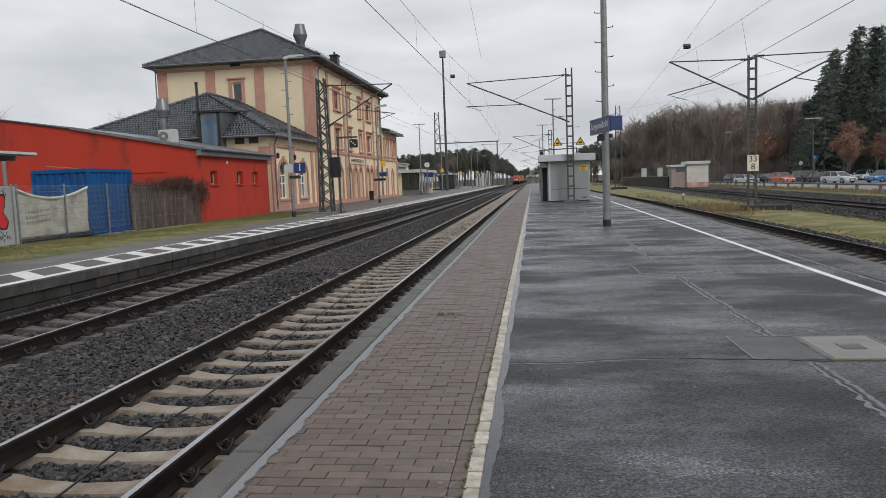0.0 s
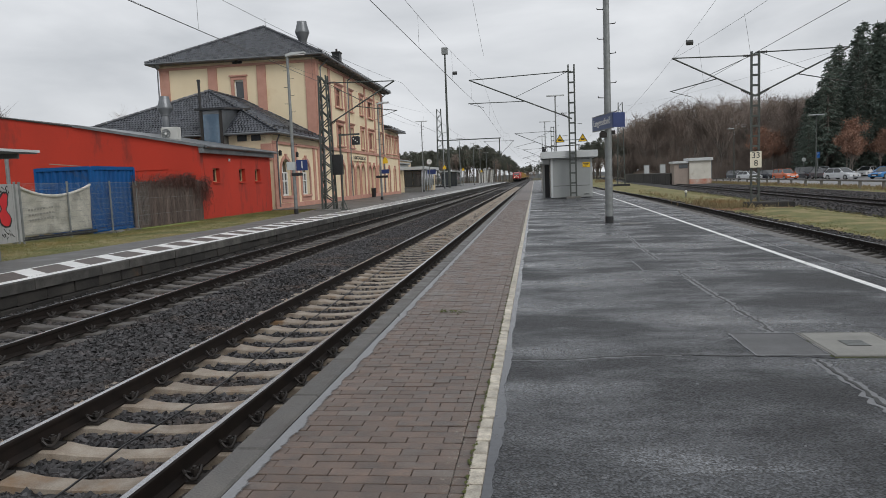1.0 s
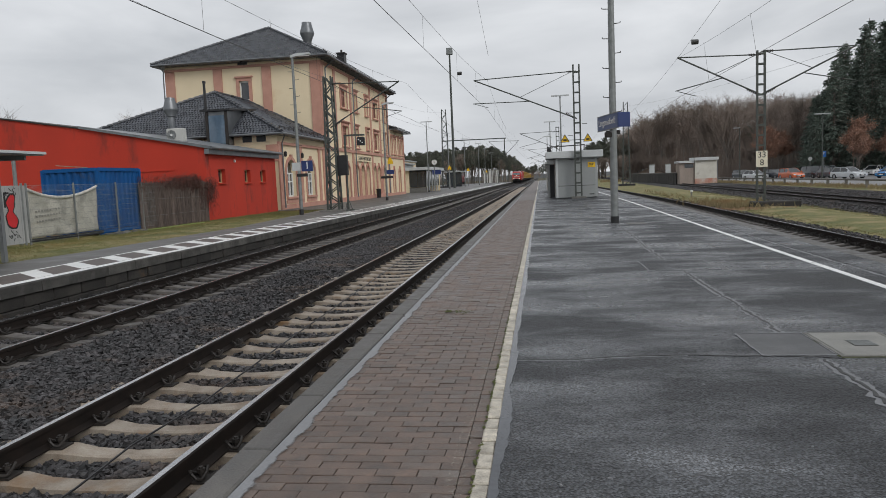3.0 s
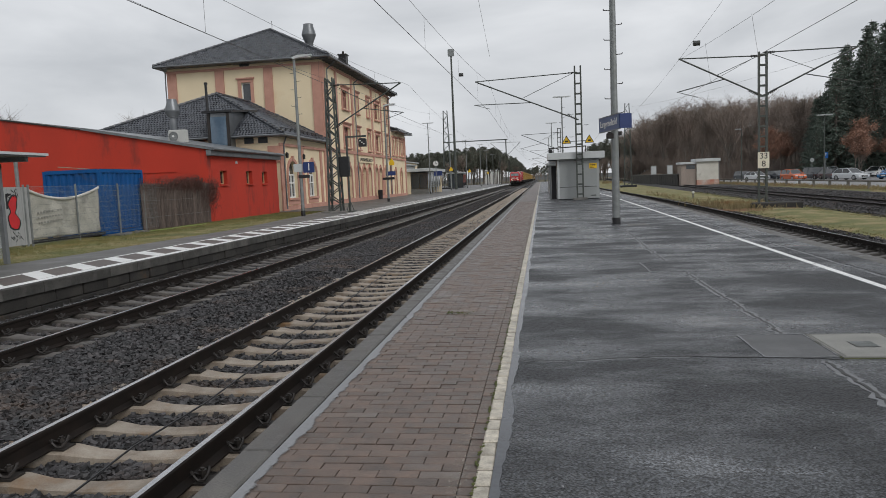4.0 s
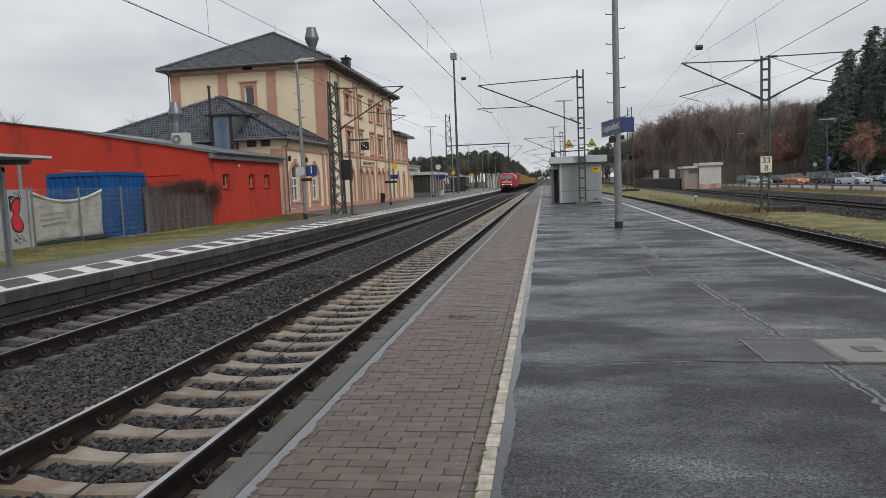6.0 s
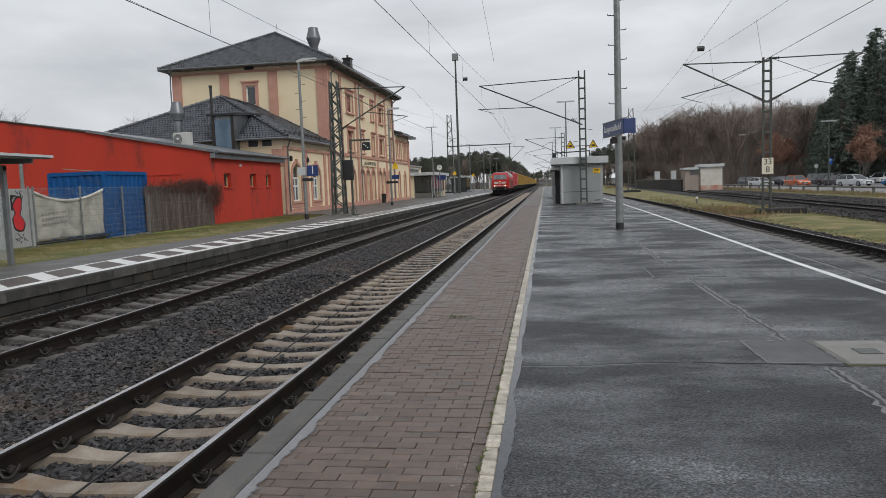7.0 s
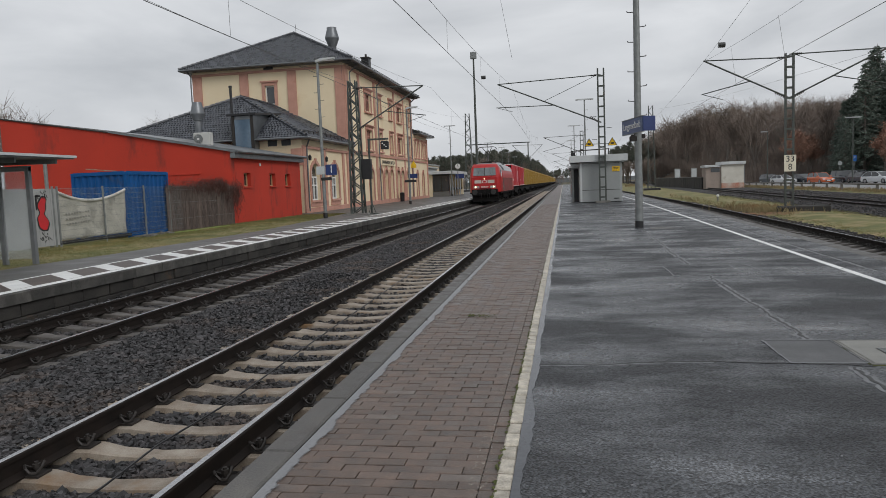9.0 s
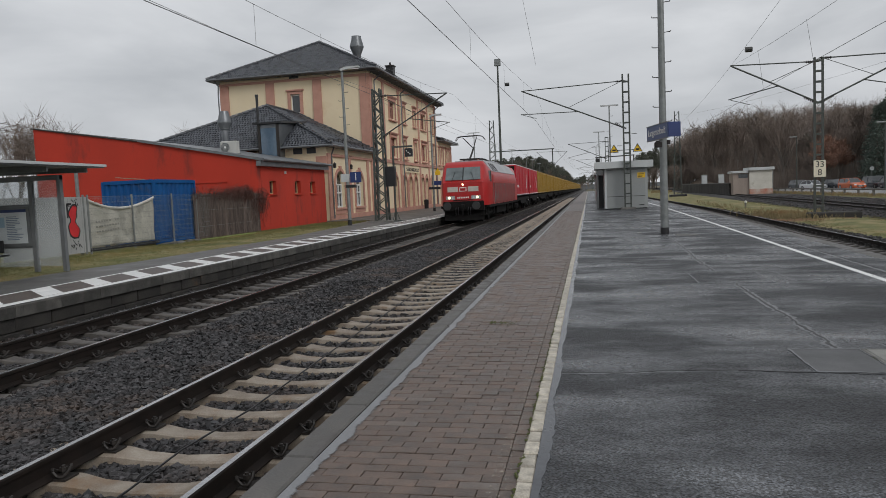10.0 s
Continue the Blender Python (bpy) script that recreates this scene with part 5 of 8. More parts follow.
for x, y in ((-14.9, 118), (-15.0, 150), (-15.2, 205)):
    w2 = thing("warning_sign", "yellow warning sign on a post beside the platform", "sign", pose(x, y, 0), group="platform warning signs")
    part("post", Build().tube((0, 0, 0), (0, 0, 3.4), 0.05), M_GALV, w2)
    part("plate", Build().prism([(-0.3, 3.25), (0.3, 3.25), (0.3, 3.5), (0, 3.95), (-0.3, 3.5)], -0.03, 0.03), M_YELLOW, w2)

# signal and its box on a post beside the mast
sg = thing("platform_signal", "black dispatch signal on a post with angled arm", "signal", pose(-10.95, 39.6, 0))
part("post", Build().tube((0, 0, 0), (0, 0, 4.3), 0.06, n=10), M_MAST, sg)
part("arm", Build().box(-0.05, 1.15, -0.06, 0.06, 4.2, 4.3), M_MAST, sg)
hd = part("signal_head", Build().bevel_box(0.72, 1.15, -0.12, 0.12, 3.66, 4.14, 0.06), M_BLACK, sg)
for x, z in ((0.83, 3.99), (0.935, 3.9), (1.04, 3.81)):
    part("lens", Build().tube((x, -0.15, z), (x, -0.11, z), 0.035, n=10), M_WHITE, hd)
part("relay_box", Build().bevel_box(-0.5, 0.1, -0.2, 0.1, 2.0, 3.15, 0.02), M_BLACK, sg, "black steel switch box")
for a in (0, 120, 240):
    part("brace", Build().tube((0.25 * math.cos(radians(a)), 0.25 * math.sin(radians(a)), 0), (0, 0, 0.7), 0.025, n=6), M_MAST, sg)
part("foot_plate", Build().bevel_box(-0.3, 0.3, -0.3, 0.3, -0.005, 0.05, 0.01), M_MAST, sg)
tagged(part("litter_bin", Build().lathe([(0.0, 0.1), (0.22, 0.1), (0.25, 0.95), (0.27, 1.0), (0.0, 1.05)], 14, (-16.4, 71.2, -0.1)), M_BLACK, smooth=True), "dark litter bin by the station doors", "bin")

# small glazed waiting building past the station
wb = thing("waiting_pavilion", "low flat-roofed pavilion with large glass front", "building", pose(-19.8, 95, 0))
part("wall", Build().box(0, 2.2, 0, 0.3, -0.01, 3.0).box(0, 0.3, 0.31, 13, -0.01, 3.0).box(0.31, 4.6, 12.7, 13, -0.01, 3.0), M_CREAM, wb)
part("roof", Build().bevel_box(-0.5, 5.2, -0.6, 13.6, 3.0, 3.4, 0.03), M_GREY_LIGHT, wb)
for i in range(5):
    f_ = part("window", Build().box(4.5, 4.53, 0.6 + i * 2.4, 2.8 + i * 2.4, 0.8, 2.9), M_WINDOW, wb)
    part("window_frame", Build().box(4.5, 4.6, 0.5 + i * 2.4, 0.6 + i * 2.4, 0.0, 3.0), M_GREY_LIGHT, f_)
for i in range(2):
    part("window", Build().box(2.3 + i * 1.1, 3.35 + i * 1.1, 0.1, 0.13, 0.7, 2.8), M_WINDOW, wb)
part("plinth", Build().box(2.2, 4.6, 0.05, 0.3, -0.01, 0.65), M_CONCRETE, wb)
for x, y, w, d, h, m_, nm in ((-19, 158, 3.4, 6, 3.2, M_WINDOW, "glass_shelter"), (-27, 390, 9, 8, 6, M_WHITE, "white_shed"), (-26, 120, 5, 12, 4.6, M_GREY_BOX, "grey_shed"), (-34, 150, 10, 16, 6, M_CREAM, "far_house")):
    t = thing(nm, "small building far along the station platform", "building", pose(x, y, 0))
    part("wall", Build().bevel_box(-w / 2, w / 2, 0, d, -0.9, h, 0.05), m_, t)
    part("roof", Build().bevel_box(-w / 2 - 0.3, w / 2 + 0.3, -0.3, d + 0.3, h, h + 0.25, 0.05), M_GREY_BOX, t)
pc = thing("platform_clock", "round white platform clock on a post", "clock", pose(-13.6, 92, 0))
part("post", Build().tube((0, 0, 0), (0, 0, 4.0), 0.06), M_GALV, pc)
part("face", Build().tube((0, -0.1, 3.9), (0, 0.1, 3.9), 0.33, n=20), M_WHITE, pc)
part("clock_hand", Build().box(-0.015, 0.015, -0.12, -0.105, 3.9, 4.2).box(0, 0.22, -0.12, -0.105, 3.885, 3.915), M_BLACK, pc)
part("sign", Build().box(-0.3, 0.8, -0.03, 0.03, 2.3, 2.9), M_BLUE, pc)


# ---- overhead line masts and wires ----
def lattice(k, x, y, z0, z1, w0, w1, d0, d1, leg=0.05, step=0.55, lace=0.03):
    """Four-legged lattice mast with zigzag lacing."""
    def corner(sx, sy, t):
        w = w0 + (w1 - w0) * t
        d = d0 + (d1 - d0) * t
        return Vector((x + sx * w / 2, y + sy * d / 2, z0 + (z1 - z0) * t))
    for sx in (-1, 1):
        for sy in (-1, 1):
            k.tube(corner(sx, sy, 0), corner(sx, sy, 1), leg, leg * 0.8, n=4)
    n = int((z1 - z0) / step)
    for i in range(n):
        a, b2 = i / n, (i + 1) / n
        s = 1 if i % 2 else -1
        for q in (-1, 1):
            k.tube(corner(s, q, a), corner(-s, q, b2), lace, n=4)
            k.tube(corner(q, s, a), corner(q, -s, b2), lace, n=4)
    return k


def ladder_mast(k, x, y, z0, z1, w, leg=0.045, step=0.62):
    """Two channels joined by batten plates."""
    for s in (-1, 1):
        k.box(x + s * w / 2 - leg, x + s * w / 2 + leg, y - 0.08, y + 0.08, z0, z1)
    z = z0 + 0.3
    while z < z1:
        k.box(x - w / 2 + leg, x + w / 2 - leg, y - 0.082, y + 0.082, z, z + 0.09)
        z += step
    return k


def insulator(k, a, b2, r=0.07):
    a, b2 = Vector(a), Vector(b2)
    n = 6
    for i in range(n):
        k.tube(a.lerp(b2, i / n), a.lerp(b2, (i + 0.55) / n), r, r * 0.6, n=8)
    return k


def cantilever(t, side, zt, zd, reach, drop, wire_z):
    """Top tube, slanted tube and registration arm with insulators."""
    part("top_tube", Build().tube((0, 0, zt), (side * reach, 0, zt + drop), 0.03, n=8), M_MAST, t)
    part("slanted_tube", Build().tube((0, 0, zd), (side * reach, 0, zt + drop), 0.04, n=8), M_MAST, t)
    part("brace", Build().tube((side * 0.2, 0, zt), (side * reach * 0.55, 0, zd + (zt + drop - zd) * 0.55), 0.015, n=6), M_MAST, t)
    m = 0.45
    part("registration_arm", Build().tube((side * reach * m, 0, zd + (zt + drop - zd) * m), (side * (reach + 0.1), 0, wire_z + 0.3), 0.025, n=6).tube((side * reach, 0, wire_z + 0.28), (side * (reach - 0.9), 0, wire_z), 0.015, n=6), M_MAST, t)
    k = insulator(Build(), (side * 0.12, 0, zt), (side * 0.6, 0, zt + drop * 0.1))
    insulator(k, (side * 0.15, 0, zd + 0.02), (side * 0.7, 0, zd + 0.15 * (zt + drop - zd)))
    part("insulator", k, M_STEEL_DARK, t, "brown ribbed insulators")


m1 = thing("catenary_mast", "green-grey lattice overhead line mast on the station platform", "mast", pose(-11.75, 39.6, 0), group="overhead line masts")
part("lattice", lattice(Build(), 0, 0, 0.0, 7.6, 0.68, 0.42, 0.62, 0.4, 0.07, 0.45, 0.04), M_MAST, m1)
part("foot_block", Build().bevel_box(-0.75, 0.75, -0.65, 0.65, -0.3, 0.06, 0.03), M_CONCRETE, m1)
cantilever(m1, 1, 7.2, 4.75, 4.1, -0.1, 5.15)
m2 = thing("catenary_mast", "tall ladder-type steel mast standing by the grey cabin", "mast", pose(2.4, 45.2, 0), group="overhead line masts")
part("shaft", ladder_mast(Build(), 0, 0, 0, 8.25, 0.36), M_MAST, m2)
part("foot_block", Build().bevel_box(-0.45, 0.45, -0.35, 0.35, -0.1, 0.12, 0.03), M_CONCRETE, m2)
part("step_iron", Build().box(-0.6, -0.3, -0.02, 0.02, 3.9, 3.93).box(0.3, 0.6, -0.02, 0.02, 4.6, 4.63).box(-0.6, -0.3, -0.02, 0.02, 5.3, 5.33), M_MAST, m2)
cantilever(m2, -1, 7.85, 4.95, 6.35, -0.2, 5.9)
for x in (-0.78, 0.62):
    w2 = part("warning_triangle", Build().prism([(x - 0.27, 3.52), (x + 0.27, 3.52), (x, 3.99)], -0.14, -0.11), M_YELLOW, m2, "yellow triangular high-voltage warning")
    part("border", Build().tube((x - 0.27, -0.15, 3.52), (x + 0.27, -0.15, 3.52), 0.022, n=4).tube((x + 0.27, -0.15, 3.52), (x, -0.15, 3.99), 0.022, n=4).tube((x, -0.15, 3.99), (x - 0.27, -0.15, 3.52), 0.022, n=4), M_BLACK, w2)
    part("pictogram", Build().box(x - 0.1, x + 0.1, -0.15, -0.142, 3.6, 3.7), M_BLACK, w2)
part("sign_bar", Build().box(-0.8, 0.65, -0.1, -0.06, 3.62, 3.66), M_MAST, m2)
m3 = thing("catenary_mast", "steel mast with kilometre board on a concrete foot", "mast", pose(11.0, 37.5, -0.55), group="overhead line masts")
part("shaft", ladder_mast(Build(), 0, 0, 0.25, 7.75, 0.36, 0.04, 0.5), M_MAST, m3)
part("foot_block", Build().bevel_box(-0.45, 1.75, -0.5, 0.5, -0.3, 0.3, 0.05), M_PLATFORM_WALL, m3)
cantilever(m3, -1, 7.55, 5.6, 4.0, 0.1, 5.7)
cantilever(m3, 1, 7.7, 5.6, 4.4, 0.0, 5.7)
kb = part("kilometre_board", Build().bevel_box(-0.27, 0.27, -0.16, -0.13, 2.02, 2.82, 0.007), mat("cream board", (0.75, 0.7, 0.56), (0.66, 0.61, 0.48), rough=0.5, scale=3, bump=0.03), m3, "cream board with black numerals")
o = part("numeral", text_mesh("33", 0.42), M_BLACK, kb)
o.matrix_basis = pose(0, -0.165, 2.62)
o = part("numeral", text_mesh("8", 0.42), M_BLACK, kb)
o.matrix_basis = pose(0, -0.165, 2.23)
m4 = thing("catenary_mast", "distant lattice mast between the siding tracks", "mast", pose(13.1, 111, -0.5), group="overhead line masts")
part("lattice", lattice(Build(), 0, 0, 0, 12.6, 1.1, 0.6, 1.0, 0.5, 0.06, 0.8), M_MAST, m4)
part("foot_block", Build().bevel_box(-1.2, 1.2, -0.8, 0.8, -0.4, 0.3, 0.05), M_BLACK, m4)
# portal over the main tracks
pt = thing("catenary_portal", "distant lattice mast with a long beam over the tracks", "mast", pose(-19.2, 146, 0), group="overhead line masts")
part("lattice", lattice(Build(), 0, 0, 0, 16.0, 1.5, 0.8, 1.4, 0.7, 0.08, 1.0, 0.045), M_MAST, pt)
part("beam", Build().bevel_box(-0.4, 12.6, -0.1, 0.1, 9.45, 9.65, 0.03), M_MAST, pt)
part("hanger", Build().tube((12.25, 0, 9.6), (12.25, 0, 6.0), 0.11, n=8), M_MAST, pt)
part("bracket", Build().tube((12.25, 0, 6.1), (9.05, 0, 9.0), 0.045, n=6).tube((12.25, 0, 6.1), (15.2, 0, 8.9), 0.045, n=6).tube((9.05, 0, 9.0), (15.2, 0, 8.9), 0.035, n=6), M_MAST, pt)
part("foot_block", Build().bevel_box(-1.6, 1.6, -1, 1, -0.2, 0.3, 0.05), M_BLACK, pt)
bp_ = thing("radio_mast", "very tall slim steel radio mast with a small antenna top", "mast", pose(-15.7, 131, 0))
part("pole", Build().tube((0, 0, 0), (0, 0, 24.6), 0.26, 0.15, n=12), M_MAST, bp_, smooth=True)
part("antenna", Build().bevel_box(-0.55, 0.55, -0.4, 0.4, 24.3, 25.5, 0.08), M_GALV, bp_)
for y, x, s in ((205, -11.6, 1), (262, -11.6, 1), (330, -11.6, 1), (410, -11.6, 1), (100, 2.6, -1), (160, 2.7, -1), (225, 2.4, -1), (300, 2, -1), (390, 2, -1)):
    t = thing("catenary_mast", "far overhead line mast beside the tracks", "mast", pose(x, y, 0), group="overhead line masts")
    part("shaft", ladder_mast(Build(), 0, 0, -0.9, 8.2, 0.4), M_MAST, t)
    cantilever(t, s, 7.6, 5.2, 5.2 if s < 0 else 4.0, -0.1, 5.3)

wires = thing("overhead_wires", "contact and carrier wires with droppers above the tracks", "overhead wires")


def span(name, pts, sag, r, n=14):
    k2 = Build()
    for a, b2 in zip(pts, pts[1:]):
        a, b2 = Vector(a), Vector(b2)
        line = [a.lerp(b2, i / n) - Vector((0, 0, sag * 4 * (i / n) * (1 - i / n))) for i in range(n + 1)]
        k2.polytube(line, r, 4)
    return part(name, k2, M_WIRE, wires)


for cx, supports in ((-7.41, [-25, 39.6, 100, 146, 205, 262, 330, 410]), (-3.28, [-20, 45.2, 100, 160, 225, 300, 390])):
    span("contact_wire", [(cx + (0.2 if i % 2 else -0.2), y, (5.03 if cx < -5 else (4.68 if y < 0 else 5.72)) + (0.3 if y > 60 and cx < -5 else 0)) for i, y in enumerate(supports)], 0.02, 0.008)
    top = [(cx + (0.2 if i % 2 else -0.2), y, 6.95 if cx < -5 else (6.6 if y < 0 else 7.6)) for i, y in enumerate(supports)]
    span("carrier_wire", top, 1.05, 0.0055)
    k = Build()
    for a, b2 in zip(top[:3], top[1:4]):
        for i in range(1, 8):
            u = i / 8
            p_ = Vector(a).lerp(Vector(b2), u)
            z = p_.z - 1.05 * 4 * u * (1 - u)
            zc = 5.04 if cx < -5 else min(5.72, 4.68 + 1.04 * (p_.y + 20) / 65.2)
            k.tube((p_.x, p_.y, z), (p_.x, p_.y, zc), 0.004, n=4)
    part("dropper_set", k, M_WIRE, wires)["kind"] = "stuff"
rp = [(6.9, -20, 5.0), (7.3, 37.5, 5.25), (8.2, 100, 5.4), (8.6, 180, 5.4)]
span("contact_wire", rp, 0.02, 0.008)
rt = [(6.75, -20, 7.2), (7.0, 37.5, 7.05), (8.1, 100, 7.2), (8.6, 180, 7.2)]
span("carrier_wire", rt, 0.95, 0.0055)
span("carrier_wire", [(6.2, 5, 9.3), (7.0, 37.5, 7.05)], 0.1, 0.0055)
k = Build()
for y in (16, 24.5, 31):
    u = (y + 20) / 57.5
    k.tube((6.85, y, 7.2 - 0.15 * u - 0.95 * 4 * u * (1 - u)), (7.05, y, 5.1), 0.005, n=4)
for c, r in (((7.84, 37.4, 7.8), 0.16), ((-3.2, 30, 5.9), 0.09)):
    k.tube(Vector(c) - Vector((r, 0, 0)), Vector(c) + Vector((r, 0, 0)), r * 0.8, n=8)
part("dropper_set", k, M_WIRE, wires)["kind"] = "stuff"
span("feeder_wire", [(15.2, 37.5, 7.1), (13.4, 111, 11.5)], 0.4, 0.007)
span("feeder_wire", [(15.2, 37.5, 5.3), (34, 37.5 + 30, 8.0)], 0.3, 0.007)
span("feeder_wire", [(-19.2, 146, 15.5), (-11.75, 39.6, 7.5), (-11.7, -10, 8.5)], 0.8, 0.007)
span("feeder_wire", [(-19.2, 146, 12.0), (-11.75, 39.6, 7.0)], 0.8, 0.007)
span("feeder_wire", [(-2.5, 37.96, 7.9), (-3.4, 20, 17.5)], 0.0, 0.008)


# ---- island platform furniture ----
sp = thing("sign_pole", "galvanised steel pole with step irons and blue station name boards", "pole", pose(2.17, 21.45, 0))
part("pole", Build().tube((0, 0, -0.05), (0, 0, 9.5), 0.115, 0.075, n=16), M_GALV, sp, smooth=True)
part("foot", Build().tube((0, 0, 0), (0, 0, 0.2), 0.122, n=16), M_BLACK, sp, "black painted foot")
s_, z_ = 1, 3.25
while z_ < 9:
    part("step_iron", Build().tube((s_ * 0.08, 0, z_), (s_ * 0.25, 0, z_ + 0.01), 0.012, n=6).tube((s_ * 0.25, 0, z_ + 0.01), (s_ * 0.26, 0, z_ + 0.05), 0.012, n=6), M_STEEL_DARK, sp)
    s_, z_ = -s_, z_ + 0.42
# the long face has the sky's reflection painted into its blue
bd = part("name_board", Build().bevel_box(0.0, 1.85, -0.05, 0.0, 2.76, 3.17, 0.006), M_BLUE_SHEEN, sp, "blue station name board with painted sky sheen and white letters")
bd.matrix_basis = pose(0.03, -0.85, 0, 0, 0, 102.5)
part("rim", Build().box(-0.01, 1.86, -0.06, 0.01, 2.74, 2.758).box(-0.01, 1.86, -0.06, 0.01, 3.172, 3.19), M_GALV, bd)
o = part("letters", text_mesh("Langenselbold", 0.275), M_WHITE, bd)
o.matrix_basis = pose(0.925, 0.006, 2.97, 0, 0, 180)
o = part("end_board", Build().bevel_box(0.0, 0.36, -0.03, 0.0, 2.76, 3.17, 0.006), M_BLUE, sp)
o.matrix_basis = pose(0.05, -0.85, 0, 0, 0, 20)
part("bracket", Build().box(-0.2, 0.2, -0.03, 0.03, 2.6, 2.72).bevel_box(-0.24, -0.04, -0.1, 0.1, 2.52, 2.68, 0.02), M_STEEL_DARK, sp)

kio = thing("platform_cabin", "grey metal-clad technical cabin with pale flat roof", "cabin")
part("wall", Build().bevel_box(1.0, 3.62, 45.7, 48.6, 0.06, 2.55, 0.01), M_GREY_BOX, kio)
part("plinth", Build().box(1.05, 3.57, 45.75, 48.6, -0.01, 0.06), M_BLACK, kio)
part("roof", Build().bevel_box(0.42, 3.95, 45.35, 49.5, 2.56, 2.98, 0.02), M_GREY_LIGHT, kio, "pale grey roof fascia")
for x in (1.03, 3.47):
    part("corner_trim", Build().box(x, x + 0.12, 45.685, 45.70, 0.06, 2.55), M_GREY_LIGHT if x < 2 else M_GREY_BOX, kio)
part("panel_joint", Build().box(1.15, 3.46, 45.692, 45.70, 0.78, 0.81).box(1.15, 3.46, 45.692, 45.70, 2.44, 2.46), M_STEEL_DARK, kio)
part("vent", Build().box(3.1, 3.4, 45.69, 45.70, 0.2, 0.26), M_BLACK, kio)
yp = part("notice", Build().box(3.02, 3.48, 45.68, 45.695, 1.92, 2.24), M_YELLOW, kio, "yellow notice plate")
k = Build()
for i in range(3):
    k.box(3.07, 3.4 - 0.05 * i, 45.677, 45.68, 2.13 - i * 0.08, 2.165 - i * 0.08)
part("print_bars", k, M_BLACK, yp)
part("door_post", Build().bevel_box(0.55, 0.68, 48.9, 49.2, 0, 2.55, 0.01), M_GREY_BOX, kio)
part("doorway", Build().box(0.69, 1.0, 48.7, 49.0, 0.0, 2.2), M_BLACK, kio)
part("display", Build().bevel_box(0.5, 0.98, 46.2, 48.2, 2.22, 2.5, 0.02), M_GREY_LIGHT, kio)
part("floodlight", Build().bevel_box(0.5, 0.75, 45.6, 45.8, 2.98, 3.22, 0.03), M_BLACK, kio)
part("roof_rail", Build().tube((0.5, 46.2, 3.3), (2.9, 46.2, 3.36), 0.035, n=6).tube((0.6, 46.2, 2.97), (0.6, 46.2, 3.3), 0.03, n=6).tube((2.85, 46.2, 2.97), (2.85, 46.2, 3.36), 0.03, n=6), M_STEEL_DARK, kio)
for x, y, h in ((1.9, 62, 8.2), (1.5, 95, 8.5), (1.5, 130, 8.5)):
    step_post("slim island platform lamp with a flat twin head", x, y, h, 0.07, 4.0, "t")
stair = thing("stair_canopy", "low grey canopy over the underpass stairs", "canopy", pose(0.7, 62, 0))
part("wall", Build().box(0, 0.15, 0, 14, -0.01, 1.1).box(2.4, 2.55, 0, 14, -0.01, 1.1), M_GREY_BOX, stair)
part("roof", Build().bevel_box(-0.2, 2.8, -0.3, 14.3, 2.5, 2.7, 0.03), M_GREY_BOX, stair)
for y in (0.1, 4.6, 9.2, 13.8):
    part("post", Build().tube((0.07, y, 1.1), (0.07, y, 2.5), 0.06).tube((2.47, y, 1.1), (2.47, y, 2.5), 0.06), M_GREY_BOX, stair)

# ---- land to the right: grass, hut, fence, car park ----
b = Build()
pts = []
for y in YS:
    pts.append((y, 6.78 + drift(y) + 1.9, far_x(y) - 3.0))
v, f = [], []
for y, xa, xb in pts:
    for i in range(5):
        v.append((xa + (xb - xa) * i / 4, y, -0.6 + 0.1 * math.sin(math.pi * i / 4) + 0.03 * noise.noise((y * 0.3, i, 0))))
for j in range(len(pts) - 1):
    f += [(j * 5 + i, j * 5 + i + 1, j * 5 + 6 + i, j * 5 + 5 + i) for i in range(4)]
tagged(part("grass_strip", b.add(v, f), M_GRASS), "yellow-green winter grass between the tracks", "grass", kind="structure")
b = Build()
v, f = [], []
for y in YS:
    v += [(far_x(y) + 6.0, y, -0.62), (24.0 + 0.02 * y, y, -0.5), (27.0 + 0.012 * y, y, -0.48)]
for j in range(len(YS) - 1):
    f += [(j * 3 + i, j * 3 + i + 1, j * 3 + 4 + i, j * 3 + 3 + i) for i in range(2)]
tagged(part("grass_strip", b.add(v, f), M_GRASS), "strip of rough grass before the car park", "grass", kind="structure")
rg = random.Random(21)
spots = []
for _ in range(5200):
    y = rg.uniform(14, 70)
    t = rg.random()
    xa, xb = 6.78 + drift(y) + 2.0, far_x(y) - 2.9
    spots.append((xa + (xb - xa) * t, y, -0.56))
blades("grass", "short yellow-green grass between the tracks", spots, 0.025, 0.075, M_BLADE, 2)
spots = [(10.6 + rg.gauss(-0.4, 0.8), 40.5 + rg.gauss(0, 2.6), -0.55) for _ in range(420)] + [(9.2 + 0.02 * y + rg.gauss(0, 0.35), y, -0.58) for y in [rg.uniform(36, 75) for _ in range(100)]]
spots += [(q * y, y, -0.6) for q, y in [(rg.uniform(0.083, 0.11), rg.uniform(165, 215)) for _ in range(1500)]]
spots += [(24.3 + 0.02 * y + rg.gauss(0, 0.8), y, -0.52) for y in [rg.uniform(40, 120) for _ in range(2200)]]
blades("dry_grass", "tall straw-coloured and rusty dry grass", spots, 0.12, 0.36, M_DRY, 3)
k = Build()
for i in range(300):
    x, y = 10.2 + rg.gauss(0, 0.9), 36.4 + rg.gauss(0, 0.7)
    k.add([(x, y, -0.53), (x + 0.06, y + 0.03, -0.52), (x + 0.04, y + 0.1, -0.5), (x - 0.03, y + 0.06, -0.52)], [(0, 1, 2, 3)])
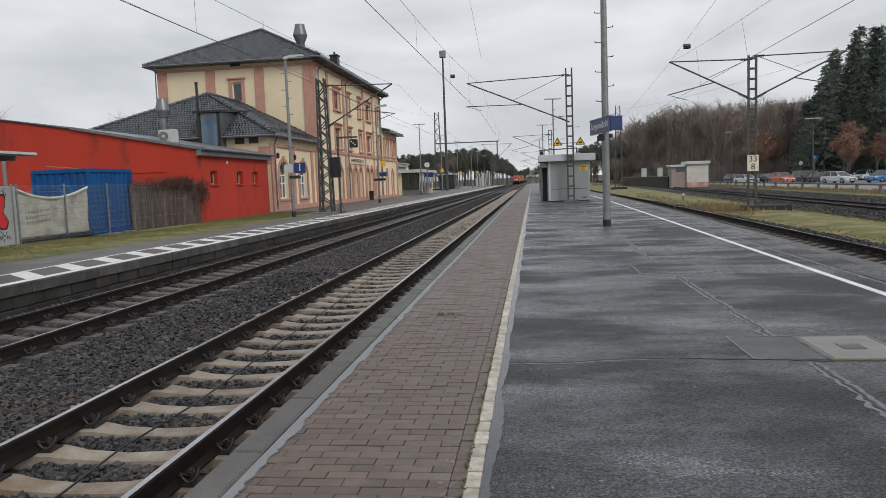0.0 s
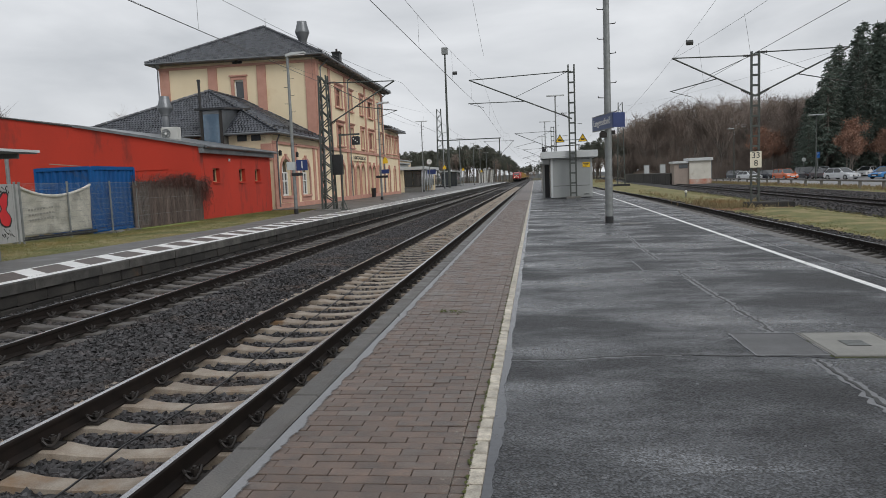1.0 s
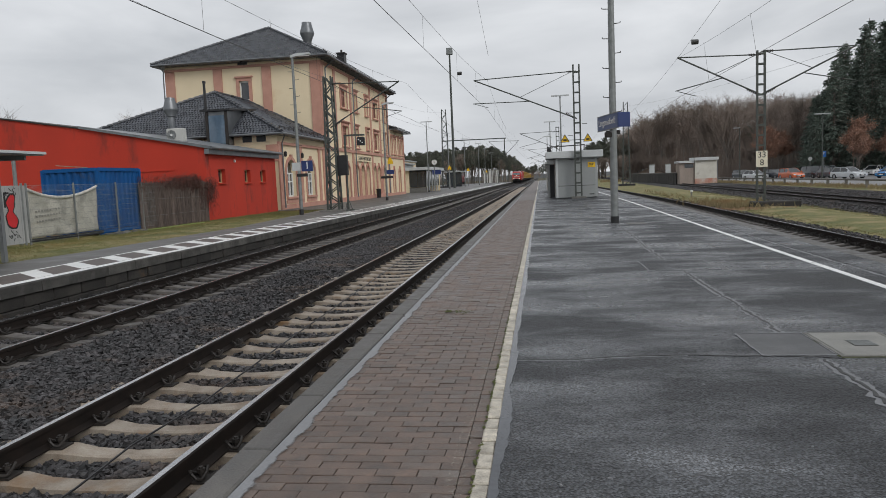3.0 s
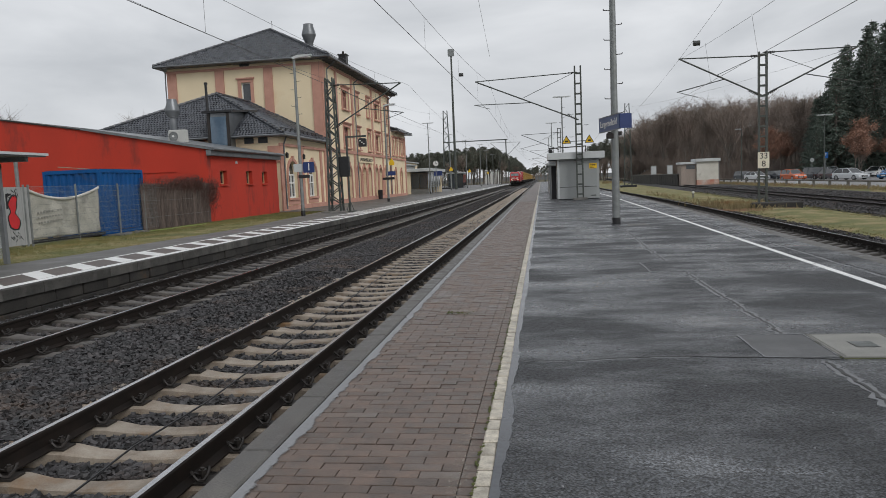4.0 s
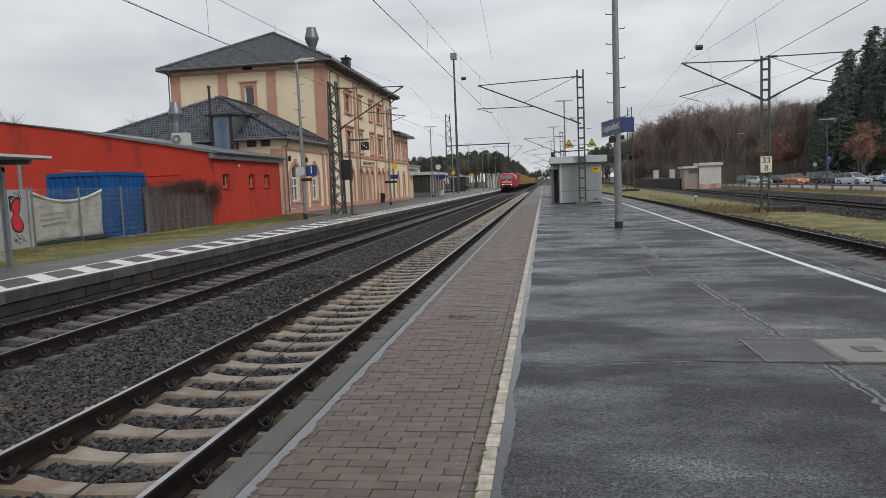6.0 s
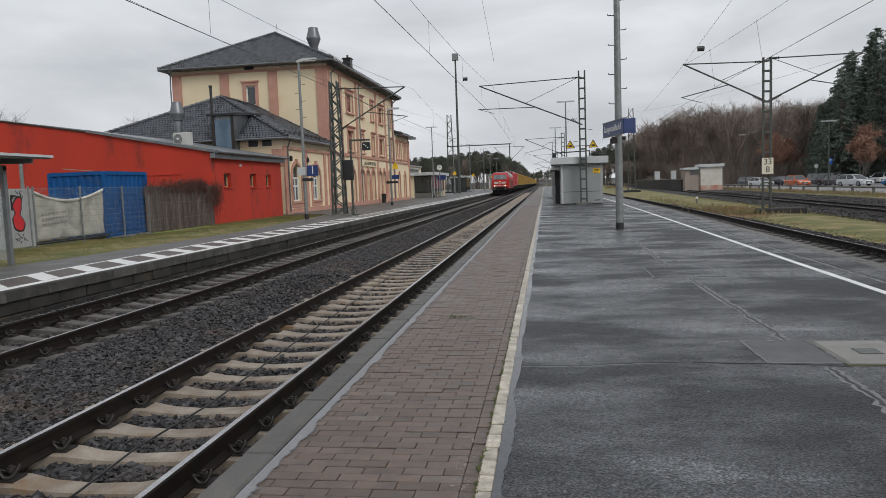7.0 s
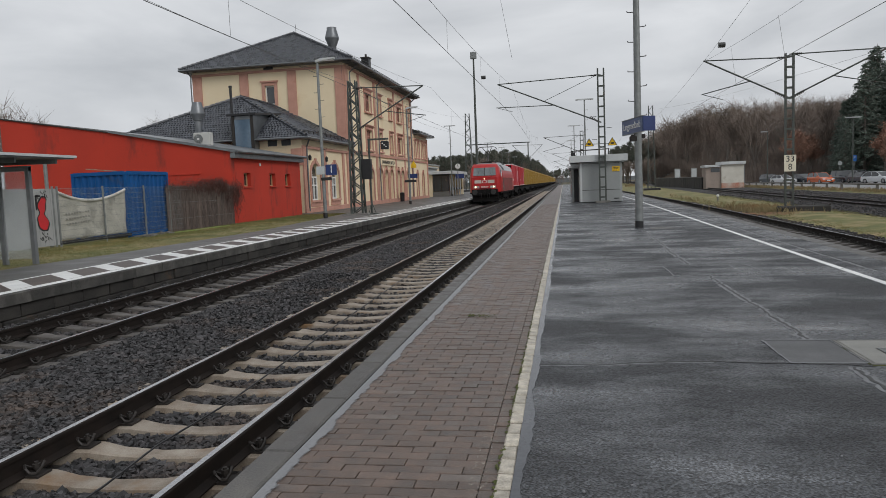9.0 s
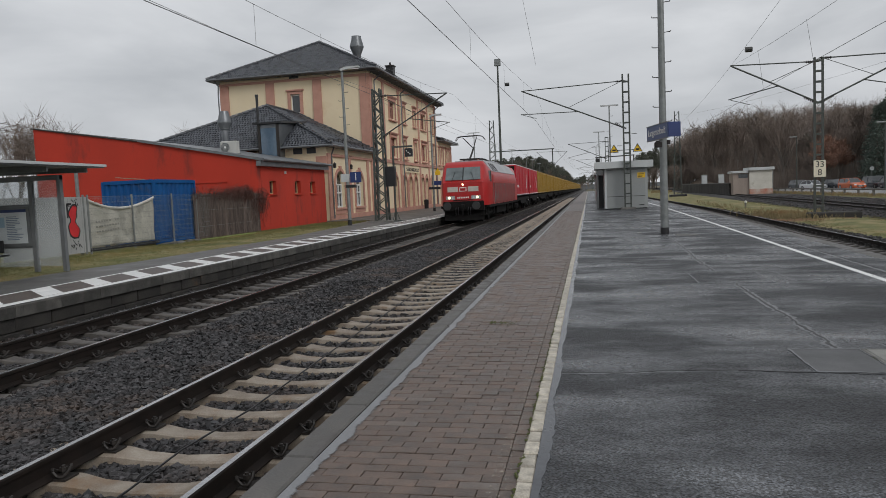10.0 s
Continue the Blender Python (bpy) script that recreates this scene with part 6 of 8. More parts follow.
tagged(part("fallen_leaves", k, mat("rust leaf", (0.24, 0.12, 0.06), (0.13, 0.07, 0.035), rough=0.8, bump=0)), "rust-brown fallen leaves around the mast foot", "leaves", kind="stuff")
tg = thing("track_marker", "small white-topped marker post in the grass", "marker", pose(11.2, 55, -0.6))
part("post", Build().tube((0, 0, 0), (0, 0, 0.45), 0.06), M_CONCRETE, tg)
part("cap", Build().lathe([(0.0, 0.6), (0.08, 0.57), (0.1, 0.5), (0.07, 0.42), (0, 0.42)], 10), M_WHITE, tg)

v = [(26.9, -20, -0.49), (120, -20, -0.49), (120, 190, -0.49), (30.5, 190, -0.49)]
tagged(part("car_park", Build().add(v + [(x, y, -0.94) for x, y, z in v], [(0, 1, 2, 3), (0, 4, 5, 1), (3, 7, 4, 0)]), M_LOT), "wet grey asphalt car park", "car park", kind="structure")
gf = thing("guard_rail", "grey timber guard rail on short posts along the car park", "fence")
M_TIMBER = mat("grey timber", (0.17, 0.16, 0.145), (0.1, 0.095, 0.085), rough=0.75, scale=4, fine=50, bump=0.2)
n_ = 0
prev = None
for i in range(22):
    y = 44 + i * 4.0
    x = 24.6 + 0.016 * y
    part("post", Build().bevel_box(x - 0.09, x + 0.09, y - 0.09, y + 0.09, -0.7, 0.16, 0.02), M_TIMBER, gf)
    if prev:
        part("rail", Build().tube((*prev, 0.12), (x, y, 0.12), 0.075, n=8), M_TIMBER, gf)
    prev = (x, y)
hut = thing("trackside_hut", "pale rendered trackside hut with a flat roof and peeling base", "hut", pose(20.6, 106, -0.5))
M_HUT = mat("stained white render", (0.62, 0.6, 0.54), (0.5, 0.48, 0.42), rough=0.8, scale=0.9, fine=30, bump=0.15, stain=(0.4, 0.37, 0.31), stain_scale=0.8, stain_at=0.56)
part("wall", Build().bevel_box(1.5, 4.5, 0, 3, 0.7, 3.3, 0.02), M_HUT, hut)
part("base", Build().box(1.5, 4.55, -0.05, 3.05, -0.2, 0.7), mat("exposed brick base", (0.42, 0.14, 0.08), (0.5, 0.46, 0.4), rough=0.85, scale=1.0, fine=20, bump=0.3), hut)
part("annex_wall", Build().bevel_box(-0.6, 1.49, 0.2, 3, -0.2, 3.0, 0.02), mat("timber grey pink", (0.34, 0.28, 0.24), (0.24, 0.2, 0.17), rough=0.8, scale=1, fine=20, bump=0.2, streak=0.2), hut)
part("window", Build().box(0.1, 1.3, 0.15, 0.198, 2.3, 2.85), M_WINDOW, hut)
part("roof", Build().bevel_box(1.35, 4.7, -0.35, 3.3, 3.3, 3.7, 0.03).bevel_box(-0.8, 1.34, -0.1, 3.2, 3.0, 3.3, 0.03), M_GREY_LIGHT, hut)
part("pipe", Build().tube((4.62, 0.3, 0), (4.62, 0.3, 3.3), 0.06), M_ZINC, hut)
rw = thing("retaining_wall", "low dark ribbed retaining wall beside the sidings", "wall")
k = Build()
for i in range(26):
    part("panel", Build().bevel_box(19.8, 20.1, 108 + i * 2.0, 109.9 + i * 2.0, -0.9, 1.1, 0.02), M_PLATFORM_WALL, rw)
part("cap", Build().bevel_box(19.75, 20.2, 107.9, 160, 1.1, 1.2, 0.02), M_CONCRETE, rw)
for x, y in ((22.8, 150), (26.0, 150)):
    ib = thing("notice_board", "upright notice board with white posters by the car park", "notice board", pose(x, y, -0.5))
    part("frame", Build().bevel_box(-0.55, 0.55, -0.1, 0.1, 0.7, 3.4, 0.03), M_GREY_BOX, ib)
    part("poster", Build().box(-0.45, 0.45, -0.12, -0.102, 0.95, 3.2), M_GREY_LIGHT, ib)
    part("post", Build().box(-0.5, -0.4, -0.05, 0.05, -0.4, 0.7).box(0.4, 0.5, -0.05, 0.05, -0.4, 0.7), M_GREY_BOX, ib)


def parking_lamp(x, y, h, arms):
    t = thing("street_lamp", "slim dark car park lamp post", "lamp post", pose(x, y, -0.5), group="car park lamps")
    part("pole", Build().tube((0, 0, 0), (0, 0, h), 0.11, 0.06, n=8), M_MAST, t)
    for s in arms:
        part("lamp_head", Build().bevel_box(min(0, s * 1.0), max(0, s * 1.0), -0.15, 0.15, h - 0.05, h + 0.1, 0.03), M_GREY_BOX, t)


parking_lamp(33.3, 125, 8.6, (-1,))
parking_lamp(38.9, 105, 8.9, (-1, 1))
parking_lamp(44.8, 75, 7.0, (1,))
ps = thing("parking_sign", "blue parking sign on a post", "sign", pose(43.2, 116, -0.5))
part("post", Build().tube((0, 0, 0), (0, 0, 4.0), 0.05), M_GALV, ps)
pl = part("plate", Build().bevel_box(-0.3, 0.3, -0.08, -0.05, 3.1, 4.0, 0.01), mat("sign blue", (0.02, 0.16, 0.55), rough=0.35, bump=0.02), ps)
o = part("letters", text_mesh("P", 0.55), M_WHITE, pl)
o.matrix_basis = pose(0, -0.086, 3.65)
ps = thing("round_sign", "round white traffic sign on a post", "sign", pose(41.2, 116, -0.5))
part("post", Build().tube((0, 0, 0), (0, 0, 3.4), 0.06), M_GALV, ps)
part("plate", Build().tube((0, -0.1, 2.9), (0, -0.06, 2.9), 0.3, n=18), M_GREY_LIGHT, ps)

M_TYRE = mat("tyre rubber", (0.02, 0.02, 0.021), (0.012, 0.012, 0.012), rough=0.8, bump=0.1)
M_RIM = mat("alloy rim", (0.35, 0.36, 0.37), rough=0.35, metal=0.8, bump=0)
M_CARGLASS = mat("car glass", (0.02, 0.025, 0.028), (0.015, 0.018, 0.02), rough=0.05, bump=0, spec=0.9)
M_TAIL = mat("tail lamp", (0.3, 0.01, 0.012), rough=0.2, bump=0)
M_LAMP_CLEAR = mat("headlamp glass", (0.6, 0.62, 0.64), rough=0.15, bump=0)


def car(label, x, y, turn, paint, L=4.3, H=1.5, W=1.8, suv=False):
    t = thing("car", label, "car", pose(x, y, -0.49, 0, 0, turn), group="parked cars")
    hood, belt = (0.95 if suv else 0.85), (1.0 if suv else 0.92)
    # side profile along x: front at +L/2
    prof = [(-L / 2, 0.45), (-L / 2 + 0.02, 0.75), (-L / 2 + 0.12, belt), (L / 2 - 1.25, belt), (L / 2 - 0.35, hood - 0.08), (L / 2 - 0.05, 0.66), (L / 2, 0.4), (L / 2 - 0.08, 0.22), (-L / 2 + 0.1, 0.24)]
    k2 = Build()
    m = len(prof)
    rings = [(-W / 2, 0.06), (-W / 2 + 0.07, 0), (W / 2 - 0.07, 0), (W / 2, 0.06)]
    vv = []
    for yy, inset in rings:
        for px_, pz in prof:
            vv.append((px_ * (1 - inset * 0.6), yy, pz - (inset if pz > 0.8 else 0)))
    ff = []
    for r in range(3):
        ff += [(r * m + i, r * m + (i + 1) % m, (r + 1) * m + (i + 1) % m, (r + 1) * m + i) for i in range(m)]
    ff += [tuple(range(m))[::-1], tuple(range(3 * m, 4 * m))]
    body = part("body", k2.add(vv, ff), paint, t, smooth=True, bevel=0.03)
    r0, r1 = -L / 2 + 0.2, L / 2 - 1.2
    cab = [(r0 - 0.05, belt - 0.02), (r0 + (0.15 if suv else 0.45), H - 0.04), (r0 + 1.0, H), (r1 - 0.75, H - 0.03), (r1 + 0.12, belt - 0.02)]
    k2 = Build()
    vv = [(a, s * (W / 2 - 0.06 - (0.16 if z > belt else 0)), z) for s in (-1, 1) for a, z in cab]
    part("greenhouse", k2.add(vv, [(0, 1, 2, 3, 4), (9, 8, 7, 6, 5), (0, 5, 6, 1), (1, 6, 7, 2), (2, 7, 8, 3), (3, 8, 9, 4), (4, 9, 5, 0)]), M_CARGLASS, body, "dark car windows")
    k2 = Build()
    vv = [(a, s * (W / 2 - 0.2), z + 0.012) for s in (-1, 1) for a, z in cab[1:4]] 
    part("roof_panel", k2.add(vv + [(a, b3, z - 0.05) for a, b3, z in vv], [(0, 1, 4, 3), (1, 2, 5, 4), (6, 9, 10, 7), (7, 10, 11, 8), (0, 3, 9, 6), (2, 8, 11, 5), (0, 6, 7, 1), (1, 7, 8, 2), (3, 4, 10, 9), (4, 5, 11, 10)]), paint, body)
    for s in (-1, 1):
        k2 = Build()
        for i in (0, 2, 3):
            a, b3 = cab[i], cab[i + 1]
            k2.tube((a[0], s * (W / 2 - 0.05 - (0.16 if a[1] > belt else 0)), a[1]), (b3[0], s * (W / 2 - 0.05 - (0.16 if b3[1] > belt else 0)), b3[1]), 0.035, n=5)
        xm_ = (r0 + r1) / 2
        k2.tube((xm_, s * (W / 2 - 0.06), belt), (xm_ - 0.05, s * (W / 2 - 0.21), H - 0.02), 0.035, n=5)
        part("pillar", k2, paint, body)
        part("mirror", Build().bevel_box(r1 - 0.15, r1 + 0.02, min(s * W / 2, s * (W / 2 + 0.2)), max(s * W / 2, s * (W / 2 + 0.2)), belt, belt + 0.14, 0.03), paint, body)
        part("headlight", Build().bevel_box(L / 2 - 0.3, L / 2 - 0.02, min(s * 0.5, s * (W / 2 - 0.08)), max(s * 0.5, s * (W / 2 - 0.08)), 0.6, 0.74, 0.02), M_LAMP_CLEAR, body)
        part("tail_light", Build().bevel_box(-L / 2 - 0.01, -L / 2 + 0.12, min(s * 0.6, s * (W / 2 - 0.04)), max(s * 0.6, s * (W / 2 - 0.04)), 0.68, 0.86, 0.02), M_TAIL, body)
        for wx in (-L / 2 + 0.75, L / 2 - 0.8):
            wh = part("wheel", Build().tube((wx, s * (W / 2 - 0.2), 0.32), (wx, s * (W / 2 + 0.01), 0.32), 0.32, n=18), M_TYRE, t)
            part("rim", Build().tube((wx, s * (W / 2 - 0.02), 0.32), (wx, s * (W / 2 + 0.02), 0.32), 0.2, n=12), M_RIM, wh)
    part("grille", Build().box(L / 2 - 0.06, L / 2 + 0.012, -0.45, 0.45, 0.36, 0.58), M_BLACK, body)
    part("number_plate", Build().box(L / 2 + 0.012, L / 2 + 0.02, -0.26, 0.26, 0.4, 0.5), M_WHITE, body)
    return t


def paint(name, c):
    return mat(name, c, tuple(q * 0.92 for q in c), rough=0.25, scale=1, fine=5, bump=0, coat=0.6)


P_DARK, P_WHITE, P_ORANGE, P_GREY, P_SILVER, P_BLUE, P_SILVER_PALE = paint("anthracite car paint", (0.03, 0.035, 0.045)), paint("white car paint", (0.7, 0.71, 0.72)), paint("orange car paint", (0.55, 0.11, 0.03)), paint("grey car paint", (0.09, 0.1, 0.11)), paint("silver car paint", (0.4, 0.43, 0.45)), paint("blue car paint", (0.02, 0.17, 0.42)), paint("pale silver car paint", (0.6, 0.62, 0.64))
CARS = [
    ("dark grey estate car parked", 36.2, 134, -74, P_GREY, 4.5, 1.6, True),
    ("white hatchback parked", 34.9, 122, -66, P_WHITE, 4.2, 1.45, False),
    ("dark hatchback parked", 37.6, 121, -72, P_DARK, 4.3, 1.5, True),
    ("orange compact crossover parked", 37.0, 111.5, -80, P_ORANGE, 4.4, 1.62, True),
    ("black van-like car parked", 40.4, 112.5, -80, P_DARK, 4.5, 1.78, True),
    ("grey estate car parked", 41.2, 108, -78, P_GREY, 4.6, 1.5, False),
    ("silver van with white roof parked", 44.0, 116, -80, P_SILVER, 4.2, 1.75, True),
    ("pale silver saloon parked", 39.3, 97.5, -66, P_SILVER_PALE, 4.3, 1.5, False),
    ("white city car parked", 49.8, 115, -140, P_WHITE, 3.7, 1.5, False),
    ("bright blue hatchback parked", 43.0, 94, -150, P_BLUE, 4.2, 1.5, False)]
for lab, x, y, turn, pa, L_, H_, suv in CARS:
    car(lab + " in the wet car park", x, y, turn, pa, L_, H_, 1.8, suv)


# ---- trees ----
M_BARK = mat("grey brown bark", (0.2, 0.175, 0.152), (0.11, 0.095, 0.083), rough=0.9, scale=3, fine=20, bump=0.3, spread=0.25)
M_TWIG = mat("grey brown twig", (0.25, 0.2, 0.168), (0.158, 0.128, 0.108), rough=0.9, scale=0.6, fine=5, bump=0, spread=0.25)
M_BEECH = mat("rusty winter leaf", (0.31, 0.17, 0.115), (0.2, 0.11, 0.078), rough=0.85, scale=0.7, fine=6, bump=0, spread=0.2)
M_NEEDLE = mat("dark spruce needle", (0.12, 0.155, 0.125), (0.08, 0.108, 0.088), rough=0.8, scale=0.5, fine=4, bump=0, spread=0.25)
# needle colour lightened and greyed to stand for distance haze
M_PINE_HAZE = mat("hazed pine needle", (0.14, 0.15, 0.115), (0.09, 0.1, 0.078), rough=0.8, scale=0.5, fine=4, bump=0, spread=0.2)


def bare_tree(seed, h=12.0, leaves=False):
    rnd = random.Random(seed)
    trunk, twig, leaf = Build(), Build(), Build()

    def grow(p, d, ln, r, depth):
        q = p + d * ln
        (trunk if depth < 2 else twig).tube(p, q, r, r * 0.66, n=6 if depth < 2 else 3, caps=False)
        if depth >= 4:
            for _ in range(5):
                a = q + Vector((rnd.uniform(-1, 1), rnd.uniform(-1, 1), rnd.uniform(-0.3, 1.2))) * ln * 0.9
                s = Vector((rnd.uniform(-1, 1), rnd.uniform(-1, 1), rnd.uniform(-1, 1))) * 0.022
                twig.add([q - s, q + s, a], [(0, 1, 2)])
                if leaves:
                    for _ in range(7):
                        c = q.lerp(a, rnd.random()) + Vector((rnd.uniform(-1, 1), rnd.uniform(-1, 1), rnd.uniform(-1, 1))) * 0.3
                        u, w = Vector((rnd.uniform(-1, 1), rnd.uniform(-1, 1), rnd.uniform(-1, 1))) * 0.13, Vector((rnd.uniform(-1, 1), rnd.uniform(-1, 1), rnd.uniform(-1, 1))) * 0.13
                        leaf.add([c - u, c + w, c + u], [(0, 1, 2)])
            return
        n = 4 if depth == 0 else 3
        for i in range(n):
            e = (d + Vector((rnd.uniform(-1, 1), rnd.uniform(-1, 1), rnd.uniform(0.0, 1.1))) * (0.6 if depth else 0.42)).normalized()
            grow(p.lerp(q, rnd.uniform(0.55, 1.0)), e, ln * rnd.uniform(0.62, 0.85), r * 0.58, depth + 1)
        if depth < 3:
            grow(q, (d + Vector((rnd.uniform(-0.2, 0.2), rnd.uniform(-0.2, 0.2), 0.1))).normalized(), ln * 0.75, r * 0.62, depth + 1)

    grow(Vector((0, 0, -0.3)), Vector((0, 0, 1)), h * 0.3, h * 0.0105, 0)
    return trunk, twig, leaf


def conifer(seed, h=22.0, spruce=True):
    rnd = random.Random(seed)
    trunk, need = Build(), Build()
    trunk.tube((0, 0, -0.3), (0, 0, h), h * 0.014, 0.03, n=7)
    n = 75 if spruce else 34
    for i in range(n):
        t = i / n
        z = h * (0.1 + 0.89 * t) if spruce else h * (0.5 + 0.48 * t)
        reach = (h * 0.19 * (1 - t) ** 0.75 + 0.35) * rnd.uniform(0.65, 1.25) if spruce else h * 0.2 * math.sin(math.pi * (0.25 + 0.7 * t)) * rnd.uniform(0.5, 1.2)
        for j in range(6 if spruce else 4):
            a = rnd.uniform(0, 6.283)
            d = Vector((math.cos(a), math.sin(a), -0.25 if spruce else rnd.uniform(-0.05, 0.3)))
            tip = Vector((0, 0, z)) + d * reach
            trunk.tube((0, 0, z), tip, 0.04, 0.012, n=3, caps=False)
            m = max(3, int(reach * 4.2)) if spruce else int(6 + reach * 5)
            for q in range(m):
                c = Vector((0, 0, z)).lerp(tip, 0.25 + 0.75 * (q + rnd.random()) / m) + Vector((rnd.uniform(-1, 1), rnd.uniform(-1, 1), rnd.uniform(-0.7, 0.4))) * (0.3 if spruce else 0.55)
                for _ in range(2):
                    u = Vector((rnd.uniform(-1, 1), rnd.uniform(-1, 1), rnd.uniform(-0.8, 0.3))) * (0.42 if spruce else 0.38)
                    w = Vector((rnd.uniform(-1, 1), rnd.uniform(-1, 1), rnd.uniform(-0.5, 0.5))) * 0.16
                    need.add([c - u * 0.5 - w, c - u * 0.5 + w, c + u], [(0, 1, 2)])
    return trunk, need


def raw(build, name):
    me = bpy.data.meshes.new(name)
    me.from_pydata(build.v, [], build.f)
    return me


def tree_kind(name, label, builds, mats, m, group):
    t = thing(name, label, "tree", m, group)
    for nm, bd, mt in zip(("trunk", "crown", "leaves"), builds, mats):
        if bd.v:
            part(nm, raw(bd, nm), mt, t)
    return t


def hill(x, y):
    """Height of the wooded slope right of the car park."""
    d = (x - 50 - 0.02 * (y - 100))
    return -0.5 + max(0.0, min(d * 0.12, 6.0))


# wooded slope
v, f = [], []
XS = [44, 50, 60, 75, 95, 125, 170, 260]
HY = [60, 90, 120, 160, 200, 260, 340, 450]
for y in HY:
    for x in XS:
        v.append((x, y, hill(x, y) - 0.06))
for j in range(len(HY) - 1):
    f += [(j * 8 + i, j * 8 + i + 1, j * 8 + 9 + i, j * 8 + 8 + i) for i in range(7)]
tagged(part("hillside", Build().add(v, f), mat("leaf litter slope", (0.1, 0.065, 0.04), (0.05, 0.036, 0.025), rough=0.95, scale=0.3, fine=4, bump=0.6, depth=0.2)), "brown leaf-littered wooded slope", "hillside", kind="structure")

rt_ = random.Random(33)
BARE = [tree_kind("bare_tree", "leafless grey-brown deciduous tree at the wood's edge", bare_tree(50 + i, 12.5), (M_BARK, M_TWIG, M_BEECH), pose(48 + 5 * i, 150 + 6 * i, hill(48 + 5 * i, 150)), "bare trees") for i in range(4)]
SPRUCE = [tree_kind("spruce", "tall dark green spruce on the slope", conifer(70 + i, 22), (M_BARK, M_NEEDLE), pose(58 + 6 * i, 128 + i * 7, hill(58 + 6 * i, 128)), "spruces") for i in range(3)]
PINES = [tree_kind("pine", "dark pine with an uneven crown", conifer(90 + i, 20, False), (M_BARK, M_PINE_HAZE), pose(66 + 9 * i, 240, hill(66 + 9 * i, 240)), "pines") for i in range(2)]
BEECH = tree_kind("beech", "young beech holding rusty winter leaves", bare_tree(61, 8.5, True), (M_BARK, M_TWIG, M_BEECH), pose(43.4, 135, -0.5), "rust-leaved trees")


def plant(src, x, y, s, z=None):
    o2 = copy_thing(src, pose(x, y, hill(x, y) if z is None else z, 0, 0, rt_.uniform(0, 360)))
    o2.scale = (s * rt_.uniform(0.9, 1.1),) * 2 + (s,)
    return o2


for i in range(8):
    plant(BEECH, *[(45.4, 111), (47.0, 113), (44.6, 108), (40.2, 131), (42.0, 133), (50.5, 112), (52.5, 114), (38.6, 128)][i], [1.05, 0.9, 0.8, 1.1, 1.0, 0.85, 0.8, 0.85][i])
# rising ground behind the car park, further back
def slope(y):
    t = min(max((y - 172) / 90, 0), 1)
    return -0.62 + 10.5 * t * t * (3 - 2 * t)


v, f = [], []
QS = [0.085, 0.1, 0.12, 0.2, 0.3, 0.42, 0.6]
SY = [168, 180, 195, 210, 230, 262, 330, 460]
for y in SY:
    for q in QS:
        edge_ = min(max((q - 0.12) / 0.06, 0), 1)
        v.append((q * y, y, -0.62 + (slope(y) + 0.62) * edge_ + 0.5 * noise.noise((q * 20, y * 0.05, 0)) * edge_))
for j in range(len(SY) - 1):
    f += [(j * 7 + i, j * 7 + i + 1, j * 7 + 8 + i, j * 7 + 7 + i) for i in range(6)]
M_LITTER = mat("brown undergrowth floor", (0.13, 0.09, 0.06), (0.07, 0.05, 0.036), rough=0.95, scale=0.3, fine=4, bump=0.6, depth=0.2)
tagged(part("hillside", Build().add(v, f), M_LITTER), "brown wooded hillside behind the sidings", "hillside", kind="structure")
# wood along the right
for i in range(130):
    y = rt_.uniform(150, 250)
    q = rt_.uniform(0.112, 0.42)
    if y * q < 34:
        y = min(34 / q + rt_.uniform(0, 40), 320)
    z = slope(y) if q > 0.18 else -0.6
    ang = 0.061 + 0.031 * min(max((q - 0.12) / 0.07, 0), 1)
    plant(rt_.choice(BARE), y * q, y, max((ang * y + 1.6 - z) / 12.2, 0.4) * rt_.choice((0.6, 0.8, 0.92, 1.0, 1.1)), z)
# brushwood at the foot of the wood
k = Build()
for i in range(24000):
    q = rt_.uniform(0.1, 0.42)
    y = max(rt_.uniform(140, 275), 33 / q)
    c = Vector((q * y, y, (slope(y) * min(max((q - 0.12) / 0.06, 0), 1) if y > 168 else -0.6) - 0.1))
    t_ = c + Vector((rt_.uniform(-1.1, 1.1), rt_.uniform(-1.1, 1.1), rt_.uniform(1.0, 4.5 + (3.5 if y > 235 else 0))))
    k.add([c - Vector((0.07, 0, 0)), c + Vector((0.07, 0, 0)), t_], [(0, 1, 2)])
me_ = bpy.data.meshes.new("brushwood")
me_.from_pydata(k.v, [], k.f)
tagged(part("brushwood", me_, M_TWIG), "tangled brown brushwood at the foot of the wood", "brushwood", kind="stuff")
for i in range(28):
    y = rt_.uniform(150, 230)
    plant(rt_.choice(BARE), max(y * rt_.uniform(0.2, 0.4), 44), y, rt_.uniform(0.35, 0.65), -0.5)
for i in range(62):
    y = rt_.uniform(118, 165)
    q = 0.36 + 0.2 * rt_.random()
    plant(rt_.choice(SPRUCE), y * q, y, (0.13 + 0.06 * min((q - 0.36) / 0.07, 1)) * y / 23.5 * rt_.choice((0.7, 0.85, 0.95, 1.08)))
for i in range(20):
    y = rt_.uniform(128, 140)
    plant(rt_.choice(BARE), y * rt_.uniform(0.34, 0.5), y - 8, rt_.uniform(0.35, 0.6))
for i in range(70):
    y = rt_.uniform(270, 360)
    q = rt_.uniform(0.066, 0.2)
    plant(rt_.choice(PINES), y * q, y, (0.047 + 0.25 * (q - 0.066)) * y / 18.5 * rt_.uniform(0.75, 1.05), -0.9)
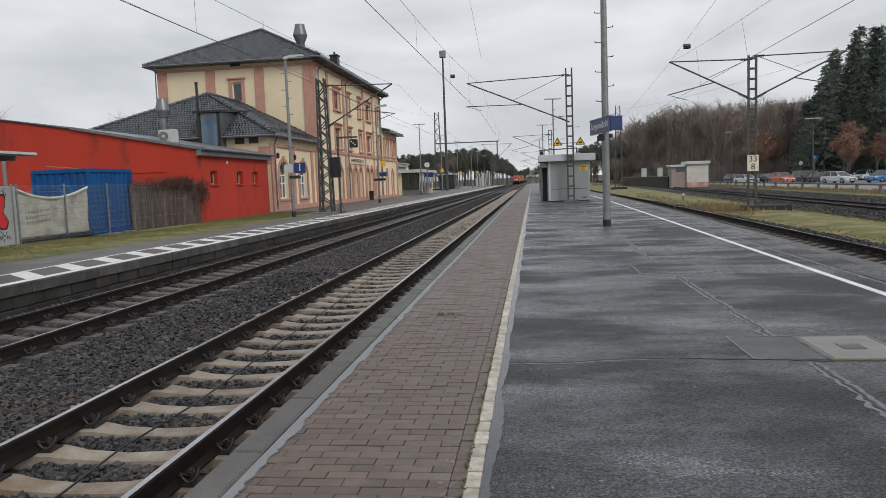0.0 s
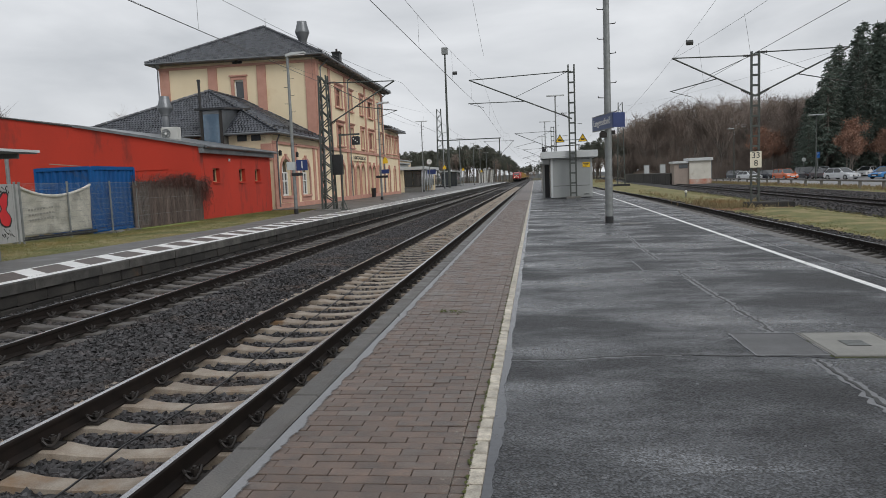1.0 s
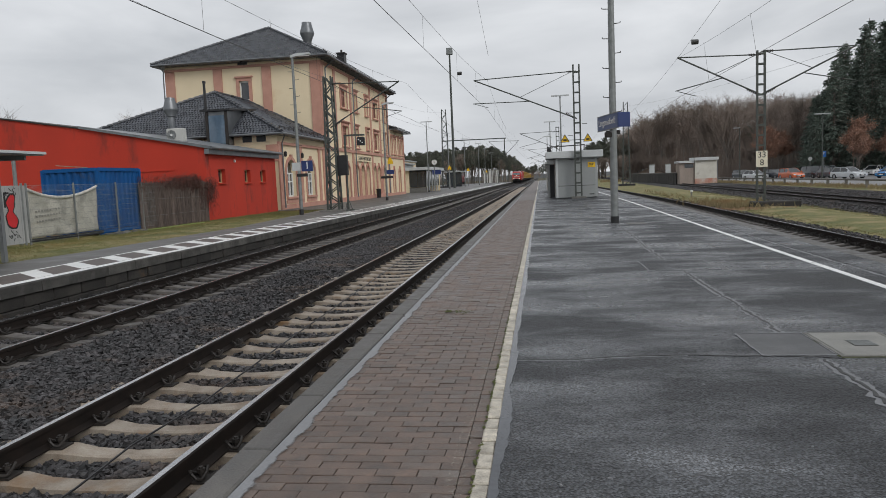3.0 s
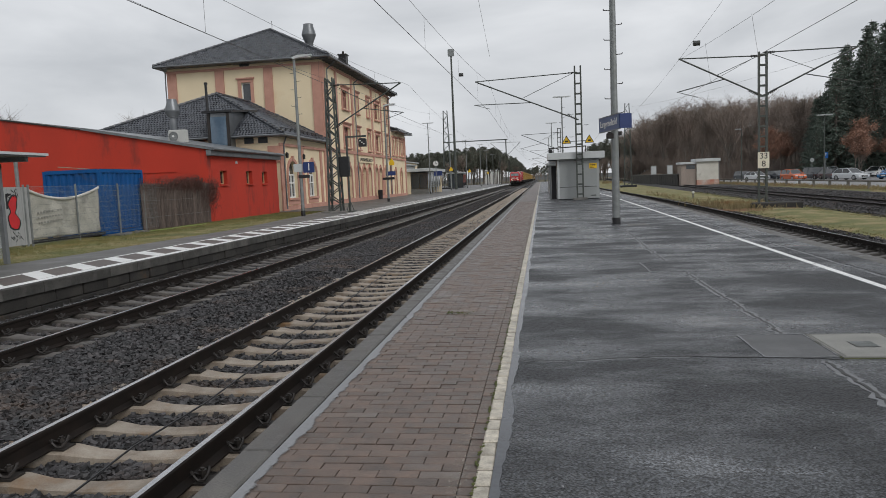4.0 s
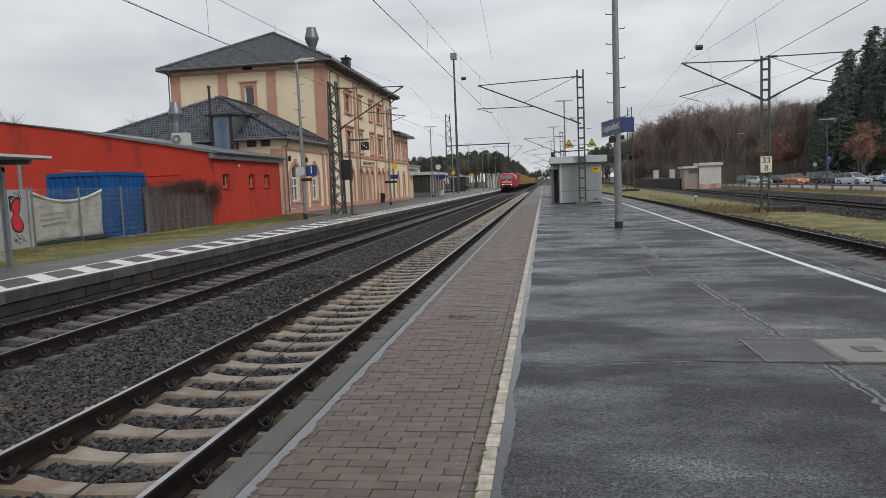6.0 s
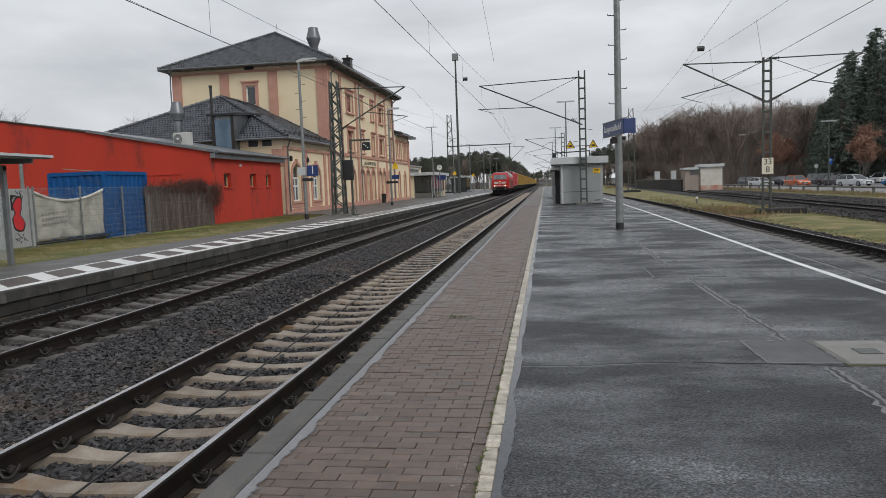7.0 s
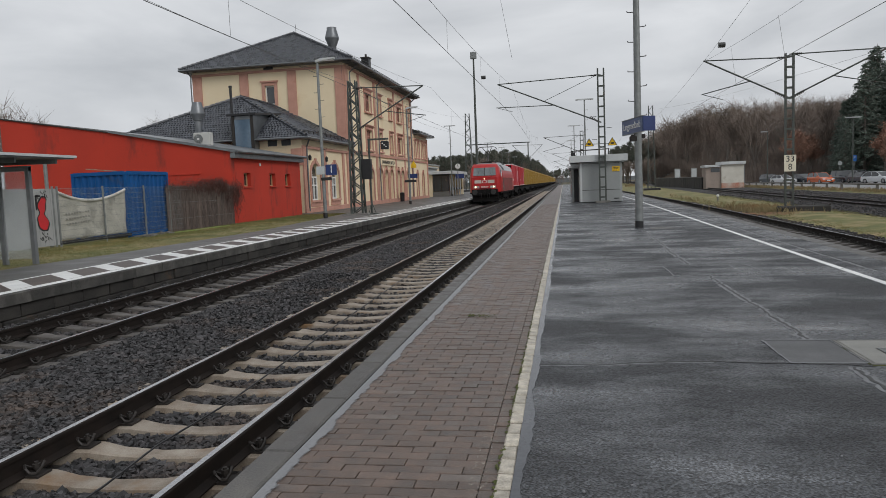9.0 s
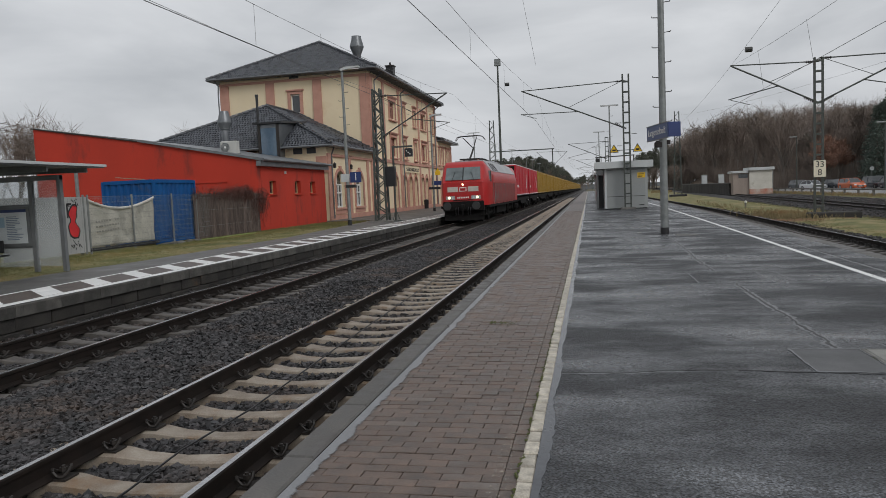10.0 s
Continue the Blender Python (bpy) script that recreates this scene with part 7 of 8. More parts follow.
for i in range(30):
    y = rt_.uniform(230, 262)
    q = rt_.uniform(0.085, 0.14)
    plant(rt_.choice(BARE), y * q, y, rt_.uniform(0.5, 0.8), -0.9)
# far wood at the end of the line and behind the station
def far_skyline(q):
    """Height of the far tree tops over the distance, by the direction x / y."""
    pts = [(-0.24, 0.038), (-0.185, 0.041), (-0.144, 0.041), (-0.11, 0.045), (-0.089, 0.05), (-0.062, 0.044), (-0.04, 0.032), (-0.0276, 0.024), (0.0, 0.012)]
    for (a, za), (b2, zb) in zip(pts, pts[1:]):
        if q < b2:
            return za + (zb - za) * (q - a) / (b2 - a)
    return 0.01


for i in range(230):
    y = rt_.uniform(330, 480)
    q = rt_.uniform(-0.23, -0.024)
    src = rt_.choice(PINES + PINES + PINES + BARE[:2])
    plant(src, q * y, y, (far_skyline(q) * y + 2.3) / (20 if src in PINES else 13) * rt_.uniform(0.78, 1.06), -0.9)
for i in range(24):
    plant(rt_.choice(BARE), rt_.uniform(-75, -30), rt_.uniform(170, 330), rt_.uniform(0.4, 0.75), -0.9)
for i in range(70):
    y = rt_.uniform(460, 640)
    plant(rt_.choice(PINES + BARE[:1]), y * rt_.uniform(-0.022, 0.075), y, (0.016 * y + 2) / 20 * rt_.uniform(0.7, 1.2), -0.9)
for x, y, s in ((-66, 112, 1.3), (-71, 121, 1.4), (-37.6, 41, 0.78), (-39.6, 45, 0.8), (-45, 47, 0.8)):
    plant(BARE[int(abs(x)) % 4], x, y, s, -0.9)
# distant ridge closing the view, haze painted into its grey
ridge = Build()
pts = [(-900 + i * 60, 900, 2 + 4 * noise.noise((i * 0.23, 3.1, 0))) for i in range(31)]
vv = [(x, y, -1) for x, y, z in pts] + [(x, y, max(z, 1) + 1.5) for x, y, z in pts] + [(x, y + 120, -1) for x, y, z in pts]
n_ = len(pts)
ridge.add(vv, [(i, i + 1, n_ + i + 1, n_ + i) for i in range(n_ - 1)] + [(n_ + i, n_ + i + 1, 2 * n_ + i + 1, 2 * n_ + i) for i in range(n_ - 1)])
tagged(part("backdrop", ridge, mat("hazy ridge", (0.2, 0.21, 0.215), (0.15, 0.16, 0.165), rough=1, scale=0.02, fine=0.3, bump=0)), "low hazy ridge on the horizon", "backdrop", kind="structure")


# ---- freight train ----
M_LOCO = mat("traffic red loco paint", (0.45, 0.016, 0.016), (0.37, 0.014, 0.014), rough=0.35, scale=1.0, fine=20, bump=0.03, stain=(0.27, 0.03, 0.027), stain_scale=0.6, stain_at=0.56)
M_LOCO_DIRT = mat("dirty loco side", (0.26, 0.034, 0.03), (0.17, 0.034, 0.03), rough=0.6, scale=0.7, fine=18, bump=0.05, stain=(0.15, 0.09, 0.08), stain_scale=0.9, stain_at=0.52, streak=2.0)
M_LOCO_ROOF = mat("grey loco roof", (0.4, 0.41, 0.42), (0.3, 0.31, 0.32), rough=0.55, scale=1.5, fine=25, bump=0.05)
M_FRAME = mat("dark underframe", (0.014, 0.013, 0.0125), (0.006, 0.006, 0.006), spec=0.2, rough=0.9, scale=3, fine=40, bump=0.15)
# pale base colour stands for the sky mirrored in the glass
M_SCREEN = mat("windscreen glass with sky tint", (0.16, 0.19, 0.195), (0.1, 0.12, 0.125), rough=0.06, scale=0.8, fine=4, bump=0, spec=0.9)
M_RED_BOX = mat("bright red container", (0.5, 0.014, 0.028), (0.42, 0.012, 0.024), rough=0.45, scale=0.8, fine=25, bump=0.05)
M_YELLOW_BOX = mat("yellow container", (0.42, 0.26, 0.04), (0.27, 0.165, 0.03), rough=0.5, scale=0.9, fine=25, bump=0.08, stain=(0.3, 0.17, 0.03), stain_scale=0.7, stain_at=0.56)
M_BEAM = glow("warm headlight", (1.0, 0.8, 0.48), 3.0)
M_BUMPER_GREY = mat("buffer steel", (0.03, 0.03, 0.03), rough=0.5)


def wheelset(parent, y, x_side=0.78, r=0.58, z=0.58):
    w2 = part("wheel", Build().tube((x_side - 0.06, y, z), (x_side + 0.07, y, z), r, n=20).tube((-x_side - 0.07, y, z), (-x_side + 0.06, y, z), r, n=20).tube((-x_side, y, z), (x_side, y, z), 0.09, n=8), M_FRAME, parent)
    part("axle_box", Build().bevel_box(0.95, 1.2, y - 0.22, y + 0.22, z - 0.2, z + 0.25, 0.03).bevel_box(-1.2, -0.95, y - 0.22, y + 0.22, z - 0.2, z + 0.25, 0.03), M_FRAME, w2)


def locomotive():
    """Front at y = 0, running towards -y; rail top at z = 0."""
    t = thing("locomotive", "red electric locomotive with grey roof and lit headlights", "locomotive")
    L = 18.6
    # sections along y: (y, half width low, half width high, top z, roof shoulder z, width of the top)
    front = [(0.0, 1.2, 1.17, 2.48, 2.46, 0.93), (0.08, 1.27, 1.24, 2.52, 2.48, 0.92), (0.6, 1.44, 1.2, 3.52, 3.42, 0.93), (0.9, 1.5, 1.3, 3.73, 3.45, 0.86), (2.2, 1.5, 1.44, 3.74, 3.14, 0.7)]
    secs = front + [(L - y, a, b2, zt, zs, q) for y, a, b2, zt, zs, q in front[::-1]]
    v, f = [], []
    for y, a, b2, zt, zs, q in secs:
        v += [(-a, y, 1.05), (-a, y, min(2.42, zs)), (-b2 - 0.02, y, zs), (-b2 * q, y, zt), (b2 * q, y, zt), (b2 + 0.02, y, zs), (a, y, min(2.42, zs)), (a, y, 1.05)]
    for j in range(len(secs) - 1):
        f += [(j * 8 + i, j * 8 + (i + 1) % 8, j * 8 + 8 + (i + 1) % 8, j * 8 + 8 + i) for i in range(8)]
    f += [tuple(range(8)), tuple(range(len(v) - 8, len(v)))[::-1]]
    body = part("body", Build().add(v, f), M_LOCO, t, smooth=True)
    part("roof", Build().prism([(-0.98, 3.74), (0.98, 3.74), (0.88, 3.86), (-0.88, 3.86)], 2.6, L - 2.6), M_LOCO_ROOF, body, "light grey equipment roof")
    for s in (-1, 1):
        # sloped roof flank, grey, above the side
        k = Build().add([(s * 1.49, 2.2, 3.13), (s * 1.49, L - 2.2, 3.13), (s * 1.01, L - 2.2, 3.79), (s * 1.01, 2.2, 3.79), (s * 1.44, 2.2, 3.11), (s * 1.44, L - 2.2, 3.11), (s * 0.97, L - 2.2, 3.7), (s * 0.97, 2.2, 3.7)], [(0, 1, 2, 3), (4, 7, 6, 5), (0, 4, 5, 1), (2, 6, 7, 3), (1, 5, 6, 2), (0, 3, 7, 4)])
        part("roof_flank", k, M_LOCO_ROOF, body)
        for i in range(3):
            y0 = 3.2 + i * 1.0
            part("roof_grille", Build().add([(s * 1.465, y0, 3.2), (s * 1.465, y0 + 0.6, 3.2), (s * 1.1, y0 + 0.75, 3.7), (s * 1.1, y0 + 0.15, 3.7), (s * 1.43, y0, 3.15), (s * 1.43, y0 + 0.6, 3.15), (s * 1.06, y0 + 0.75, 3.65), (s * 1.06, y0 + 0.15, 3.65)], [(0, 1, 2, 3), (4, 7, 6, 5), (0, 4, 5, 1), (1, 5, 6, 2), (2, 6, 7, 3), (3, 7, 4, 0)]), M_BLACK, body)
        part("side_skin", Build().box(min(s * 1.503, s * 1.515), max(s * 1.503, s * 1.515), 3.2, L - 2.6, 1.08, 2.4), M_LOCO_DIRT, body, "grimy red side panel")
        part("cab_window", Build().prism([(1.25, 2.46), (2.0, 2.46), (2.0, 3.14), (1.45, 3.14)], min(s * 1.36, s * 1.49), max(s * 1.36, s * 1.49), "x"), M_SCREEN, body)
        part("cab_door", Build().box(min(s * 1.5, s * 1.512), max(s * 1.5, s * 1.512), 2.35, 3.0, 1.1, 2.9), M_LOCO, body)
        part("handrail", Build().tube((s * 1.56, 2.3, 1.1), (s * 1.56, 2.3, 2.4), 0.02, n=6).tube((s * 1.56, 3.05, 1.1), (s * 1.56, 3.05, 2.4), 0.02, n=6), M_GALV, body)
        part("sill", Build().box(min(s * 1.2, s * 1.51), max(s * 1.2, s * 1.51), 0.6, L - 0.6, 0.9, 1.05), M_FRAME, t)
        # headlights low on the front
        hl = part("headlight", Build().tube((s * 0.86, -0.03, 1.55), (s * 0.86, 0.03, 1.55), 0.075, n=14), M_BEAM, body, "lit round headlight")
        part("bezel", Build().bevel_box(s * 0.78 - 0.28, s * 0.78 + 0.28, -0.012, 0.05, 1.44, 1.66, 0.02), M_GREY_BOX, hl)
        part("tail_lens", Build().tube((s * 0.64, -0.025, 1.55), (s * 0.64, 0.0, 1.55), 0.06, n=10), M_LAMP_CLEAR, hl)
        part("white_panel", Build().bevel_box(min(s * 0.3, s * 0.95), max(s * 0.3, s * 0.95), -0.014, 0.05, 1.9, 2.2, 0.01), mat("cream grey panel", (0.55, 0.5, 0.45), rough=0.5, bump=0.02), body, "pale ventilation panel")
        # windscreens lean back with the cab front
        k = Build().add([(s * 0.035, 0.11, 2.6), (s * 1.08, 0.12, 2.6), (s * 1.04, 0.515, 3.36), (s * 0.035, 0.505, 3.36)], [(0, 1, 2, 3)])
        w2 = part("windscreen", k, M_SCREEN, body, "large split windscreen")
        sd = w2.modifiers.new("thickness", "SOLIDIFY")
        sd.thickness, sd.offset = 0.08, 0
        part("wiper", Build().tube((s * 0.7, 0.02, 2.52), (s * 0.5, 0.27, 3.08), 0.015, n=4), M_BLACK, w2)
        part("buffer", Build().tube((s * 0.875, -0.62, 1.06), (s * 0.875, 0.1, 1.06), 0.11, n=12).tube((s * 0.875, -0.68, 1.06), (s * 0.875, -0.62, 1.06), 0.24, n=16), M_BUMPER_GREY, t)
        part("step", Build().bevel_box(s * 1.2 - 0.2, s * 1.2 + 0.2, 0.0, 0.3, 0.45, 0.5, 0.01), M_FRAME, t)
    part("screen_pillar", Build().add([(-0.035, 0.06, 2.58), (0.035, 0.06, 2.58), (0.035, 0.47, 3.38), (-0.035, 0.47, 3.38), (-0.035, 0.14, 2.56), (0.035, 0.14, 2.56), (0.035, 0.55, 3.36), (-0.035, 0.55, 3.36)], [(0, 1, 2, 3), (5, 4, 7, 6), (0, 4, 5, 1), (1, 5, 6, 2), (2, 6, 7, 3), (3, 7, 4, 0)]), M_BLACK, body)
    part("number_shield", Build().box(-0.62, 0.62, -0.004, 0.02, 1.36, 1.42), M_FRAME, body)
    part("roof_box", Build().bevel_box(-0.5, 0.5, 5.4, 7.4, 3.86, 4.12, 0.05), M_FRAME, body, "dark roof equipment box")
    part("roof_box", Build().bevel_box(-0.6, 0.6, 9.6, 12.6, 3.86, 4.08, 0.05), M_LOCO_ROOF, body)
    part("top_light", Build().tube((0, -0.035, 2.33), (0, 0.1, 2.33), 0.06, n=14), M_BEAM, body, "lit top headlight")
    lg = part("emblem", Build().bevel_box(-0.22, 0.22, -0.016, 0.03, 1.92, 2.16, 0.01), M_WHITE, body, "small red and white emblem plate")
    part("emblem_field", Build().box(-0.17, 0.17, -0.022, -0.017, 1.96, 2.12), M_LOCO, lg)
    k = Build()
    for i in range(7):
        k.box(-0.36 + i * 0.105, -0.29 + i * 0.105, -0.008, 0.0, 1.5, 1.6)
    part("number_bars", k, M_WHITE, body)
    part("buffer_beam", Build().bevel_box(-1.25, 1.25, -0.05, 0.5, 0.75, 1.33, 0.04), M_FRAME, t, "black buffer beam")
    part("coupling", Build().bevel_box(-0.1, 0.1, -0.35, 0.0, 0.85, 1.15, 0.03).tube((0, -0.3, 1.0), (0, -0.32, 0.5), 0.05), M_FRAME, t)
    for x in (-0.45, -0.3, 0.3, 0.45):
        part("brake_hose", Build().polytube([(x, -0.05, 0.95), (x, -0.2, 0.8), (x, -0.15, 0.5)], 0.03, 6), M_BLACK, t)
    part("rail_guard", Build().add([(-1.2, 0.05, 0.18), (1.2, 0.05, 0.18), (1.25, 0.3, 0.75), (-1.25, 0.3, 0.75), (-1.2, 0.12, 0.18), (1.2, 0.12, 0.18), (1.25, 0.37, 0.75), (-1.25, 0.37, 0.75)], [(0, 1, 2, 3), (5, 4, 7, 6), (0, 4, 5, 1), (1, 5, 6, 2), (2, 6, 7, 3), (3, 7, 4, 0)]), M_FRAME, t)
    for yb in (3.6, L - 3.6):
        part("bogie", Build().bevel_box(-1.15, -0.95, yb - 2.1, yb + 2.1, 0.45, 0.9, 0.06).bevel_box(0.95, 1.15, yb - 2.1, yb + 2.1, 0.45, 0.9, 0.06).bevel_box(-0.9, 0.9, yb - 0.4, yb + 0.4, 0.4, 0.9, 0.05), M_FRAME, t)
        for d in (-1.3, 1.3):
            wheelset(t, yb + d, r=0.62, z=0.62)
        k = Build()
        for d in (-0.5, 0.5):
            for s in (-1, 1):
                k.tube((s * 1.1, yb + d, 0.6), (s * 1.1, yb + d, 1.0), 0.13, n=10)
        part("spring", k, M_FRAME, t)
    part("underfloor_box", Build().bevel_box(-1.2, 1.2, 6.6, L - 6.6, 0.35, 0.95, 0.05), M_FRAME, t)
    # pantographs: the front one raised
    for yp_, up in ((3.6, True), (L - 3.4, False)):
        pg = part("pantograph", Build().box(-0.6, 0.6, yp_ - 0.7, yp_ - 0.6, 3.95, 4.02).box(-0.6, 0.6, yp_ + 0.6, yp_ + 0.7, 3.95, 4.02).box(-0.65, -0.55, yp_ - 0.7, yp_ + 0.7, 3.94, 4.01).box(0.55, 0.65, yp_ - 0.7, yp_ + 0.7, 3.94, 4.01), M_STEEL_DARK, t, "raised single-arm pantograph" if up else "folded pantograph")
        k = Build()
        for x in (-0.55, 0.55):
            for d in (-0.65, 0.65):
                insulator(k, (x, yp_ + d, 3.66), (x, yp_ + d, 3.95), 0.09)
        part("insulator", k, M_SAND_DARK, pg)
        h = 5.48 if up else 4.25
        kn = (yp_ + 1.1, (4.75 if up else 4.15))
        part("lower_arm", Build().tube((0, yp_ - 0.5, 4.0), (0, kn[0], kn[1]), 0.06, n=8), M_STEEL_DARK, pg)
        part("upper_arm", Build().tube((0, kn[0], kn[1]), (-0.45, yp_ - 0.3, h - 0.1), 0.03, n=6).tube((0, kn[0], kn[1]), (0.45, yp_ - 0.3, h - 0.1), 0.03, n=6), M_STEEL_DARK, pg)
        part("collector", Build().polytube([(-0.97, yp_ - 0.3, h - 0.28), (-0.8, yp_ - 0.3, h - 0.05), (-0.5, yp_ - 0.3, h), (0.5, yp_ - 0.3, h), (0.8, yp_ - 0.3, h - 0.05), (0.97, yp_ - 0.3, h - 0.28)], 0.025, 6).polytube([(-0.97, yp_ + 0.05, h - 0.28), (-0.8, yp_ + 0.05, h - 0.05), (-0.5, yp_ + 0.05, h), (0.5, yp_ + 0.05, h), (0.8, yp_ + 0.05, h - 0.05), (0.97, yp_ + 0.05, h - 0.28)], 0.025, 6), M_STEEL_DARK, pg)
    k = Build()
    for y in (7.0, 9.0, 11.5):
        insulator(k, (0.3, y, 3.78), (0.3, y, 4.1), 0.08)
    k.tube((0.3, 5, 4.1), (0.3, 13.5, 4.1), 0.025, n=6)
    part("roof_line", k, M_STEEL_DARK, t)
    return t


def container_wagon(colour, label, box_len, boxes=1, white_roof=False):
    """Flat wagon with container(s); front end at y = 0, rail top at z = 0."""
    t = thing("freight_wagon", label, "wagon", group="freight wagons")
    L = box_len * boxes + 0.8 * (boxes - 1) + 0.5
    part("underframe", Build().bevel_box(-1.3, 1.3, 0, L, 0.95, 1.18, 0.03).box(-0.25, 0.25, 0.1, L - 0.1, 0.7, 0.95), M_FRAME, t)
    for s in (-1, 1):
        part("sole_bar", Build().prism([(0.2, 0.95), (3.2, 0.95), (4.4, 0.62), (L - 4.4, 0.62), (L - 3.2, 0.95), (L - 0.2, 0.95), (L - 0.2, 1.2), (0.2, 1.2)], min(s * 1.2, s * 1.3), max(s * 1.2, s * 1.3), "x"), M_FRAME, t)
        for yb in (-0.35, L):
            part("buffer", Build().tube((s * 0.875, yb, 1.06), (s * 0.875, yb + 0.35, 1.06), 0.14, n=10), M_FRAME, t)
    for yb in (1.9, L - 1.9):
        part("bogie", Build().bevel_box(-1.15, -0.98, yb - 1.4, yb + 1.4, 0.4, 0.72, 0.04).bevel_box(0.98, 1.15, yb - 1.4, yb + 1.4, 0.4, 0.72, 0.04), M_FRAME, t)
        for d in (-0.9, 0.9):
            wheelset(t, yb + d, r=0.46, z=0.46)
    for q in range(boxes):
        y0 = 0.25 + q * (box_len + 0.8)
        c = part("container", Build().bevel_box(-1.27, 1.27, y0, y0 + box_len, 1.42, 4.05, 0.03), colour, t, label.split(" on ")[0])
        for s in (-1, 1):
            n = int(box_len / 0.6)
            for i in range(n):
                y = y0 + 0.15 + i * (box_len - 0.3) / n
                part("side_rib", Build().box(min(s * 1.27, s * 1.3), max(s * 1.27, s * 1.3), y, y + 0.22, 1.55, 3.9), colour, c) if not white_roof or i % 5 == 0 else None
        part("corner_post", Build().box(-1.3, -1.2, y0 - 0.01, y0 + 0.12, 1.4, 4.06).box(1.2, 1.3, y0 - 0.01, y0 + 0.12, 1.4, 4.06), colour, c)
        for i in (-0.6, -0.3, 0.3, 0.6):
            part("lock_rod", Build().tube((i, y0 - 0.03, 1.5), (i, y0 - 0.03, 3.95), 0.02, n=6), M_GALV if white_roof else colour, c)
        part("roof", Build().bevel_box(-1.26, 1.26, y0 + 0.02, y0 + box_len - 0.02, 4.05, 4.12, 0.03), M_WHITE if white_roof else colour, c)
        if white_roof:
            part("label_bars", Build().box(1.272, 1.278, y0 + 1.0, y0 + 2.6, 2.1, 2.3).box(1.272, 1.278, y0 + box_len - 2.4, y0 + box_len - 1.9, 2.0, 3.4), M_WHITE, c)
            part("lower_rail", Build().box(1.27, 1.31, y0, y0 + box_len, 1.44, 1.5), M_WHITE, c)
            part("end_panel", Build().bevel_box(-1.15, 1.15, y0 - 0.045, y0 - 0.035, 1.55, 3.95, 0.003), M_FRAME, c, "dark end wall")
    return t, L


loco = locomotive()
TRACK_X = -7.41
loco.matrix_basis = pose(TRACK_X, 325, RAIL_Z)
wagons = []
back = 18.6 + 0.75
RED_WAGON = container_wagon(M_RED_BOX, "bright red container on a dark flat wagon", 12.4, 1, True)
YELLOW_WAGON = container_wagon(M_YELLOW_BOX, "yellow ribbed containers on a dark flat wagon", 8.6, 2)
for i in range(27):
    src, ln = RED_WAGON if i < 2 else YELLOW_WAGON
    w_i = src if i in (0, 2) else copy_thing(src, pose(0, 0, 0))
    wagons.append((w_i, back))
    back += ln + (0.75 if i < 2 else 1.6)
TRAIN = [(0.0, 325.0), (1.0, 292.5), (2.0, 260.0), (3.0, 230.5), (4.0, 202.0), (4.5, 188.0), (5.0, 173.5), (5.5, 159.0), (6.0, 145.5), (6.5, 132.0), (7.0, 118.7), (7.5, 105.8), (8.0, 93.0), (8.5, 80.1), (9.0, 67.2), (9.5, 54.6), (10.0, 42.2)]


def motions():
    """The train rolls in at a steady pace along its track."""
    walk(loco, [(t, pose(TRACK_X, y, RAIL_Z)) for t, y in TRAIN])
    for w_i, off in wagons:
        walk(w_i, [(t, pose(TRACK_X, y + off, RAIL_Z)) for t, y in TRAIN])


# ---- small pieces of the setting ----
lay_sleepers(track_near, lambda y: -3.28, -9.875, 80, 150, step=0.575, clips=60)
lay_sleepers(track_left, lambda y: -7.41, -4.9, 80, 150, clips=60, mesh=SLEEPER_GREY)
lay_sleepers(track_right, lambda y: 6.78 + drift(y), 8.3, 40, 110, mesh=SLEEPER_GREY)
lay_sleepers(track_far, far_x, 25.0, 40, 150, clips=0, mesh=SLEEPER_GREY)
tagged(part("track_cable", Build().polytube([(-3.25, 2.0, -0.54), (-3.24, 4.3, -0.545), (-3.31, 5.1, -0.545), (-3.25, 6.2, -0.545), (-3.36, 8.9, -0.545), (-3.52, 14.5, -0.545), (-3.9, 26, -0.545), (-3.95, 60, -0.545)], 0.009, 6), M_BLACK), "black cable lying loosely over the sleepers", "cable")


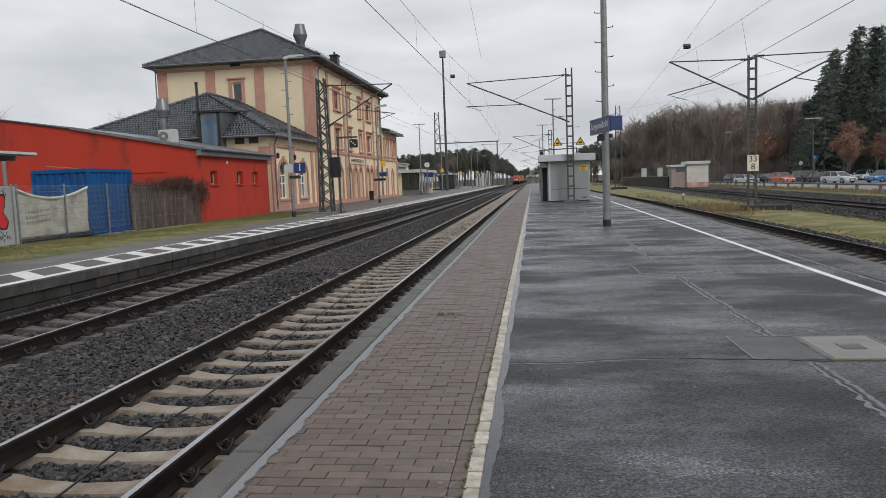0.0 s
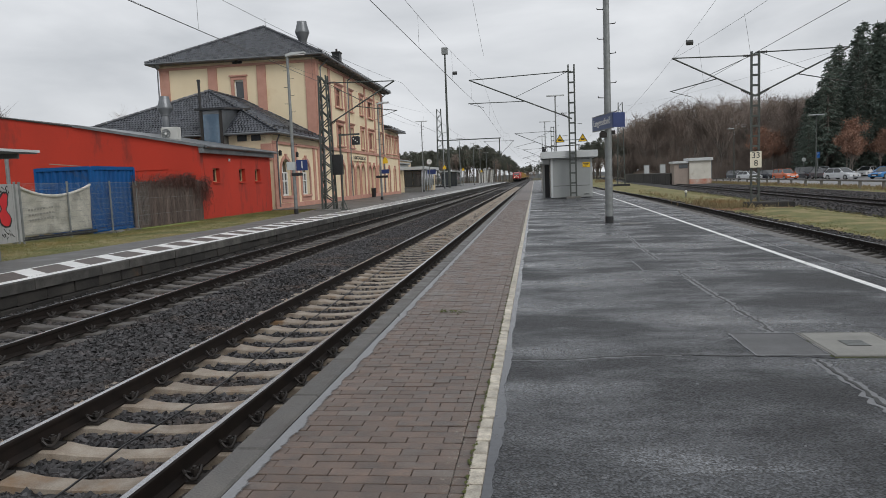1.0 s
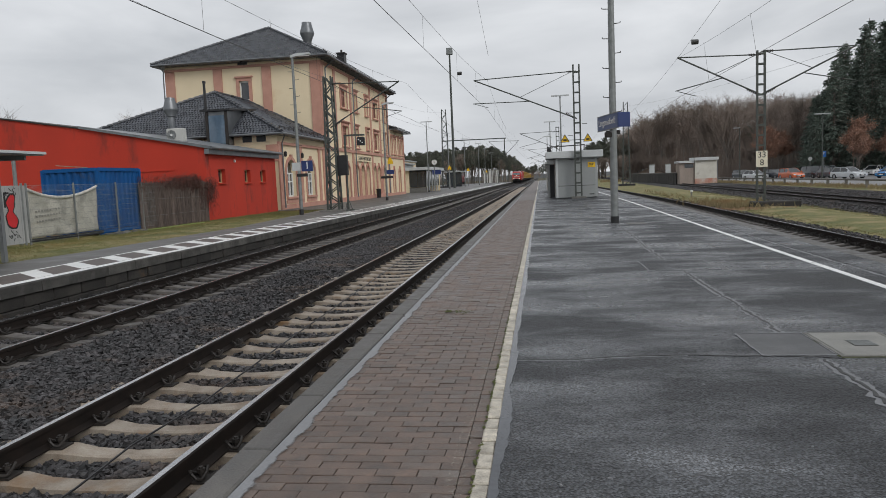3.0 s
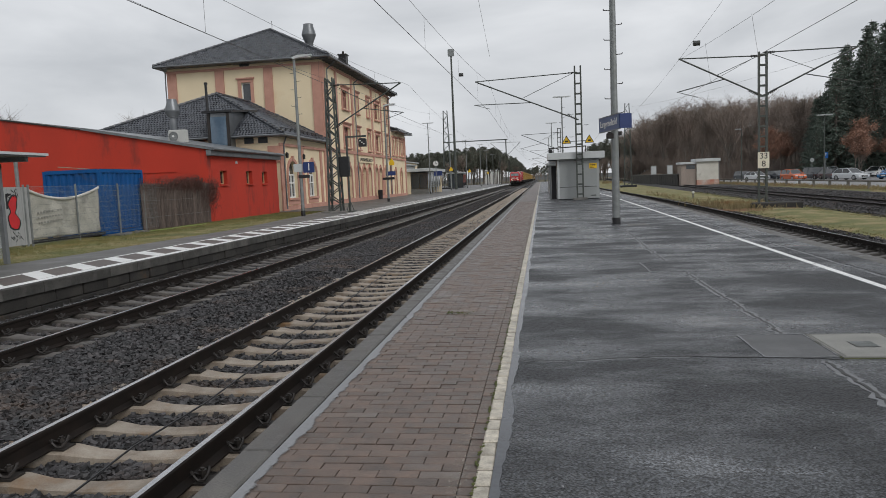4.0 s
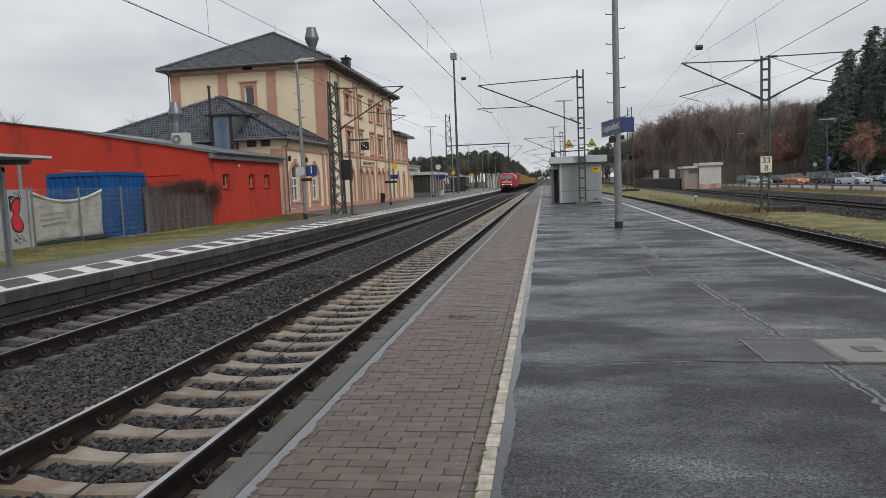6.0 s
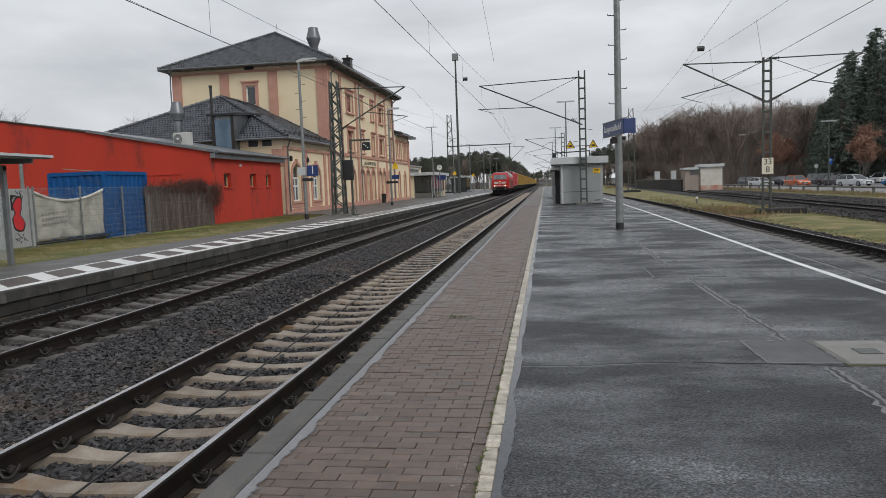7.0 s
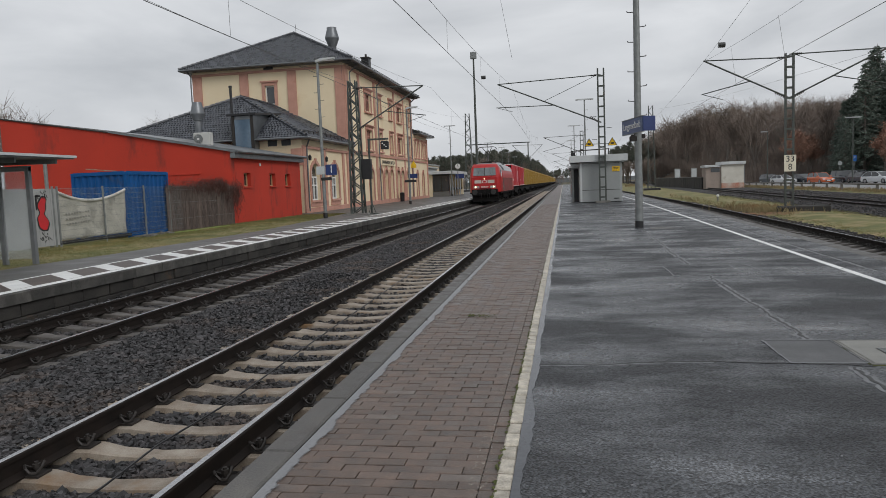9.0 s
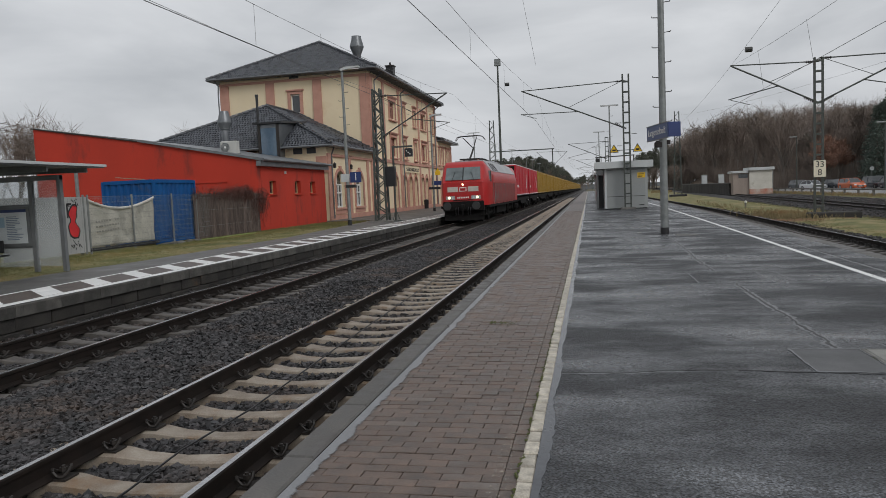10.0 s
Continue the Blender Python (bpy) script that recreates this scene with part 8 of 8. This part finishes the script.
def stones(name, label, count, place, r0, r1, seed):
    """Crushed stones: skewed angular blocks, joined."""
    rnd = np.random.RandomState(seed)
    ico = np.array([(-1, -1, -1), (1, -1, -1), (1, 1, -1), (-1, 1, -1), (-1, -1, 1), (1, -1, 1), (1, 1, 1), (-1, 1, 1)]) * 0.62
    tri = np.array([(0, 2, 1), (0, 3, 2), (4, 5, 6), (4, 6, 7), (0, 1, 5), (0, 5, 4), (1, 2, 6), (1, 6, 5), (2, 3, 7), (2, 7, 6), (3, 0, 4), (3, 4, 7)])
    pos = place(rnd, count)
    n = len(pos)
    size = rnd.uniform(r0, r1, (n, 1, 1)) * rnd.uniform(0.6, 1.25, (n, 1, 3))
    v = ico[None] * size * rnd.uniform(0.55, 1.3, (n, 8, 1)) + rnd.uniform(-0.2, 0.2, (n, 8, 3)) * size
    a = rnd.uniform(0, 6.283, n)
    b2 = rnd.uniform(-1.2, 1.2, n)
    ca, sa, cb, sb = np.cos(a)[:, None], np.sin(a)[:, None], np.cos(b2)[:, None], np.sin(b2)[:, None]
    x, y, z = v[..., 0], v[..., 1], v[..., 2]
    y, z = y * cb - z * sb, y * sb + z * cb
    x, y = x * ca - y * sa, x * sa + y * ca
    v = np.stack([x, y, z * 0.75], -1) + pos[:, None, :]
    f = (tri[None] + (np.arange(n) * 8)[:, None, None]).reshape(-1, 3)
    me = bpy.data.meshes.new(name)
    me.vertices.add(n * 8)
    me.vertices.foreach_set("co", v.reshape(-1))
    me.loops.add(len(f) * 3)
    me.loops.foreach_set("vertex_index", f.reshape(-1).astype(np.int32))
    me.polygons.add(len(f))
    me.polygons.foreach_set("loop_start", np.arange(0, len(f) * 3, 3, dtype=np.int32))
    me.update(calc_edges=True)
    me.shade_flat()
    return tagged(part(name, me, M_STONE), label, "ballast", kind="stuff")


def clear_of_sleepers(p, centre, start, step=0.6):
    """Keep stones off the sleeper tops."""
    dx = np.abs(p[:, 0] - centre)
    ph = np.abs(((p[:, 1] - start + step / 2) % step) - step / 2)
    keep = ~((dx < 1.14) & (ph < 0.15))
    keep &= ~(np.abs(dx - 0.7525) < 0.1)
    return keep


def bed(y0, y1):
    def place(rnd, n):
        u = rnd.rand(n)
        y = 1.0 / (1 / y0 + (1 / y1 - 1 / y0) * u)
        x = rnd.uniform(-8.86, -1.72, n)
        off = np.minimum(np.abs(x + 3.28), np.abs(x + 7.41))
        z = -0.635 + 0.08 * np.clip((off - 0.84) / 0.4, 0, 1) + 0.02 * np.clip((off - 1.4) / 0.5, 0, 1)
        z[x > -1.93] = -0.62
        z[x < -8.5] = -0.52
        p = np.stack([x, y, z + rnd.uniform(-0.015, 0.02, n)], 1)
        k2 = clear_of_sleepers(p, -3.28, 4.5, 0.575) & clear_of_sleepers(p, -7.41, 7.1)
        return p[k2 & (p[:, 0] > -1.0 * p[:, 1] - 0.6)]
    return place


stones("ballast_stones", "loose dark grey crushed stones between the rails", 120000, bed(2.6, 17), 0.02, 0.047, 1)
stones("ballast_stones", "dark grey crushed stones further along the line", 95000, bed(16, 120), 0.028, 0.052, 2)


def side_bed(centre, lo, hi, y0, y1, z):
    def place(rnd, n):
        u = rnd.rand(n)
        y = 1.0 / (1 / y0 + (1 / y1 - 1 / y0) * u)
        c = np.array([centre(q) for q in y])
        d = rnd.uniform(lo, hi, n)
        zz = np.where(d < -1.7, z - 0.25 * (-1.7 - d), z)
        p = np.stack([c + d, y, zz + rnd.uniform(-0.01, 0.02, n)], 1)
        ph = np.abs(d)
        return p[np.abs(ph - 0.7525) > 0.1]
    return place


stones("ballast_stones", "dark crushed stones beside the curving track", 6000, side_bed(lambda y: 6.78 + drift(y), 0.86, 2.0, 9, 60, -0.57), 0.03, 0.05, 3)
stones("ballast_stones", "crushed stones on the shoulder of the siding", 16000, side_bed(far_x, -3.3, 5.5, 22, 90, -0.51), 0.04, 0.075, 4)
tagged(part("white_stone", Build().lathe([(0, 0), (0.09, 0.02), (0.1, 0.06), (0.03, 0.1), (0, 0.1)], 8, (13.3, 46, -0.62)), M_WHITE), "pale lump of stone by the siding", "stone")

# island platform: coping stones along both edges
CO = Build().bevel_box(-0.094, 0.094, -0.492, 0.492, -0.2, 0.0, 0.014).mesh("coping_stone")
CO.materials.append(M_COPING)
cop = thing("platform_edge", "worn grey concrete coping of the island platform", "platform edge", kind="structure")
for i in range(132):
    piece("coping_stone", CO, pose(-1.637 + random.uniform(-0.006, 0.006), -9.68 + i * 0.99, random.uniform(-0.006, 0.0), 0, random.uniform(-0.4, 0.4), 0), cop)
part("coping_run", Build().bevel_box(-1.731, -1.543, 120.6, 255, -0.2, 0.0, 0.01), M_COPING, cop)
part("edge_wall", Build().box(-1.7, -1.542, -10, 255, -0.95, -0.2), M_PLATFORM_WALL, cop)
cop2 = thing("platform_edge", "broad grey concrete edge slabs on the far side of the island", "platform edge", kind="structure")
CO2 = Build().bevel_box(-0.15, 0.15, -0.99, 0.99, -0.2, 0.0, 0.015).mesh("coping_stone")
CO2.materials.append(M_COPING)
for i in range(60):
    y = 6 + i * 2.0
    piece("coping_stone", CO2, pose(5.0 + drift(y), y, random.uniform(-0.008, -0.001), 0, 0, -math.degrees((drift(y + 1) - drift(y - 1)) / 2)), cop2)
part("edge_wall", Build().sweep([(-0.29, -0.2), (-0.02, -0.2), (-0.02, -0.95), (-0.29, -0.95)], [(5.15 + drift(y), y, 0) for y in YS if y <= 255]), M_PLATFORM_WALL, cop2)

# worn cement film over the first pavers, wide and thin in turn
def film_strip(name, label, category, x0, x1, y0, y1, z, material):
    n = int((y1 - y0) / 0.5)
    me = bpy.data.meshes.new(name)
    me.from_pydata([(x, y, z) for y in [y0 + i * 0.5 for i in range(n + 1)] for x in (x0, x1)], [], [(i * 2, i * 2 + 1, i * 2 + 3, i * 2 + 2) for i in range(n)])
    return tagged(part(name, me, material), label, category, kind="structure")


M_CEMENT_FILM = worn_film(M_CEMENT, "worn cement film", -1.525, -1.33, 1.2, 0.56, 5.0, (0.6, 0.6), 0.12)
film_strip("cement_film", "pale worn cement film between coping and pavers", "cement", -1.525, -1.33, 2.0, 60.0, -0.001, M_CEMENT_FILM)

# pavers in running bond across the strip
PW, PL = 0.0885, 0.215
FULL = Build().bevel_box(-PL / 2 + 0.002, PL / 2 - 0.002, -PW / 2 + 0.0015, PW / 2 - 0.0015, -0.06, 0.0, 0.003).mesh("paver")
FULL.materials.append(M_PAVER)
HALF = Build().bevel_box(-PL / 4 + 0.002, PL / 4 - 0.002, -PW / 2 + 0.0015, PW / 2 - 0.0015, -0.06, 0.0, 0.003).mesh("paver")
HALF.materials.append(M_PAVER)
X0, X1 = -1.518, -0.372
rest = []
count = 0
for r in range(int((45 + 8) / (PW + 0.002))):
    y = -8 + r * (PW + 0.002)
    x = X0
    first = True
    while x < X1 - 0.04:
        half = (first and r % 2 == 1) or x + PL > X1 + 0.02
        w = PL / 2 if half else PL
        first = False
        z = random.uniform(-0.006, 0.0) - 0.004
        if count < 300 and 3.0 < y < 9.0 and x > -1.5:
            piece("paver", HALF if half else FULL, pose(x + w / 2, y, z, random.uniform(-0.9, 0.9), random.uniform(-0.6, 0.6), random.uniform(-0.5, 0.5)), paver_bed)
            count += 1
        else:
            rest.append((x + w / 2, y, z, half))
        x += w
for half, me in ((False, FULL), (True, HALF)):
    ob = part("paver_rest", joined(me, [(x, y, z, random.uniform(-0.008, 0.008)) for x, y, z, h2 in rest if h2 == half]), None, paver_bed)
    ob["kind"] = "stuff"
part("paver_far", Build().box(X0, X1, 45, 255, -0.03, -0.005), M_PAVER, paver_bed)
# white-topped kerb row
WB = Build().bevel_box(-0.042, 0.042, -0.085, 0.085, -0.06, 0.006, 0.009).mesh("kerb_block")
WB.materials.append(M_WHITE_STONE)
for i in range(286):
    y = -8.04 + i * 0.19
    piece("kerb_block", WB, pose(-0.325 + random.uniform(-0.004, 0.004), y, random.uniform(-0.004, 0.002), 0, 0, random.uniform(-1, 1)), paver_bed)
part("kerb_run", Build().bevel_box(-0.361, -0.289, 46.2, 255, -0.05, 0.004, 0.004), M_WHITE_STONE, paver_bed)
# faded white strip left on the pavers next to the kerb
rs = random.Random(14)
film_strip("paint_traces", "worn traces of an old white line on the pavers", "paint", -0.5, -0.405, 2.0, 45.0, -0.0015, worn_film(M_WHITE_STONE, "worn white paint", -0.5, -0.405, 0.0, 0.52, 60.0, (0.8, 0.5), 0.2))

# smooth bitumen seal between kerb and asphalt
sl = Build()
y = -8
while y < 60:
    n = 14
    ln = rs.uniform(0.8, 1.5)
    outer = [(-0.23 + 0.03 * noise.noise((0.3, (y + ln * i / n) * 1.3, 0)) + rs.uniform(-0.008, 0.008), y + ln * i / n) for i in range(n + 1)]
    sl.prism([(-0.284, y + ln), (-0.284, y)] + outer, -0.01, 0.0035, "z")
    y += ln
tagged(part("edge_seal", sl, mat("smooth wet seal", (0.085, 0.09, 0.1), (0.055, 0.058, 0.066), rough=0.12, rough_to=0.3, scale=2.5, fine=30, bump=0.08, depth=0.004)), "smooth wet seal strip beside the kerb", "seal strip", kind="structure")
# moss along the kerb joint
M_MOSS = mat("moss", (0.1, 0.11, 0.03), (0.04, 0.05, 0.015), rough=0.95, scale=9, fine=80, bump=0.6, depth=0.01)
k = Build()
for i in range(420):
    y = 2.7 + rs.random() ** 2 * 22
    x = -0.366 + rs.gauss(0, 0.006)
    if rs.random() < 0.12:
        x, y = rs.uniform(-1.1, -0.8), 7.75 + rs.gauss(0, 0.05)
    r = rs.uniform(0.004, 0.014)
    k.add([(x - r, y, 0.0), (x, y - r * 2, 0.0), (x + r, y, 0.0), (x, y + r * 2, 0.0), (x, y, r * 0.7)], [(0, 1, 4), (1, 2, 4), (2, 3, 4), (3, 0, 4)])
tagged(part("moss", k, M_MOSS), "green moss in the joint beside the kerb", "moss", kind="stuff")

# asphalt: seams, cracks, patches, manhole
M_SEAM = mat("grey seam filler", (0.2, 0.205, 0.215), (0.06, 0.062, 0.067), rough=0.3, rough_to=0.5, scale=9, fine=80, bump=0.4, depth=0.006)


def crack(name, label, pts, w, material, wob, seed, z=0.004):
    rnd = random.Random(seed)
    pts = [Vector((x, y, 0)) for x, y in pts]
    line = []
    for a, b2 in zip(pts, pts[1:]):
        n = max(2, int((b2 - a).length / 0.05))
        line += [a.lerp(b2, i / n) for i in range(n)]
    line.append(pts[-1])
    off = 0
    L, R = [], []
    for i, p_ in enumerate(line):
        d = (line[min(i + 1, len(line) - 1)] - line[max(i - 1, 0)]).normalized()
        s = Vector((-d.y, d.x, 0))
        off = off * 0.55 + rnd.gauss(0, wob)
        ww = w * rnd.uniform(0.4, 1.3)
        L.append(p_ + s * (off + ww))
        R.append(p_ + s * (off - ww))
    v = [(q.x, q.y, z) for q in L] + [(q.x, q.y, z) for q in R] + [(q.x, q.y, -0.02) for q in L] + [(q.x, q.y, -0.02) for q in R]
    n = len(line)
    f = []
    for i in range(n - 1):
        f += [(i, i + 1, n + i + 1, n + i), (2 * n + i, i, i + 1, 2 * n + i + 1)[::-1], (3 * n + i, n + i, n + i + 1, 3 * n + i + 1)]
    return tagged(part(name, Build().add(v, f), material), label, "crack", kind="structure")


crack("crack", "long ragged seam along the asphalt", [(2.2, 42), (2.16, 21.5), (2.1, 16.5), (2.01, 14.0), (2.0, 12.0)], 0.05, M_SEAM, 0.012, 1, 0.0035)
crack("crack", "dark split inside the asphalt seam", [(2.2, 42), (2.16, 21.5), (2.1, 16.5), (2.01, 14.0), (2.0, 12.0)], 0.014, M_CRACK, 0.009, 1, 0.0065)
crack("crack", "ragged seam running towards the manhole", [(2.05, 10.7), (2.05, 9.0), (2.05, 7.56), (2.08, 6.9), (2.06, 6.47)], 0.05, M_SEAM, 0.012, 2, 0.0035)
crack("crack", "dark split inside the seam near the manhole", [(2.05, 10.7), (2.05, 9.0), (2.05, 7.56), (2.08, 6.9), (2.06, 6.47)], 0.014, M_CRACK, 0.009, 2, 0.0065)
crack("crack", "seam continuing past the manhole", [(2.08, 5.55), (2.06, 4.4), (2.08, 2)], 0.05, M_SEAM, 0.012, 6, 0.0035)
crack("crack", "dark split continuing past the manhole", [(2.08, 5.55), (2.06, 4.4), (2.08, 2)], 0.014, M_CRACK, 0.009, 6, 0.0065)
crack("crack", "thin crack across the asphalt", [(-0.22, 5.6), (0.22, 5.6), (0.58, 5.69), (1.12, 5.73), (1.54, 5.68), (2.07, 5.64), (2.24, 5.57)], 0.012, M_CRACK, 0.004, 3)
crack("crack", "pale wet lip beside the cross crack", [(-0.22, 5.575), (0.22, 5.575), (0.58, 5.66), (1.12, 5.70)], 0.011, M_SEAM, 0.004, 3, 0.003)
crack("crack", "seam by the coping on the far side", [(4.33, 8), (4.4, 14), (4.62, 22), (5.0, 40)], 0.024, M_SEAM, 0.008, 4)
crack("crack", "fine dark joint beside the coping", [(4.4, 8), (4.47, 14), (4.69, 22), (5.07, 40)], 0.006, M_CRACK, 0.004, 5)
for x, y in ((1.22, 20.6), (2.9, 11.4)):
    crack("crack", "short crack in the asphalt", [(x, y - 0.6), (x - 0.04, y + 0.6)], 0.012, M_SEAM, 0.006, int(x * 10))
for x0, x1, y0, y1 in ((1.57, 2.59, 10.72, 11.88), (1.68, 2.23, 5.68, 6.46)):
    pa = thing("asphalt_patch", "rectangular repair patch cut into the asphalt", "asphalt patch", kind="structure")
    part("infill", Build().box(x0, x1, y0, y1, -0.02, 0.003), M_ASPHALT if y0 > 8 else M_PATCH, pa)
    for q in (((x0, y0), (x1, y0)), ((x1, y0), (x1, y1)), ((x1, y1), (x0, y1)), ((x0, y1), (x0, y0))):
        c = crack("saw_cut", "", list(q), 0.011, M_SEAM, 0.003, int(x0 * 77), 0.007)
        c.parent = pa
        for key in ("label", "category", "kind"):
            if key in c:
                del c[key]
mh = thing("manhole_cover", "square concrete manhole cover with a steel grate", "manhole cover", pose(2.545, 6.03, 0))
part("frame", Build().box(-0.31, 0.31, -0.41, -0.385, -0.02, 0.01).box(-0.31, 0.31, 0.385, 0.41, -0.02, 0.01).box(-0.31, -0.285, -0.385, 0.385, -0.02, 0.01).box(0.285, 0.31, -0.385, 0.385, -0.02, 0.01), M_CONCRETE, mh)
part("slab", Build().bevel_box(-0.28, 0.28, -0.38, 0.38, -0.02, 0.012, 0.006), mat("pale cover concrete", (0.23, 0.226, 0.205), (0.15, 0.148, 0.135), rough=0.5, scale=4, fine=80, bump=0.25, depth=0.004), mh)
gr = part("grate", Build().box(-0.09, 0.09, -0.1, 0.1, 0.0, 0.0135), M_STEEL_DARK, mh, "small dark drain grate")
for i in range(6):
    part("grate_bar", Build().box(-0.085, 0.085, -0.085 + i * 0.031, -0.072 + i * 0.031, 0.0135, 0.018), M_GALV, gr)
part("moss_rim", Build().box(-0.322, -0.311, -0.4, 0.42, -0.01, 0.004).box(-0.31, 0.31, 0.411, 0.421, -0.01, 0.004).box(-0.31, 0.1, -0.42, -0.411, -0.01, 0.004), M_MOSS, mh)
pl_ = thing("cover_plate", "flat steel cover plate beside the pole", "cover plate", pose(2.72, 20.9, 0))
part("plate", Build().bevel_box(-0.28, 0.28, -0.35, 0.35, -0.02, 0.008, 0.004), M_COPING, pl_)
# scattered bits on the wet asphalt
k = Build()
for i in range(70):
    x, y, r = rs.uniform(-0.1, 4.6), 3 + rs.random() ** 1.6 * 14, rs.uniform(0.004, 0.013)
    k.box(-r, r, -r * 0.6, r * 0.6, 0, r * 0.7, pose(x, y, 0.0, rs.uniform(-20, 20), 0, rs.uniform(0, 180)))
tagged(part("grit", k, M_CEMENT), "small pale bits of grit on the asphalt", "grit", kind="stuff")
motions()
